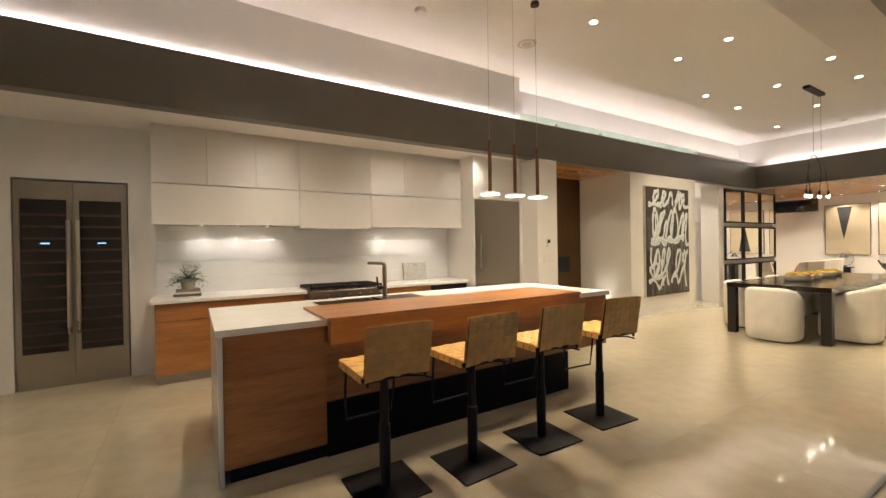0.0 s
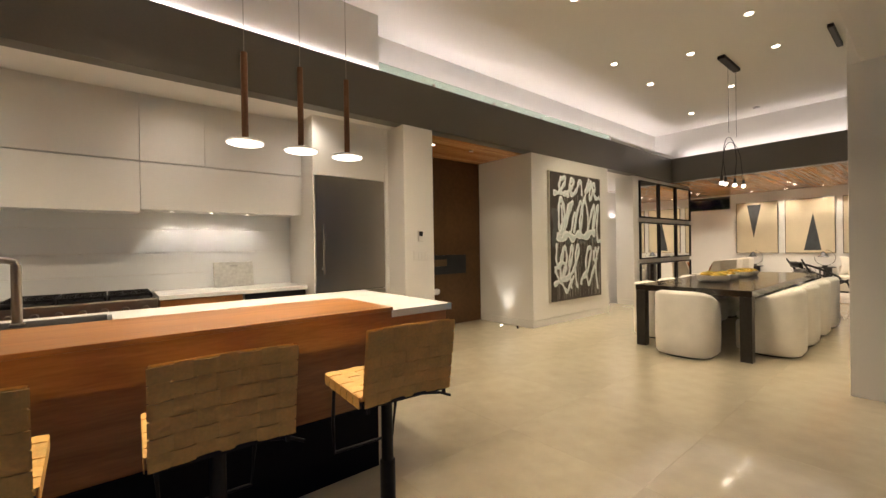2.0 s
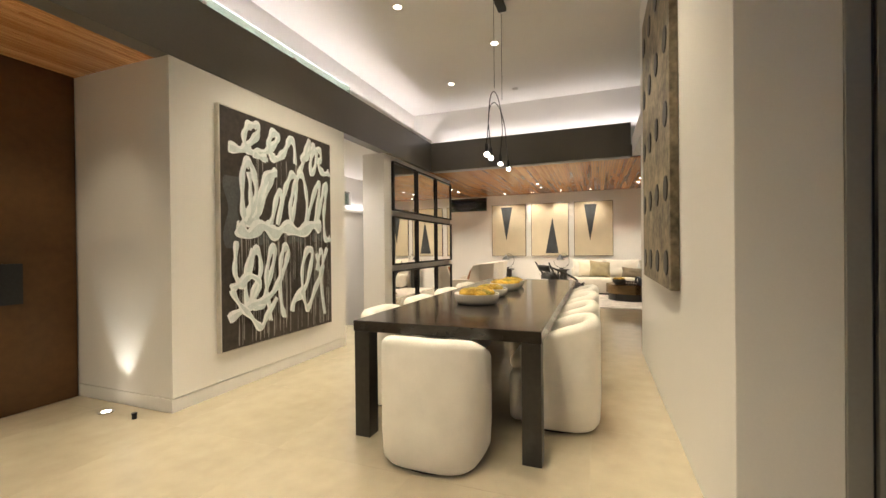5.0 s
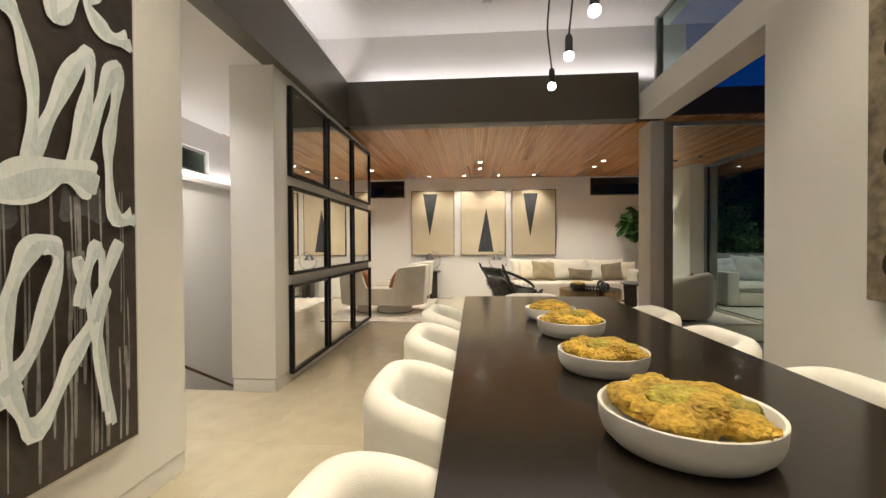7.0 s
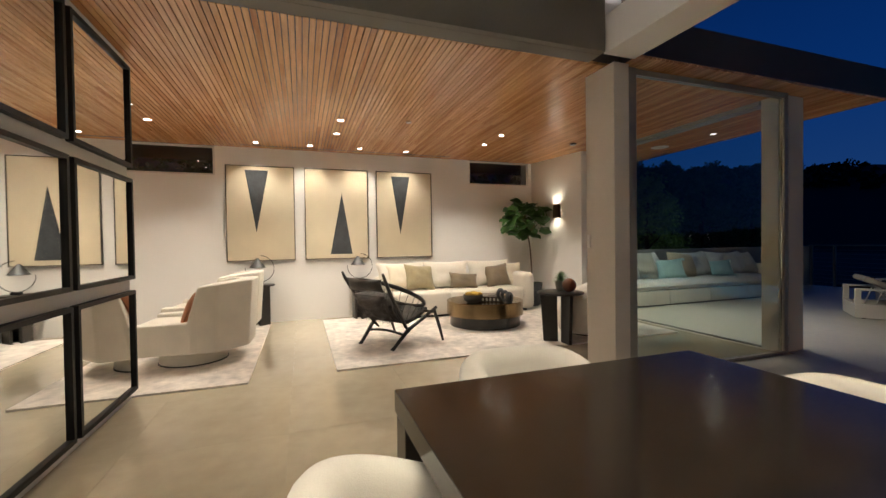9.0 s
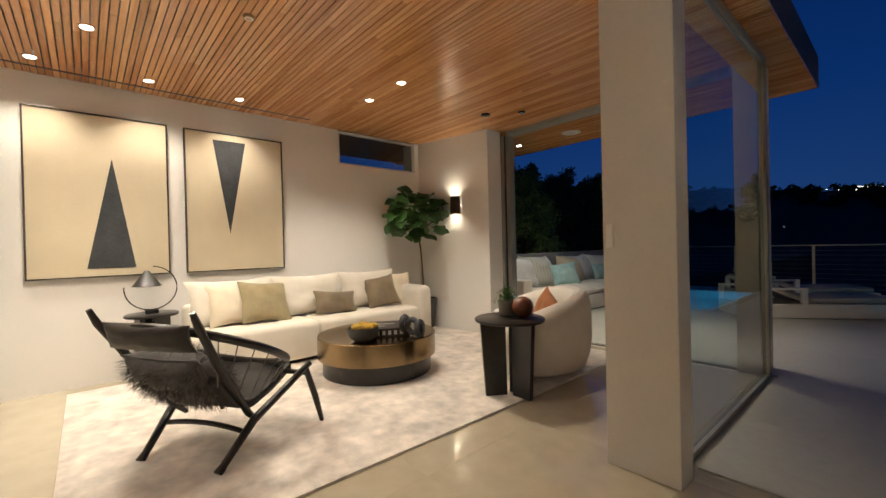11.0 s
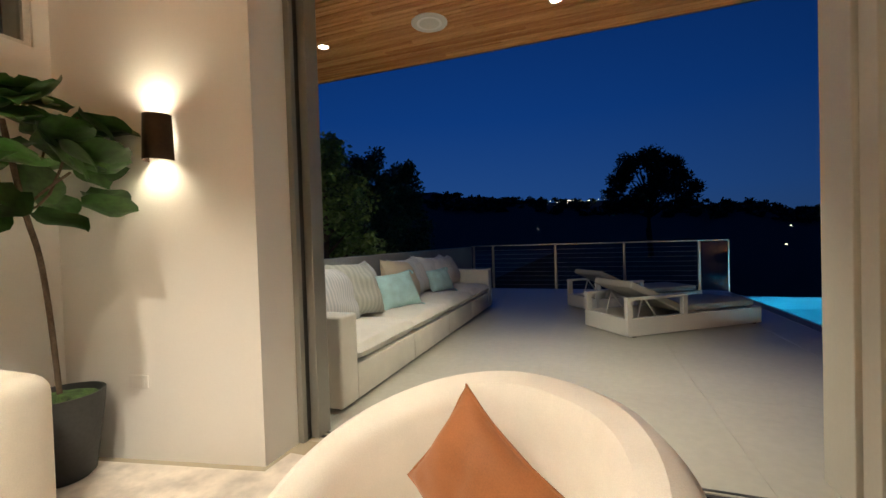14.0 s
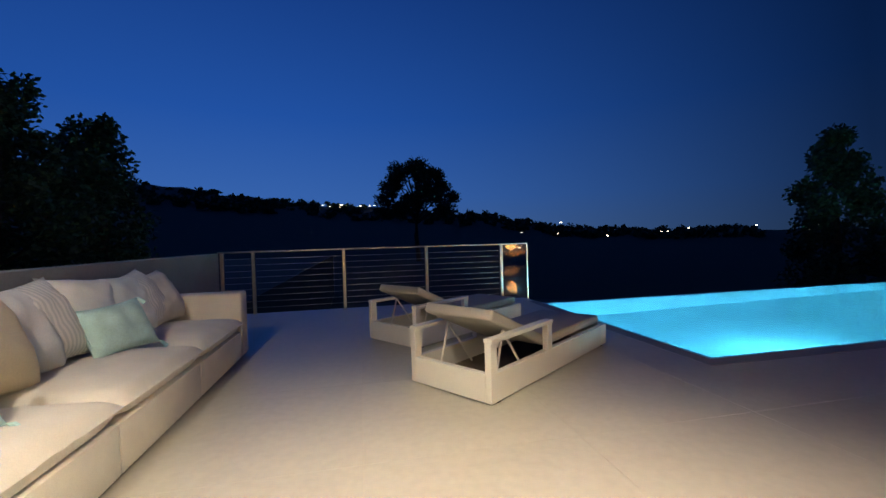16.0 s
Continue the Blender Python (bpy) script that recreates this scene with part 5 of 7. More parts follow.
lathe(bm, [(0.0, 0.156), (0.547, 0.156), (0.555, 0.162), (0.555, 0.35), (0.549, 0.356), (0, 0.356)], 64)
part("drum", bm, BRASS, t, smooth=True)
t = thing("moss_bowl", (14.50, 2.03, 0.3725), "round dark stone bowl filled with golden moss", "bowl")
bm = bmesh.new()
lathe(bm, [(0, 0), (0.07, 0), (0.125, 0.04), (0.14, 0.09), (0.13, 0.12), (0.12, 0.118), (0.125, 0.09), (0.1, 0.05), (0, 0.04)], 32)
part("dish", bm, mat("dark_stone", (0.05, 0.047, 0.042), 0.8, vary=0.25, scale=8, fine=50, bump=0.3), t, smooth=True)
rnd = random.Random(21)
for i in range(8):
    bm = bmesh.new()
    bmesh.ops.create_icosphere(bm, subdivisions=3, radius=1)
    a, rr, s = i * 2.4, 0.085 * math.sqrt((i + 0.3) / 8), rnd.uniform(0.04, 0.052)
    for v in bm.verts:
        k = 1 + 0.2 * noise.noise(v.co * 2.3 + Vector((i, 9, 1))) + 0.15 * noise.noise(v.co * 7 + Vector((i, 0, 5)))
        v.co = Vector((v.co.x * s * k + rr * math.cos(a), v.co.y * s * k + rr * math.sin(a), 0.125 + v.co.z * s * 0.6 * k))
    part("moss", bm, MOSS, t, smooth=True)
t = thing("coffee_book", (14.66, 1.74, 0.3725), "large dark hardback book with pale lettering bars", "book", rz=-28)
t.scale = (1.3, 1.25, 1.2)
boxes("pages", [(-0.145, 0.145, -0.185, 0.185, 0.005, 0.055)], mat("book_pages", (0.7, 0.66, 0.58), 0.9), t)
DARKC = mat("dark_plum_cover", (0.035, 0.024, 0.024), 0.4, vary=0.08)
boxes("cover", [(-0.15, 0.15, -0.19, 0.19, 0, 0.005), (-0.15, 0.15, -0.19, 0.19, 0.0552, 0.060), (-0.15, -0.1455, -0.19, 0.19, 0.005, 0.0552)], DARKC, t)
PALEB = mat("pale_print", (0.6, 0.58, 0.55), 0.6)
boxes("title_bar", [(0.03, 0.05, -0.10, 0.08, 0.0601, 0.0605)], PALEB, t)
boxes("title_bar", [(-0.05, -0.03, -0.02, 0.08, 0.0601, 0.0605)], PALEB, t)
for i in range(5):
    boxes("spine_bar", [(-0.1508, -0.1501, -0.14 + i * 0.042, -0.118 + i * 0.042, 0.014, 0.046)], PALEB, t)
t = thing("chain_sculpture", (14.33, 1.62, 0.3725), "small dark grey carved link sculpture", "sculpture", rz=20)
t.scale = (1.45, 1.45, 1.45)
for cx, cz, ax in ((0.0, 0.062, 0), (0.06, 0.075, 1), (-0.05, 0.05, 1)):
    bm = bmesh.new()
    pts = []
    for k in range(20):
        a = 2 * math.pi * k / 20
        p = (cx + 0.035 * math.cos(a), 0, cz + 0.042 * math.sin(a)) if ax == 0 else (cx, 0.035 * math.cos(a), cz + 0.042 * math.sin(a))
        pts.append(p)
    tube(bm, pts, 0.018, 8, closed=True)
    part("link", bm, mat("dark_grey_soapstone", (0.06, 0.065, 0.075), 0.6, vary=0.15), t, smooth=True)
# black side table with plant and ball
t = thing("side_table", (13.42, 1.36, 0.016), "black stained oak side table with slab legs", "side table", rz=20)
bm = bmesh.new()
lathe(bm, [(0, 0.571), (0.265, 0.571), (0.27, 0.576), (0.27, 0.591), (0.265, 0.595), (0, 0.595)], 48)
part("tabletop", bm, BLACKW, t, smooth=True)
for a in (156, 36, 276):
    bm = bmesh.new()
    box(bm, 0.04, 0.235, -0.02, 0.02, 0.0, 0.5705, 0.003)
    for v in bm.verts:
        if v.co.z < 0.25:
            v.co.x *= 0.86
    turned(bm, pose(0, 0, 0, 0, 0, a))
    part("leg", bm, BLACKW, t)
CONC = mat("grey_concrete_pot", (0.33, 0.31, 0.27), 0.85)
t = thing("potted_plant", (13.50, 1.29, 0.6115), "small leafy green plant in a concrete pot", "plant")
bm = bmesh.new()
lathe(bm, [(0, 0), (0.055, 0), (0.062, 0.01), (0.078, 0.12), (0.072, 0.12), (0.066, 0.10), (0, 0.10)], 28)
part("pot", bm, CONC, t, smooth=True)
bm = bmesh.new()
rnd = random.Random(31)
for i in range(620):
    a, el, rr = rnd.uniform(0, 6.283), rnd.uniform(-0.15, 1.4), rnd.uniform(0.02, 0.115)
    d = Vector((math.cos(a) * math.cos(el), math.sin(a) * math.cos(el), math.sin(el)))
    leaf_card(bm, d * rr + Vector((0, 0, 0.11)), d + Vector((0, 0, 0.4)), rnd.uniform(0.014, 0.025), rnd.uniform(0.010, 0.017), 0.3, 2)
part("foliage", bm, mat("fresh_leaf_green", (0.085, 0.17, 0.045), 0.5, vary=0.35, scale=25), t)
t = thing("wooden_ball", (13.335, 1.30, 0.6115), "polished red-brown wooden ball on the table", "ball")
bm = bmesh.new()
bmesh.ops.create_uvsphere(bm, u_segments=32, v_segments=20, radius=0.082)
bmesh.ops.translate(bm, verts=bm.verts, vec=(0, 0, 0.082))
part("ball", bm, wood("red_brown_burl", (0.10, 0.022, 0.008), (0.24, 0.07, 0.022), 0.3, grain=(6, 6, 6), coat=0.5), t, smooth=True)

# round boucle armchair
t = thing("swivel_armchair", (13.72, 0.68, 0.016), "rounded cream boucle swivel armchair on the rug", "armchair", rz=-40)
bm = bmesh.new()
rings = []
N = 56
for i in range(N + 1):
    f = i / N
    a = radians(-142 + 284 * f)
    out = Vector((math.sin(a), -math.cos(a), 0))
    e = abs(2 * f - 1)
    top = 0.745 - 0.38 * max(0, e - 0.12) ** 1.7
    ro = 0.525
    wall = 0.17 - 0.02 * e
    prof = [(ro - 0.10, 0.04), (ro - 0.045, 0.07), (ro - 0.005, 0.18), (ro + 0.015, 0.32), (ro + 0.01, top - 0.13), (ro - 0.012, top - 0.055), (ro - 0.05, top - 0.012), (ro - wall * 0.5, top), (ro - wall + 0.03, top - 0.02), (ro - wall, top - 0.075), (ro - wall + 0.01, 0.30)]
    rings.append([bm.verts.new((out.x * r, out.y * r, z)) for r, z in prof])
for a, b in zip(rings, rings[1:]):
    for k in range(len(a) - 1):
        bm.faces.new((a[k], a[k + 1], b[k + 1], b[k]))
bm.faces.new(rings[0])
bm.faces.new(list(reversed(rings[-1])))
part("backrest", bm, BOUCLE, t, smooth=True)
bm = bmesh.new()
lathe(bm, [(0, 0.05), (0.36, 0.05), (0.40, 0.09), (0.41, 0.22), (0.38, 0.27), (0, 0.275)], 48)
part("seat_base", bm, BOUCLE, t, smooth=True)
bm = bmesh.new()
lathe(bm, [(0, 0.276), (0.33, 0.276), (0.37, 0.30), (0.375, 0.36), (0.34, 0.40), (0, 0.415)], 44, cy=0.05)
part("seat", bm, BOUCLE, t, smooth=True)
bm = bmesh.new()
lathe(bm, [(0, 0), (0.30, 0), (0.30, 0.049), (0, 0.049)], 36)
part("swivel_base", bm, BLACKM, t)
pillow((13.77, 0.49, 0.40), 0.35, 0.33, 0.13, RUST, "rust suede pillow in the round armchair", rz=150, lean=-16, roll=30, seed=6)

# hoop chair: local x points where the sitter looks, the origin lies between the rear feet
t = thing("hoop_chair", (13.985, 3.48, 0.016), "black oak hoop lounge chair with corded sides", "lounge chair", rz=-58)
BLEATH = mat("black_leather", (0.018, 0.016, 0.015), 0.42, vary=0.15, scale=8, fine=80, bump=0.15)


def hoop(a):
    return Vector((0.22 - 0.38 * math.cos(a), 0.45 * math.sin(a), 0.60 + 0.19 * math.cos(a)))


bm = bmesh.new()
tube(bm, [hoop(2 * math.pi * k / 48) for k in range(48)], 0.023, 8, closed=True)
part("hoop", bm, BLACKW, t, smooth=True)
bm = bmesh.new()
seat_pts = [(0.60, 0.37), (0.42, 0.295), (0.25, 0.255), (0.14, 0.29), (0.06, 0.38), (0.0, 0.46)]
prev = None
for x, z in seat_pts:
    ring = [bm.verts.new((x, s, z + o)) for s, o in ((-0.28, 0), (0.28, 0), (0.28, 0.05), (-0.28, 0.05))]
    if prev:
        for q in range(4):
            bm.faces.new((prev[q], prev[(q + 1) % 4], ring[(q + 1) % 4], ring[q]))
    else:
        bm.faces.new(ring)
    prev = ring
bm.faces.new(list(reversed(prev)))
bmesh.ops.bevel(bm, geom=list(bm.edges), offset=0.012, segments=2, profile=0.5, affect="EDGES")
part("seat", bm, BLEATH, t, smooth=True)
bm = cushion(0.60, 0.15, 0.10, seed=9)
turned(bm, pose(-0.125, 0, 0.665, 0, 0, 90) @ pose(0, 0, 0, -16))
part("headrest", bm, BLEATH, t, smooth=True)
for s in (-1, 1):
    for k in range(9):
        p = hoop(s * radians(48 + 13 * k))
        bm = bmesh.new()
        tube(bm, [p, (max(-0.0, min(0.58, p.x * 0.9 + 0.04)), 0.275 * s, max(0.29, 0.36 + 0.6 * (0.12 - p.x)) if p.x < 0.2 else 0.30 + 0.2 * max(0, p.x - 0.25))], 0.0035, 5)
        part("cord", bm, mat("grey_flag_cord", (0.16, 0.15, 0.14), 0.8), t)
    bm = bmesh.new()
    tube(bm, [(-0.19, 0.345 * s, 0.875), (-0.155, 0.34 * s, 0.80), (-0.03, 0.31 * s, 0.60), (0.22, 0.27 * s, 0.235), (0.29, 0.265 * s, 0.165)], [0.014, 0.02, 0.021, 0.02, 0.013], 8)
    part("post", bm, BLACKW, t, smooth=True)
    bm = bmesh.new()
    tube(bm, [(0.0, 0.27 * s, 0.0), (0.035, 0.275 * s, 0.03), (0.22, 0.31 * s, 0.20), (0.60, 0.42 * s, 0.425)], [0.027, 0.02, 0.024, 0.02], 8)
    part("rear_leg", bm, BLACKW, t, smooth=True)
    bm = bmesh.new()
    tube(bm, [(0.72, 0.42 * s, 0.0), (0.65, 0.42 * s, 0.19), (0.565, 0.41 * s, 0.405)], [0.015, 0.021, 0.019], 8)
    part("front_leg", bm, BLACKW, t, smooth=True)
bm = bmesh.new()
tube(bm, [(0.185, 0.295 * k / 4, 0.165 - 0.028 * (k / 4) ** 2) for k in range(-4, 5)], 0.015)
part("stretcher", bm, BLACKW, t, smooth=True)
bm = bmesh.new()
tube(bm, [(0.55, -0.42, 0.375), (0.55, 0.42, 0.375)], 0.017)
part("seat_rail", bm, BLACKW, t, smooth=True)
FUR = mat("grey_fur", (0.055, 0.048, 0.044), 0.95, vary=0.3, scale=20, fine=200, bump=0.4, sheen=0.5)
p = pillow((14.08, 3.33, 0.37), 0.52, 0.38, 0.24, FUR, "shaggy charcoal fur pillow in the hoop chair", rz=32, lean=-46, seed=10)
verts, faces = [], []
rnd = random.Random(55)
for i in range(2600):
    a, c, s = rnd.uniform(-1, 1), rnd.uniform(-1, 1), rnd.choice((-1, 1))
    q = Vector((a * 0.255, s * 0.10 * math.sqrt(max(0, 1 - a ** 4) * max(0, 1 - c ** 4)), 0.18 + c * 0.175))
    d = Vector((a * 0.5 + rnd.gauss(0, 0.4), s * 0.6, c * 0.5 - 0.25 + rnd.gauss(0, 0.4))).normalized() * rnd.uniform(0.035, 0.085)
    w = d.cross(Vector((rnd.gauss(0, 1), rnd.gauss(0, 1), rnd.gauss(0, 1)))).normalized() * 0.0022
    k = len(verts)
    verts.extend([tuple(q - w), tuple(q + w), tuple(q + d)])
    faces.append((k, k + 1, k + 2))
me = bpy.data.meshes.new("fur")
me.from_pydata(verts, [], faces)
me.materials.append(FUR)
new("fur", me).parent = p

# black side tables with arc lamps
GUN = mat("gunmetal_shade", (0.09, 0.09, 0.09), 0.42, metal=0.8, vary=0.04)


def arc_table(x, y, lab):
    s = thing("side_table", (x, y, 0.0), lab, "side table", "lamp tables", rz=10)
    bm = bmesh.new()
    lathe(bm, [(0, 0.598), (0.205, 0.598), (0.21, 0.603), (0.21, 0.618), (0.205, 0.622), (0, 0.622)], 36)
    part("tabletop", bm, BLACKW, s, smooth=True)
    for a in (90, 210, 330):
        bm = bmesh.new()
        box(bm, 0.08, 0.115, -0.085, 0.085, 0, 0.5975, 0.003)
        turned(bm, pose(0, 0, 0, 0, 0, a))
        part("leg", bm, BLACKW, s)
    s = thing("table_lamp", (x, y, 0.6225), "table lamp with a thin arc and conical grey shade", "table lamp", "arc lamps")
    bm = bmesh.new()
    box(bm, -0.035, 0.035, -0.05, 0.05, 0, 0.035, 0.006)
    part("base", bm, BLACKM, s)
    bm = bmesh.new()
    tube(bm, [(0, 0.0 + 0.20 * math.cos(a), 0.235 + 0.20 * math.sin(a)) for a in [radians(-265 + 10 * k) for k in range(28)]], 0.005, 7)
    part("arc", bm, BLACKM, s, smooth=True)
    bm = bmesh.new()
    lathe(bm, [(0.014, 0.395), (0.02, 0.39), (0.115, 0.255), (0.11, 0.252), (0.015, 0.38)], 28, cy=0.03)
    part("shade", bm, GUN, s, smooth=True)


arc_table(15.98, 3.38, "black stained oak side table beside the sofa")
arc_table(16.0, 4.87, "black stained oak side table behind the swivel chairs")


def faceted_chair(x, y, rz, group):
    """A swivel chair with a flat-sided shell; the sitter looks along local +y."""
    s = thing("swivel_chair", (x, y, 0.016), "angular cream upholstered swivel chair on a round plinth", "armchair", group, rz=rz)
    bm = bmesh.new()
    lathe(bm, [(0, 0.012), (0.315, 0.012), (0.315, 0.149), (0, 0.149)], 40)
    part("plinth", bm, LINEN, s, smooth=True)
    bm = bmesh.new()
    lathe(bm, [(0, 0), (0.322, 0), (0.322, 0.0118), (0, 0.0118)], 40)
    part("base_ring", bm, BLACKM, s)
    bm = bmesh.new()
    prism(bm, [(-0.315, 0.47), (-0.315, -0.26), (-0.15, -0.42), (0.15, -0.42), (0.315, -0.26), (0.315, 0.47)], 0.16, 0.415)
    bmesh.ops.bevel(bm, geom=list(bm.edges), offset=0.022, segments=2, profile=0.5, affect="EDGES")
    part("seat", bm, LINEN, s, smooth=True)
    bm = bmesh.new()
    outer = [((-0.455, 0.46), (-0.32, 0.46), 0.45), ((-0.465, -0.07), (-0.325, -0.07), 0.455), ((-0.47, -0.17), (-0.325, -0.17), 0.80), ((-0.47, -0.35), (-0.30, -0.27), 0.825), ((-0.19, -0.615), (-0.145, -0.45), 0.845)]
    outer = outer + [((-a[0], a[1]), (-b[0], b[1]), h) for a, b, h in reversed(outer)]
    rr = []
    for (ox, oy), (ix, iy), h in outer:
        rr.append([bm.verts.new(p) for p in ((ox * 0.94, oy * 0.92 if oy < 0 else oy, 0.15), (ox, oy, h), (ix, iy, h), (ix * 0.995, iy, 0.15))])
    for a, b in zip(rr, rr[1:]):
        for q in range(4):
            bm.faces.new((a[q], a[(q + 1) % 4], b[(q + 1) % 4], b[q]))
    bm.faces.new(rr[0])
    bm.faces.new(list(reversed(rr[-1])))
    bmesh.ops.recalc_face_normals(bm, faces=bm.faces)
    bmesh.ops.bevel(bm, geom=list(bm.edges), offset=0.016, segments=2, profile=0.5, affect="EDGES")
    part("shell", bm, LINEN, s)
    return s


faceted_chair(14.24, 5.36, -4, "swivel chairs")
faceted_chair(15.45, 5.40, -3, "swivel chairs")
pillow((14.08, 5.37, 0.43), 0.44, 0.40, 0.14, RUST, "rust suede pillow in the swivel chair", rz=172, lean=-26, roll=4, seed=12)
t = thing("low_table", (14.75, 6.55, 0.016), "low dark round table on thin bronze legs", "coffee table")
bm = bmesh.new()
lathe(bm, [(0, 0.37), (0.395, 0.37), (0.40, 0.38), (0.395, 0.39), (0, 0.39)], 44)
part("tabletop", bm, mat("dark_grey_stone_top", (0.06, 0.055, 0.05), 0.3, vary=0.15), t, smooth=True)
for a in (30, 150, 270):
    bm = bmesh.new()
    tube(bm, [(0.30 * math.cos(radians(a)), 0.30 * math.sin(radians(a)), 0.0), (0.26 * math.cos(radians(a)), 0.26 * math.sin(radians(a)), 0.37)], 0.012)
    part("leg", bm, PBRONZE, t, smooth=True)

# three paintings with triangles
CANV = mat("raw_linen_canvas", (0.60, 0.52, 0.37), 0.85, vary=0.05, scale=2.0, fine=140, bump=0.12)
CHAR = mat("charcoal_pigment", (0.042, 0.046, 0.050), 0.8, vary=0.2, scale=5, fine=80, bump=0.05)
for y0, y1, tri in ((4.36, 5.34, ((5.07, 2.37), (4.74, 2.37), (4.92, 1.41))), (3.20, 4.21, ((3.82, 1.05), (3.47, 1.05), (3.63, 2.05))), (2.08, 3.06, ((2.80, 2.36), (2.48, 2.36), (2.65, 1.37)))):
    t = thing("triangle_painting", (16.175, y0, 0.97), "pale linen canvas with one charcoal triangle", "painting", "triangle paintings")
    w, h = y1 - y0, 1.47
    boxes("frame", [(0.0, 0.04, 0, 0.012, 0, h), (0.0, 0.04, w - 0.012, w, 0, h), (0.0, 0.04, 0.012, w - 0.012, 0, 0.012), (0.0, 0.04, 0.012, w - 0.012, h - 0.012, h)], mat("thin_dark_frame", (0.05, 0.04, 0.03), 0.5), t)
    boxes("canvas", [(0.008, 0.039, 0.0125, w - 0.0125, 0.0125, h - 0.0125)], CANV, t)
    bm = bmesh.new()
    v = [bm.verts.new((x, a - y0, b - 0.97)) for x in (0.0045, 0.0075) for a, b in tri]
    bm.faces.new(v[:3])
    bm.faces.new(v[3:])
    for i in range(3):
        bm.faces.new((v[i], v[(i + 1) % 3], v[3 + (i + 1) % 3], v[3 + i]))
    part("triangle", bm, CHAR, t)
# sconce
t = thing("wall_sconce", (15.54, -0.095, 1.63), "dark bronze up-down wall sconce, lit", "wall sconce", rz=11)
bm = bmesh.new()
pts = [(0.08 * math.cos(radians(a)), 0.095 * math.sin(radians(a))) for a in range(0, 181, 15)]
for ra, rb in ((1.0, 0.93),):
    lo = [[bm.verts.new((x * k, y * k + 0.004, z)) for x, y in pts] for k, z in ((1.0, 0.0), (0.9, 0.24))]
    li = [[bm.verts.new((x * k * 0.93, y * k * 0.93 + 0.004, z)) for x, y in pts] for k, z in ((1.0, 0.0), (0.9, 0.24))]
    for g, rev in ((lo, False), (li, True)):
        for i in range(len(pts) - 1):
            f = (g[0][i], g[0][i + 1], g[1][i + 1], g[1][i])
            bm.faces.new(tuple(reversed(f)) if rev else f)
    for a, b in ((lo[0], li[0]), (lo[1], li[1])):
        for i in range(len(pts) - 1):
            bm.faces.new((a[i], a[i + 1], b[i + 1], b[i]))
part("shade", bm, mat("dark_bronze_shade", (0.07, 0.045, 0.028), 0.4, metal=0.7, vary=0.1), t, smooth=True)
boxes("back_plate", [(-0.05, 0.05, 0.0, 0.004, 0.02, 0.22)], BLACKM, t)
bm = bmesh.new()
lathe(bm, [(0, 0.09), (0.022, 0.09), (0.022, 0.15), (0, 0.15)], 14, cy=0.035)
part("lamp", bm, glow("sconce_lamp_glow", (1.0, 0.83, 0.6), 40), t, "glowing lamp inside")
spot(15.545, -0.025, 1.85, 15, target=(15.55, 0.1, 2.7), cone=150, blend=1.0, size=0.04)
spot(15.545, -0.025, 1.66, 12, target=(15.55, 0.1, 0.0), cone=150, blend=1.0, size=0.04)
t = thing("wall_outlet", (15.75, -0.063, 0.40), "small white outlet on the sconce wall", "outlet", rz=11)
boxes("plate", [(-0.06, 0.06, 0.0, 0.006, 0, 0.07)], TRIM, t, bevel=0.002)
boxes("socket", [(-0.04, 0.04, 0.0062, 0.008, 0.02, 0.05)], LACQ, t)
t = thing("light_switch", (12.40, 1.761, 1.15), "white keypad switch on the grey post", "switch")
boxes("plate", [(-0.018, 0.018, 0.0, 0.012, 0, 0.12)], TRIM, t, bevel=0.002)
boxes("rocker", [(-0.011, 0.011, 0.0122, 0.016, 0.02, 0.10)], LACQ, t, bevel=0.001)

# fiddle-leaf fig
t = thing("fiddle_leaf_fig", (15.93, 0.20, 0.016), "fiddle-leaf fig tree in a dark round pot", "plant")
bm = bmesh.new()
lathe(bm, [(0, 0), (0.11, 0), (0.13, 0.02), (0.175, 0.36), (0.18, 0.43), (0.17, 0.43), (0.155, 0.37), (0, 0.37)], 36)
pot = part("pot", bm, mat("dark_grey_planter", (0.045, 0.047, 0.047), 0.6, vary=0.15, bump=0.1), t, smooth=True)
bm = bmesh.new()
lathe(bm, [(0, 0.371), (0.155, 0.372), (0.15, 0.40), (0.08, 0.425), (0, 0.43)], 30)
for v in bm.verts:
    v.co.z += 0.012 * noise.noise(v.co * 30)
part("moss_cover", bm, mat("dark_green_moss", (0.06, 0.11, 0.03), 0.95, vary=0.4, scale=30, fine=120, bump=0.6), pot, smooth=True)
bm = bmesh.new()
tube(bm, spline([(0, 0, 0.36), (-0.01, 0.03, 0.8), (-0.03, 0.07, 1.12), (-0.055, 0.13, 1.35), (-0.07, 0.2, 1.75)], 4), 0.012, 8)
for b in ((-0.28, 0.35, 1.62), (0.08, -0.02, 1.66), (-0.2, -0.02, 1.8), (0.0, 0.45, 1.75), (-0.35, 0.1, 1.5)):
    tube(bm, spline([(-0.055, 0.16, 1.32), ((b[0] - 0.06) / 2, (b[1] + 0.16) / 2, 1.42), b], 3), 0.006, 6)
part("trunk", bm, mat("fig_bark", (0.12, 0.085, 0.055), 0.85, vary=0.25, scale=12, fine=70, bump=0.4), t, smooth=True)
FIG = mat("fig_leaf_green", (0.05, 0.125, 0.028), 0.38, vary=0.25, scale=9, fine=40, bump=0.15, per_object=0.35)


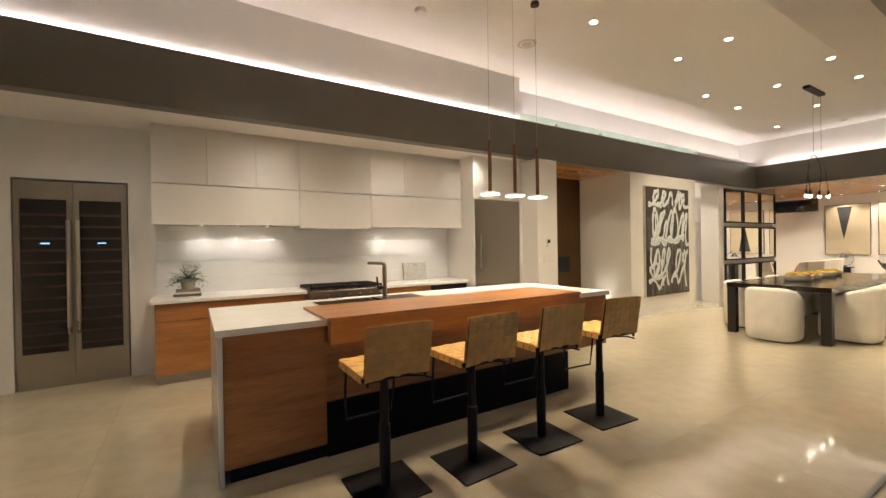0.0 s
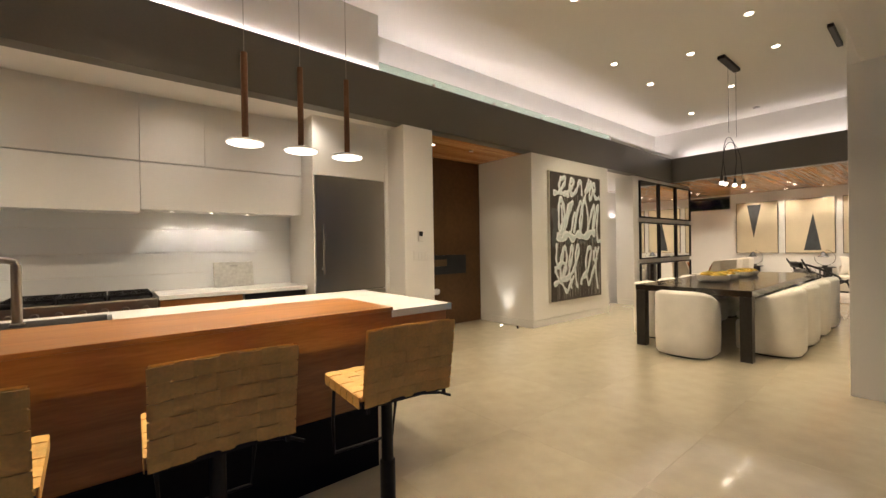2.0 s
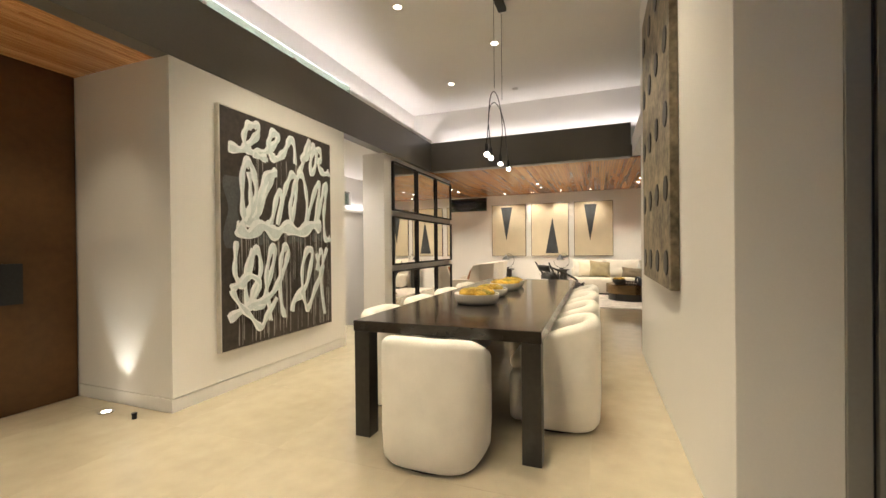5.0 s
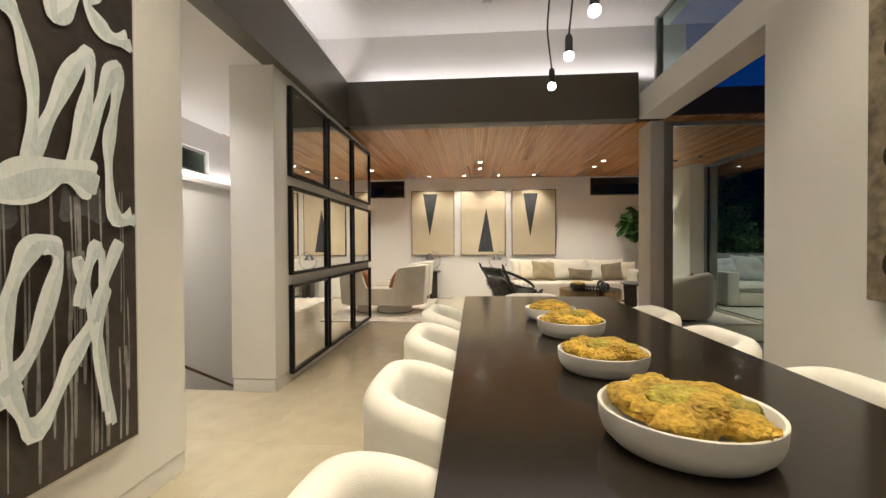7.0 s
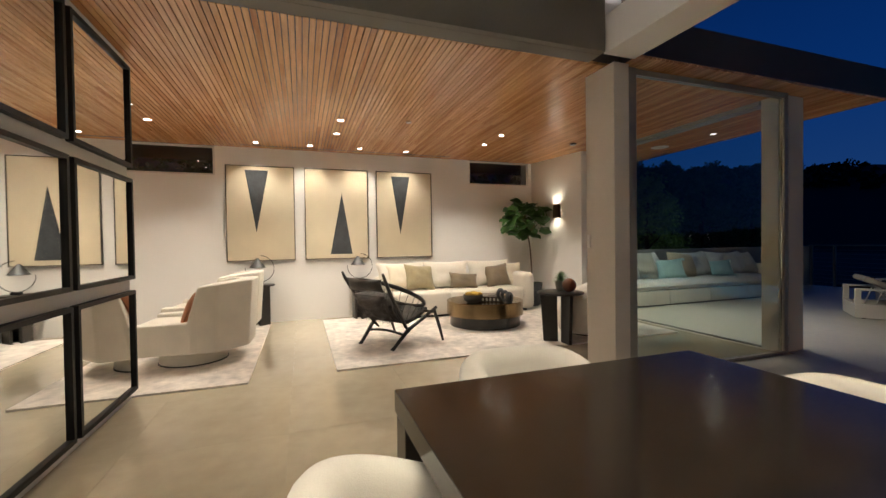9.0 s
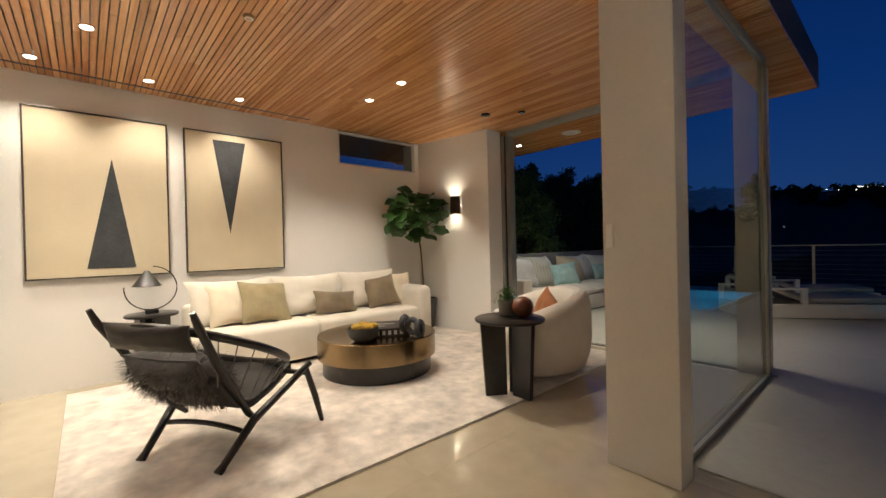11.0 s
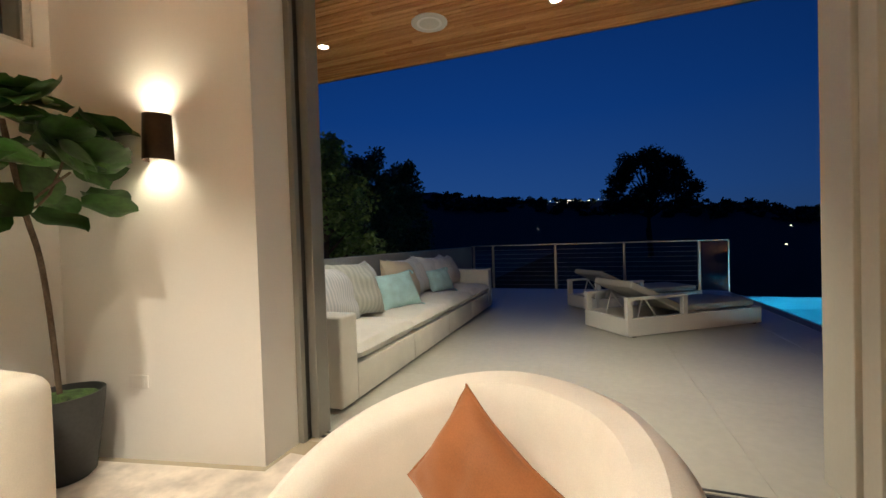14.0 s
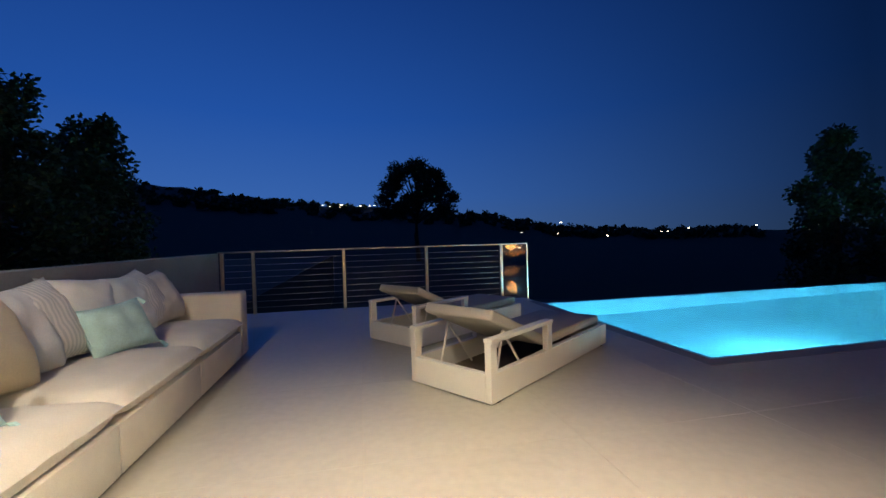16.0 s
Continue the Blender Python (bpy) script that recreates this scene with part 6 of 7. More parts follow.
def fig_mesh(seed):
    r = random.Random(seed)
    bm = bmesh.new()
    g = []
    for i in range(7):
        f = i / 6
        w = 0.10 * (math.sin(math.pi * min(1, 0.1 + 0.88 * f)) ** 0.7) * (0.8 + 0.35 * f)
        z = -0.05 * f * f + 0.012 * math.sin(7 * f + seed)
        g.append([bm.verts.new((s * w, 0.215 * f, z + 0.02 * abs(s) ** 1.5 + r.uniform(-0.003, 0.003))) for s in (-1, -0.5, 0, 0.5, 1)])
    for a, b in zip(g, g[1:]):
        for k in range(4):
            bm.faces.new((a[k], a[k + 1], b[k + 1], b[k]))
    me = bpy.data.meshes.new("leaf")
    bm.to_mesh(me)
    bm.free()
    me.materials.append(FIG)
    me.polygons.foreach_set("use_smooth", [True] * len(me.polygons))
    return me


FIGS = [fig_mesh(s) for s in (1, 2, 3)]
rnd = random.Random(44)
for i in range(74):
    while True:
        c = Vector((rnd.uniform(-1, 1), rnd.uniform(-1, 1), rnd.uniform(-1, 1)))
        if 0.25 < c.length < 1:
            break
    p = Vector((-0.13 + c.x * 0.27, 0.20 + c.y * 0.36, 1.60 + c.z * 0.34))
    if p.x > 0.2:
        p.x = 0.2
    ob = new("leaf", FIGS[i % 3])
    ob.parent = t
    yaw = math.degrees(math.atan2(-c.x, c.y)) + rnd.uniform(-35, 35)
    ob.matrix_basis = pose(p.x, p.y, p.z, rnd.uniform(-45, 35), rnd.uniform(-35, 35), yaw)

# ---- terrace ----
OUTL = mat("outdoor_ivory_canvas", (0.70, 0.67, 0.61), 0.9, vary=0.05, scale=4, fine=180, bump=0.2)
t = thing("outdoor_sofa", (15.0, -5.46, 0), "long ivory outdoor sofa along the low wall", "outdoor sofa")
boxes("base", [(0.05, 0.92, 0.05, 4.53, 0, 0.02)], BLACKM, t)
for i in range(4):
    y0 = 0.223 + i * 1.034
    bm = bmesh.new()
    box(bm, 0.004, 0.95, y0 + 0.003, y0 + 1.031, 0.021, 0.275, 0.012, 2)
    part("frame", bm, OUTL, t, smooth=True)
for a, b in ((0.0, 0.22), (4.362, 4.58)):
    bm = bmesh.new()
    box(bm, -0.004, 0.95, a, b, 0.021, 0.66, 0.022, 3)
    part("armrest", bm, OUTL, t, smooth=True)
for i in range(4):
    y0 = 0.223 + i * 1.034
    n = 20
    top, low = [], []
    bm = bmesh.new()
    for side, rows in ((1, top), (-1, low)):
        for a in range(n + 1):
            row = []
            for b in range(n + 1):
                u, v = 2 * a / n - 1, 2 * b / n - 1
                puff = (max(0, 1 - u ** 8) * max(0, 1 - v ** 8)) ** 0.5
                lift = 0.085 * puff * (0.8 + 0.35 * (1 - u * u) * (1 - v * v)) + 0.012 * puff * noise.noise(Vector((u * 2.5, v * 3 + i * 5, 2)))
                row.append(bm.verts.new((0.38 + u * 0.40, y0 + 0.517 + v * 0.514, 0.362 + (lift + 0.003 if side > 0 else -0.083 * puff - 0.003))))
            rows.append(row)
        for a in range(n):
            for b in range(n):
                q = (rows[a][b], rows[a + 1][b], rows[a + 1][b + 1], rows[a][b + 1])
                bm.faces.new(q if side > 0 else tuple(reversed(q)))
    bmesh.ops.remove_doubles(bm, verts=bm.verts, dist=0.0065)
    part("seat_cushion", bm, OUTL, t, smooth=True)
bm = bmesh.new()
box(bm, 0.79, 0.95, 0.223, 4.359, 0.276, 0.62, 0.03, 3)
part("backrest", bm, OUTL, t, smooth=True)


def striped(name, a, b, scale=22):
    m = bpy.data.materials.new(name)
    m.use_nodes = True
    n, l = m.node_tree.nodes, m.node_tree.links
    tcd, wv, rmp = n.new("ShaderNodeTexCoord"), n.new("ShaderNodeTexWave"), n.new("ShaderNodeValToRGB")
    wv.inputs["Scale"].default_value, wv.inputs["Distortion"].default_value, wv.inputs["Detail"].default_value = scale / 6.0, 1.2, 3
    rmp.color_ramp.elements[0].color, rmp.color_ramp.elements[1].color = (*a, 1), (*b, 1)
    rmp.color_ramp.elements[0].position, rmp.color_ramp.elements[1].position = 0.42, 0.58
    l.new(tcd.outputs["Object"], wv.inputs[0])
    l.new(wv.outputs[0], rmp.inputs[0])
    l.new(rmp.outputs[0], n["Principled BSDF"].inputs["Base Color"])
    n["Principled BSDF"].inputs["Roughness"].default_value = 0.9
    return m


AQUA = mat("aqua_cotton", (0.44, 0.66, 0.67), 0.9, vary=0.10, scale=9, fine=150, bump=0.15)
GOLDP = mat("sand_gold_cotton", (0.65, 0.56, 0.40), 0.9, vary=0.06, fine=150, bump=0.15)
GREYP = mat("off_white_cotton", (0.74, 0.75, 0.73), 0.9, vary=0.06, fine=150, bump=0.15)
STR1 = striped("white_grey_stripe", (0.76, 0.75, 0.72), (0.60, 0.61, 0.60), 60)
STR2 = striped("sage_tone_stripe", (0.60, 0.60, 0.52), (0.50, 0.51, 0.44), 30)
PILL = [
    (-1.26, 0.54, GREYP, "off-white outdoor pillow beside the sofa arm", 0.06, -6),
    (-1.60, 0.58, STR1, "white and grey striped outdoor pillow", -0.04, 12),
    (-2.00, 0.60, STR2, "pale sage ruffled outdoor pillow", -0.06, 22),
    (-2.38, 0.56, GREYP, "off-white outdoor pillow on the sofa", 0.06, 6),
    (-2.56, 0.50, AQUA, "aqua outdoor pillow with tasselled corners", -0.22, 26),
    (-3.12, 0.56, GOLDP, "sand beige outdoor pillow between white ones", -0.02, 14),
    (-3.42, 0.56, GREYP, "off-white outdoor pillow on the sofa", 0.03, 6),
    (-3.66, 0.56, STR1, "white and grey striped outdoor pillow", 0.05, 18),
    (-3.98, 0.42, AQUA, "aqua outdoor pillow with tasselled corners", -0.18, 24),
    (-4.16, 0.56, GREYP, "off-white outdoor pillow on the sofa", 0.05, 8),
    (-4.46, 0.54, GREYP, "off-white outdoor pillow on the sofa", 0.02, 16),
    (-4.74, 0.54, STR1, "white and grey striped outdoor pillow", 0.02, 5),
    (-4.98, 0.52, OUTL, "ivory outdoor pillow beside the sofa arm", 0.0, 14),
]
for i, (y, s, m, lab, off, turn) in enumerate(PILL):
    h = s * (0.97 if s > 0.51 else 0.84)
    p = pillow((15.53 + off, y, 0.445), s * 1.06, h, 0.30 if s > 0.51 else 0.18, m, lab, rz=-90 - (0.5 * turn if m is not AQUA else turn), lean=-27, roll=(-4, 6, 2, -7)[i % 4], group="outdoor pillows", seed=20 + i)
    if m is AQUA:
        for cx, cz in ((-1, 0), (1, 0), (-1, 1), (1, 1)):
            bm = bmesh.new()
            tube(bm, [(cx * s * 0.53, 0, h * cz), (cx * s * 0.56, 0, h * cz - 0.01), (cx * (s * 0.56 + 0.012), -0.01, h * cz - 0.055)], [0.004, 0.012, 0.015], 7)
            part("tassel", bm, AQUA, p)
structure("wall_terrace", [(16.06, 16.26, -8.05, -0.72, -0.05, 1.0)], mat("grey_render", (0.36, 0.35, 0.33), 0.85, vary=0.06, scale=2, fine=40, bump=0.08), "low grey rendered garden wall", "wall", bevel=0.006)

# loungers: local x runs from the head to the feet
WHITEF = mat("white_powder_coat", (0.70, 0.69, 0.66), 0.45, vary=0.02, bump=0.01)
GREYM = mat("grey_sling_mattress", (0.40, 0.385, 0.36), 0.9, vary=0.06, fine=120, bump=0.15)
lo = thing("sun_lounger", (13.0, -3.50, 0), "white framed sun lounger with a grey mattress", "sun lounger", "sun loungers", rz=-144)
L, W = 2.03, 0.78
boxes("side_rail", [(0, L, 0, 0.05, 0.012, 0.21)], WHITEF, lo, bevel=0.004)
boxes("side_rail", [(0, L, W - 0.05, W, 0.012, 0.21)], WHITEF, lo, bevel=0.004)
boxes("end_rail", [(0, 0.05, 0.05, W - 0.05, 0.012, 0.21)], WHITEF, lo, bevel=0.004)
boxes("end_rail", [(L - 0.05, L, 0.05, W - 0.05, 0.012, 0.21)], WHITEF, lo, bevel=0.004)
boxes("base_panel", [(0.05, L - 0.05, 0.05, W - 0.05, 0.02, 0.04)], mat("dark_wood_slats", (0.10, 0.075, 0.055), 0.7, vary=0.2), lo)
for x in (0.08, L - 0.12):
    for y in (0.01, W - 0.04):
        boxes("foot", [(x, x + 0.04, y, y + 0.03, 0, 0.012)], BLACKM, lo)
for y0 in (0.0, W - 0.05):
    arm = boxes("armrest", [(0.0, 0.86, y0 - 0.01, y0 + 0.06, 0.42, 0.45)], WHITEF, lo, bevel=0.004)
    for x in (0.0, 0.79):
        boxes("post", [(x, x + 0.07, y0, y0 + 0.05, 0.21, 0.4195)], WHITEF, arm)
bm = bmesh.new()
box(bm, 0.85, L - 0.04, 0.06, W - 0.06, 0.215, 0.30, 0.025, 3)
part("mattress", bm, GREYM, lo, smooth=True)
bm = bmesh.new()
box(bm, -0.84, 0.0, 0.06, W - 0.06, 0.0, 0.085, 0.025, 3)
turned(bm, pose(0.86, 0, 0.215, 0, 24))
part("backrest", bm, GREYM, lo, smooth=True)
for y in (0.12, W - 0.12):
    bm = bmesh.new()
    tube(bm, [(0.32, y, 0.44), (0.20, y, 0.05)], 0.01)
    tube(bm, [(0.32, y, 0.44), (0.62, y, 0.05)], 0.01)
    part("strut", bm, WHITEF, lo, smooth=True)
copy_thing(lo, pose(13.29, -5.06, 0, 0, 0, -144))

# railing
RAILS = mat("satin_steel_rail", (0.50, 0.47, 0.42), 0.32, metal=1.0, vary=0.04, bump=0.01)
t = thing("cable_railing", (0, -8.01, 0), "stainless steel cable railing at the terrace edge", "railing")
for x in (15.53, 14.1, 12.68, 11.29, 16.0):
    boxes("post", [(x - 0.025, x + 0.025, -0.02, 0.02, -0.012, 1.0)], RAILS, t, bevel=0.003)
boxes("top_rail", [(10.78, 16.06, -0.025, 0.025, 1.0, 1.025)], RAILS, t, bevel=0.004)
for i in range(9):
    bm = bmesh.new()
    tube(bm, [(11.3, 0, 0.10 + i * 0.1), (16.05, 0, 0.10 + i * 0.1)], 0.003, 5)
    part("cable", bm, RAILS, t)
g = boxes("glass_panel", [(10.80, 11.26, -0.006, 0.006, 0.02, 0.995)], GLASS, t, "clear glass end panel")
boxes("end_post", [(10.775, 10.795, -0.012, 0.012, -0.012, 1.0)], RAILS, t)

# pool
POOLT = mat("pale_blue_pool_plaster", (0.42, 0.78, 0.86), 0.6, vary=0.05, scale=2, fine=40, bump=0.02)
structure("pool_basin", [(-8.2, 10.78, -7.7, -3.97, -1.5, -1.35), (10.72, 10.80, -7.5, -3.97, -1.35, -0.02), (-8.2, 10.72, -4.05, -3.97, -1.35, -0.02), (-8.2, 10.80, -7.62, -7.5, -1.35, -0.055), (-8.3, -8.2, -7.7, -3.97, -1.35, -0.02)], POOLT, "pale blue plastered pool basin", "pool")
bm = bmesh.new()
v = [bm.verts.new(p) for p in ((-8.2, -7.6, -0.05), (10.72, -7.6, -0.05), (10.72, -4.05, -0.05), (-8.2, -4.05, -0.05))]
bm.faces.new(v)
water = bpy.data.materials.new("pool_water")
water.use_nodes = True
n, l = water.node_tree.nodes, water.node_tree.links
b = n["Principled BSDF"]
b.inputs["Base Color"].default_value = (0.55, 0.86, 0.95, 1)
b.inputs["Roughness"].default_value, b.inputs["IOR"].default_value, b.inputs["Transmission Weight"].default_value = 0.03, 1.33, 1.0
nz, bp = n.new("ShaderNodeTexNoise"), n.new("ShaderNodeBump")
nz.inputs["Scale"].default_value = 2.5
bp.inputs["Strength"].default_value, bp.inputs["Distance"].default_value = 0.12, 0.05
tcd = n.new("ShaderNodeTexCoord")
l.new(tcd.outputs["Object"], nz.inputs[0])
l.new(nz.outputs[0], bp.inputs["Height"])
l.new(bp.outputs[0], b.inputs["Normal"])
w = tagged(part("water", bm, water), "still bright turquoise pool water", "water", kind="structure")
w.visible_shadow = False
for x in (8.8, 4.5, 0.5):
    d = bpy.data.lights.new("pool_light", "AREA")
    d.shape, d.size, d.energy, d.color = "DISK", 0.5, 40, (0.16, 0.72, 1.0)
    new("pool_light", d).matrix_world = look((x, -4.15, -0.75), (x + 0.3, -7.4, -0.9))
structure("pool_coping", [(10.80, 10.95, -7.62, -3.82, -0.02, -0.002), (-8.2, 10.80, -3.97, -3.82, -0.02, -0.002)], mat("grey_coping_stone", (0.30, 0.29, 0.27), 0.6, vary=0.08), "grey stone pool coping", "coping")

# outdoor fireplace behind the pier
t = thing("fire_bowl", (7.55, 0.78, 0), "low grey outdoor fire table with burning logs", "fire table")
boxes("body", [(-0.75, 1.2, -0.36, 0.36, -0.012, 0.33)], mat("dark_grey_cast_stone", (0.10, 0.095, 0.09), 0.8, vary=0.1), t, bevel=0.01)
boxes("tray", [(-0.65, 1.1, -0.26, 0.26, 0.331, 0.345)], BLACKM, t)
for i in range(5):
    bm = bmesh.new()
    x = -0.5 + i * 0.34
    tube(bm, [(x - 0.18, -0.12 + 0.05 * (i % 3), 0.385), (x + 0.2, 0.1 - 0.06 * (i % 2), 0.40 + 0.03 * (i % 2))], 0.04, 10)
    part("log", bm, mat("charred_log", (0.09, 0.05, 0.03), 0.9, vary=0.4, scale=10, bump=0.5), t, smooth=True)
FLAME = bpy.data.materials.new("flame_glow")
FLAME.use_nodes = True
n, l = FLAME.node_tree.nodes, FLAME.node_tree.links
b = n["Principled BSDF"]
nz, rmp, tcd = n.new("ShaderNodeTexNoise"), n.new("ShaderNodeValToRGB"), n.new("ShaderNodeTexCoord")
nz.inputs["Scale"].default_value = 9
rmp.color_ramp.elements[0].color, rmp.color_ramp.elements[1].color = (1.0, 0.20, 0.02, 1), (1.0, 0.55, 0.14, 1)
rmp.color_ramp.elements[0].position, rmp.color_ramp.elements[1].position = 0.35, 0.6
l.new(tcd.outputs["Object"], nz.inputs[0])
l.new(nz.outputs[0], rmp.inputs[0])
l.new(rmp.outputs[0], b.inputs["Emission Color"])
b.inputs["Base Color"].default_value = (0.1, 0.03, 0.0, 1)
b.inputs["Emission Strength"].default_value = 1.7
rnd = random.Random(3)
for i in range(18):
    bm = bmesh.new()
    x, y, h = rnd.uniform(-0.55, 1.0), rnd.uniform(-0.15, 0.15), rnd.uniform(0.08, 0.24)
    tube(bm, [(x + 0.03 * math.sin(3 * k + i), y + 0.03 * math.cos(2.3 * k + i), 0.385 + h * k / 6) for k in range(7)], [0.03, 0.05, 0.052, 0.04, 0.028, 0.016, 0.003], 8)
    part("flame", bm, FLAME, t, "orange flame tongue", smooth=True)
d = bpy.data.lights.new("fire_light", "POINT")
d.energy, d.color, d.shadow_soft_size = 22, (1, 0.45, 0.14), 0.25
new("fire_light", d).matrix_world = pose(7.7, 0.78, 0.85)

# ---- garden and distance ----
LEAFD = mat("hedge_leaf_green", (0.045, 0.075, 0.03), 0.6, vary=0.45, scale=3, fine=30, bump=0)
# the terrace lamps' light on the near shrubs is put into this lighter green
LEAFLIT = mat("lamplit_leaf_green", (0.13, 0.20, 0.05), 0.6, vary=0.4, scale=3, fine=30, bump=0)
BARK = mat("tree_bark", (0.07, 0.05, 0.035), 0.9, vary=0.3, scale=8, bump=0.4)


def tree(name, place, height, spread, leaves, leafsize, material, label, seed, bare=0.12, taper=0.5, group="garden trees", clump=1.0):
    """A trunk with limbs and a crown of many small leaves in uneven clumps."""
    r = random.Random(seed)
    s = thing(name, place, label, "tree", group)
    bm = bmesh.new()
    tube(bm, [(0, 0, 0), (0.02 * height * r.uniform(-1, 1), 0.02 * height * r.uniform(-1, 1), height * 0.45), (0, 0, height * 0.85)], [0.028 * height, 0.02 * height, 0.006 * height], 9)
    clumps = []
    for i in range(26):
        f = bare + (1 - bare) * (i + r.random()) / 26
        rad = spread * (1 - f) ** taper * (0.35 + 0.65 * min(1, (f - bare) * 5 + 0.35)) * r.uniform(0.55, 1.05)
        a = i * 2.4 + r.uniform(-0.4, 0.4)
        c = Vector((rad * 0.7 * math.cos(a), rad * 0.7 * math.sin(a), height * f * 0.97))
        clumps.append((c, clump * spread * r.uniform(0.26, 0.44) * (1.15 - 0.6 * f)))
        if i % 3 == 0:
            tube(bm, [(0, 0, max(0.05, c.z - 0.25 * spread)), c * 0.6 + Vector((0, 0, c.z * 0.38)), c], [0.009 * height, 0.006 * height, 0.003 * height], 6)
    part("trunk", bm, BARK, s, smooth=True)
    verts, faces = [], []
    for k in range(leaves):
        c, cr = clumps[k % len(clumps)]
        d = Vector((r.gauss(0, 1), r.gauss(0, 1), r.gauss(0, 1))).normalized()
        p = c + d * cr * r.uniform(0.35, 1.0)
        p.z = max(0.08, p.z)
        u = Vector((r.gauss(0, 1), r.gauss(0, 1), r.gauss(0, 0.6))).normalized() * leafsize * r.uniform(0.6, 1.3)
        w = u.cross(Vector((r.gauss(0, 1), r.gauss(0, 1), r.gauss(0, 1)))).normalized() * leafsize * 0.32
        i = len(verts)
        verts.extend([p, p + u * 0.5 + w, p + u, p + u * 0.5 - w])
        faces.append((i, i + 1, i + 2, i + 3))
    me = bpy.data.meshes.new("crown")
    me.from_pydata([tuple(v) for v in verts], [], faces)
    me.materials.append(material)
    ob = new("crown", me)
    ob.parent = s
    return s


structure("garden_bed", [(16.26, 40, -40, 30, -4, -0.1)], mat("dark_soil", (0.05, 0.045, 0.035)), "dark garden bed behind the low wall", "garden bed")
h1 = tree("hedge_tree", (18.4, -9.4, -0.1), 3.6, 1.15, 8500, 0.10, LEAFD, "tall dark evergreen hedge tree", 1, bare=0.03, taper=0.35)
h2 = tree("hedge_tree", (18.6, -7.6, -0.1), 3.6, 1.2, 8500, 0.10, LEAFD, "tall dark evergreen hedge tree", 2, bare=0.03, taper=0.35)
for i, (x, y, s) in enumerate(((18.7, -6.0, 0), (18.5, -4.4, 1), (18.9, 0.6, 0), (18.7, 2.4, 1), (18.9, 4.2, 0), (18.6, 6.0, 1), (18.8, 7.8, 0), (19.6, -8.6, 1), (19.8, -6.8, 0), (19.7, -5.0, 1), (19.6, -10.8, 0), (20.0, -3.2, 1))):
    copy_thing((h1, h2)[s], pose(x, y, -0.1, 0, 0, 57 * i))
tree("garden_shrub", (17.3, -4.0, -0.1), 2.9, 1.2, 7000, 0.09, LEAFLIT, "leafy green shrub behind the low wall, lamplight in its colour", 5, bare=0.05, taper=0.45)
tree("garden_shrub", (17.4, -2.3, -0.1), 3.0, 1.1, 6000, 0.09, LEAFLIT, "leafy green shrub behind the low wall, lamplight in its colour", 6, bare=0.05, taper=0.45)


def pine_tree(place, height, label, seed):
    """A leaning trunk that forks into bare limbs, each with flat plates of needles at its end."""
    r = random.Random(seed)
    s = thing("pine_tree", place, label, "tree", "far trees")
    bm = bmesh.new()
    tube(bm, [(0, 0, 0), (0.3, 0.2, height * 0.3), (0.1, 0, height * 0.55), (0, 0, height * 0.86)], [0.42, 0.34, 0.26, 0.1], 9)
    plates = []
    for i in range(28):
        f = 0.50 + 0.50 * (i + 0.5) / 28
        a = i * 2.4 + r.uniform(-0.5, 0.5)
        reach = height * 0.52 * math.sqrt(max(0.03, 1 - ((f - 0.62) / 0.40) ** 2)) * r.uniform(0.55, 1.0)
        c = Vector((reach * math.cos(a), reach * math.sin(a), height * f))
        tube(bm, [(0, 0, height * (0.40 + 0.42 * (f - 0.5))), c * 0.5 + Vector((0, 0, height * f * 0.46)), c], [0.13, 0.09, 0.04], 6)
        plates.append((c, r.uniform(0.085, 0.13) * height))
    part("trunk", bm, BARK, s, smooth=True)
    verts, faces = [], []
    for k in range(13000):
        c, cr = plates[k % len(plates)]
        d = Vector((r.gauss(0, 1), r.gauss(0, 1), r.gauss(0, 1))).normalized() * cr * r.uniform(0.2, 1.0)
        p = c + Vector((d.x, d.y, d.z * 0.8 + 0.1 * cr))
        u = (d * 0.3 + Vector((r.gauss(0, 1), r.gauss(0, 1), r.gauss(0.4, 0.7)))).normalized() * r.uniform(0.3, 0.6)
        w = u.cross(Vector((r.gauss(0, 1), r.gauss(0, 1), r.gauss(0, 1)))).normalized() * 0.13
        i = len(verts)
        verts.extend([tuple(p - w), tuple(p + w), tuple(p + u)])
        faces.append((i, i + 1, i + 2))
    me = bpy.data.meshes.new("crown")
    me.from_pydata(verts, [], faces)
    me.materials.append(LEAFD)
    new("crown", me).parent = s


pine_tree((5.3, -60.3, -2), 13.6, "broad dark pine tree standing on the hillside", 9)
tree("garden_tree", (-7.6, -15.6, -4), 9.8, 2.9, 15000, 0.22, LEAFD, "tall dark tree beyond the pool", 12, bare=0.05, taper=0.4, group="far trees")
copy_thing(h1, pose(-8.8, -17.2, -4, 0, 0, 40))

# hills: one sheet of rings from the foot of the terrace out to the far ridge
RIDGE = [(-200, 0.0), (-150, 0.0), (-131, 0.004), (-118, 0.018), (-107, 0.058), (-95, 0.074), (-83, 0.092), (-72, 0.112), (-63, 0.130), (-50, 0.15), (-30, 0.19), (0, 0.2), (40, 0.2), (80, 0.1), (120, 0.05), (160, 0.0)]


def ridge(deg):
    for (a, b), (c, d) in zip(RIDGE, RIDGE[1:]):
        if a <= deg <= c:
            f = (deg - a) / (c - a)
            return b + (d - b) * f
    return 0.0


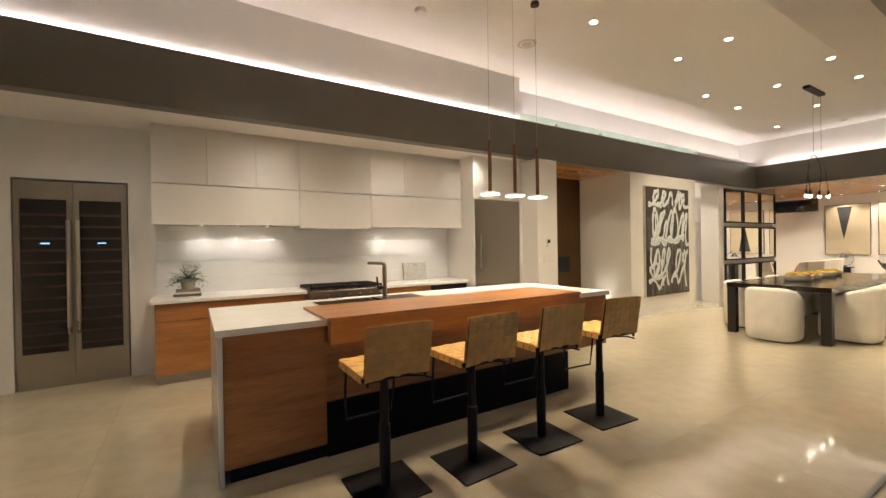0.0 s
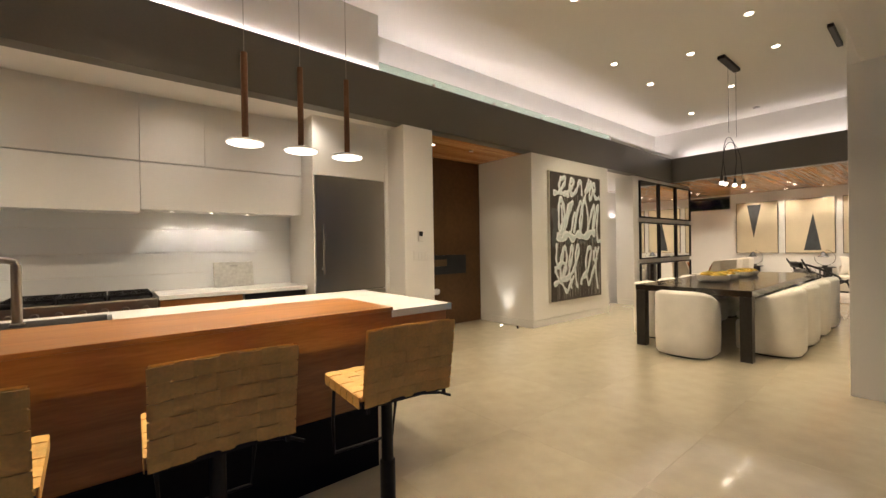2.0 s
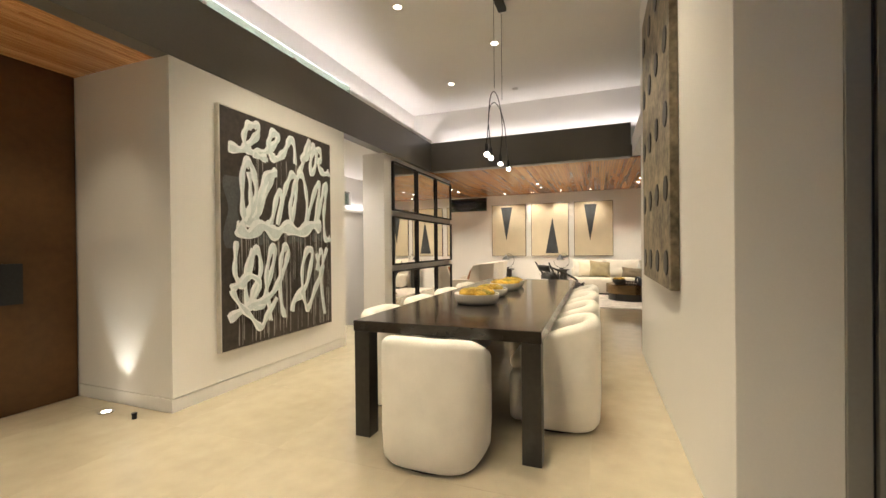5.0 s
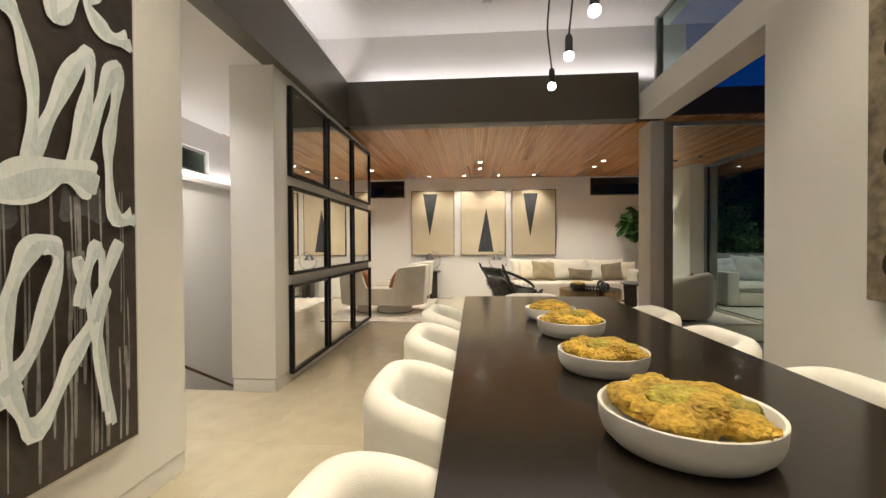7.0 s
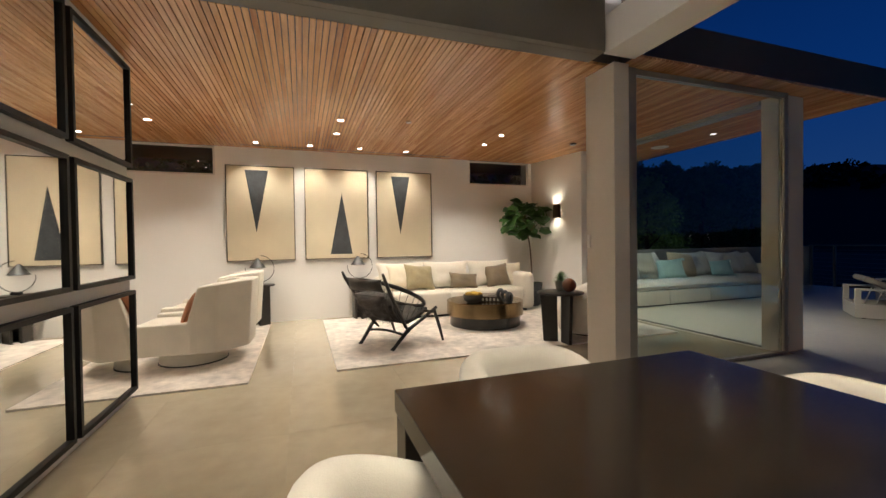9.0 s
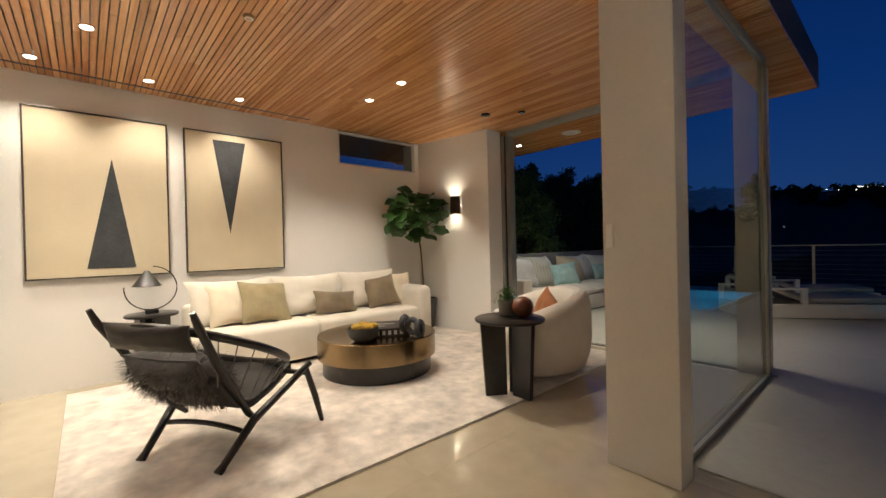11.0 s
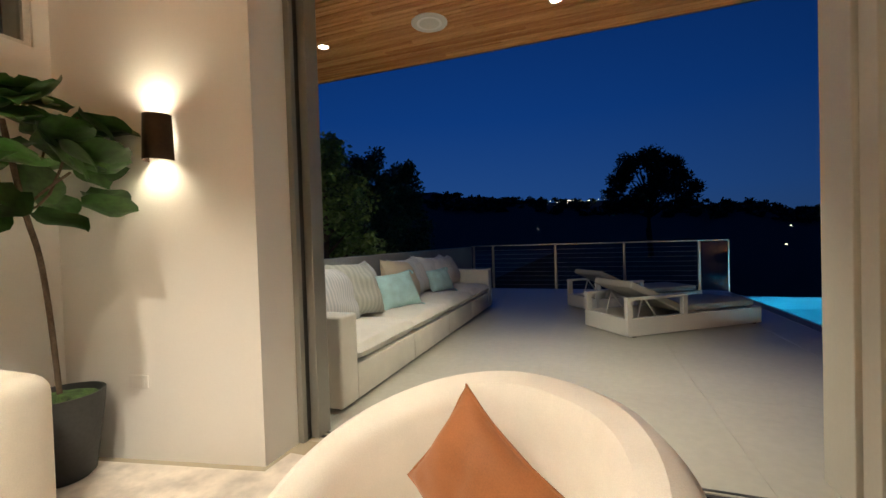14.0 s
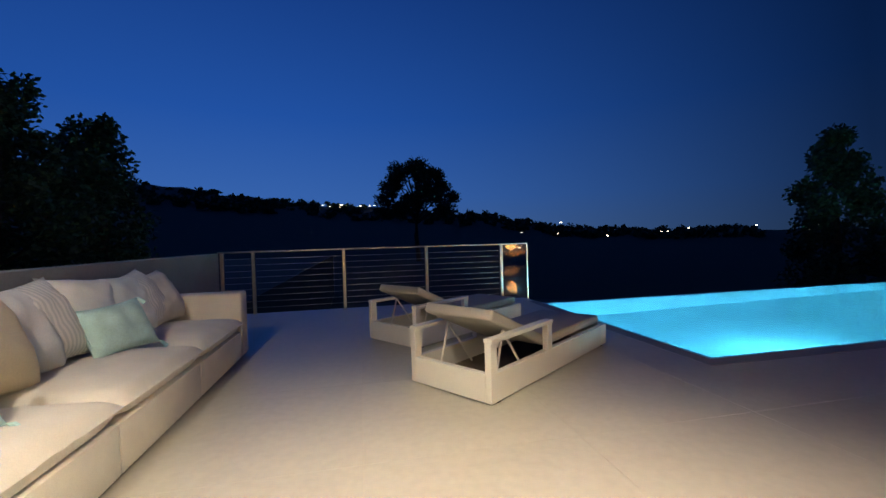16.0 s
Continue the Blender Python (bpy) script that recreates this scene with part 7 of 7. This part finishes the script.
bm = bmesh.new()
cols = []
for i in range(361):
    deg = -200 + i
    a = radians(deg)
    col = []
    for rr in (32, 45, 70, 110, 160, 230, 320):
        f = (rr - 32) / 198
        z = -4.0 + (1.1 + ridge(deg) * 232 + 4.0) * min(1, f) ** 1.25 if rr <= 230 else 1.1 + ridge(deg) * 150
        z += (1.6 * noise.noise(Vector((deg * 0.35, rr * 0.02, 1))) + 0.9 * noise.noise(Vector((deg * 1.3, rr * 0.05, 4)))) * min(1, f * 1.5)
        col.append(bm.verts.new((13.5 + rr * math.cos(a), -3 + rr * math.sin(a), z)))
    cols.append(col)
for a, b in zip(cols, cols[1:]):
    for k in range(6):
        bm.faces.new((a[k], b[k], b[k + 1], a[k + 1]))
tagged(part("hillside", bm, mat("dark_chaparral", (0.013, 0.016, 0.010), 0.95, vary=0.4, scale=0.2, fine=2.0, bump=0.4), smooth=True), "dark wooded hillside under the dusk sky", "hill", kind="structure")
# scattered woods along the ridge
verts, faces = [], []
rnd = random.Random(77)
for i in range(900):
    deg = rnd.uniform(-140, 20)
    rr = rnd.uniform(150, 232)
    f = (rr - 32) / 198
    z = -4.0 + (1.1 + ridge(deg) * 232 + 4.0) * min(1, f) ** 1.25
    c = Vector((13.5 + rr * math.cos(radians(deg)), -3 + rr * math.sin(radians(deg)), z))
    s = rnd.uniform(1.2, 3.4)
    for k in range(34):
        d = Vector((rnd.gauss(0, 1), rnd.gauss(0, 1), abs(rnd.gauss(0, 1.1)))).normalized()
        p = c + d * s * rnd.uniform(0.4, 1)
        u = Vector((rnd.gauss(0, 1), rnd.gauss(0, 1), rnd.gauss(0, 1))).normalized() * 0.9
        w = Vector((rnd.gauss(0, 1), rnd.gauss(0, 1), rnd.gauss(0, 1))).normalized() * 0.8
        i0 = len(verts)
        verts.extend([tuple(p - u), tuple(p + w), tuple(p + u), tuple(p - w)])
        faces.append((i0, i0 + 1, i0 + 2, i0 + 3))
me = bpy.data.meshes.new("far_woods")
me.from_pydata(verts, [], faces)
me.materials.append(LEAFD)
tagged(new("far_woods", me), "dark far woods along the ridge", "woods", kind="stuff")
# small lamps of far houses
bm = bmesh.new()
rnd = random.Random(15)
for i in range(44):
    if i < 22:
        deg, lift, rr = -88 + rnd.gauss(0, 2.2), rnd.uniform(0.084, 0.090), 212
    elif i < 34:
        deg, lift, rr = rnd.uniform(-135, -70), rnd.uniform(-0.03, 0.035), 120
    else:
        deg, lift, rr = rnd.uniform(-150, -118), rnd.uniform(-0.004, 0.012), 228
    if 22 <= i < 34 and i % 3:
        continue
    a = radians(deg)
    s = rnd.uniform(0.10, 0.26) * rr / 215
    x, y, z = 13.5 + rr * math.cos(a), -3 + rr * math.sin(a), 1.1 + lift * rr
    if i >= 22:
        x, y, z = 13.5 + 40 * math.cos(a), -3 + 40 * math.sin(a), 1.1 + lift * 40
        s = rnd.uniform(0.02, 0.05)
    box(bm, x - s * rnd.uniform(1, 3), x + s, y - s, y + s, z - s * 0.6, z + s * 0.6)
tagged(part("house_lights", bm, glow("far_house_glow", (1.0, 0.86, 0.68), 3)), "scattered small lights of far houses", "lights", kind="stuff")

# ---- floor slabs ----


def slab_mesh(w, d, h, bevel, material):
    bm = bmesh.new()
    box(bm, 0, w, 0, d, 0, h, bevel, 1)
    me = bpy.data.meshes.new("slab")
    bm.to_mesh(me)
    bm.free()
    me.materials.append(material)
    return me


def lay(owner, name, rects, size, x_start, y_start, top, thick, gap, material, bevel):
    """Square slabs on a regular grid, cut at the edges of the given rectangles."""
    cache = {}
    for x0, x1, y0, y1 in rects:
        i = math.floor((x0 - x_start) / size)
        while x_start + i * size < x1:
            a, b = max(x0, x_start + i * size + gap / 2), min(x1, x_start + (i + 1) * size - gap / 2)
            j = math.floor((y0 - y_start) / size)
            while y_start + j * size < y1:
                c, d = max(y0, y_start + j * size + gap / 2), min(y1, y_start + (j + 1) * size - gap / 2)
                if b - a > 0.02 and d - c > 0.02:
                    key = (round(b - a, 4), round(d - c, 4))
                    if key not in cache:
                        cache[key] = slab_mesh(b - a, d - c, thick, bevel, material)
                    ob = new(name, cache[key])
                    ob.parent = owner
                    ob.location = (a, c, top - thick)
                j += 1
            i += 1


lay(bpy.data.objects["floor"], "floor_slab", [(-2.4, 10.2, 1.62, 7.2), (10.2, 16.22, 1.62, 5.9), (13.2, 16.22, 5.9, 8.45), (12.2, 16.22, -0.5, 1.62)], 0.915, 0.2, 1.62, 0.0, 0.006, 0.0009, FLOOR, 0.0002)
lay(bpy.data.objects["terrace"], "paver", [(10.96, 16.06, -8.05, -3.8), (4.6, 16.06, -3.8, -0.6), (-0.5, 12.1, -0.6, 1.47)], 1.2, 13.85, -0.6, 0.0, 0.012, 0.0014, PAVER, 0.0004)
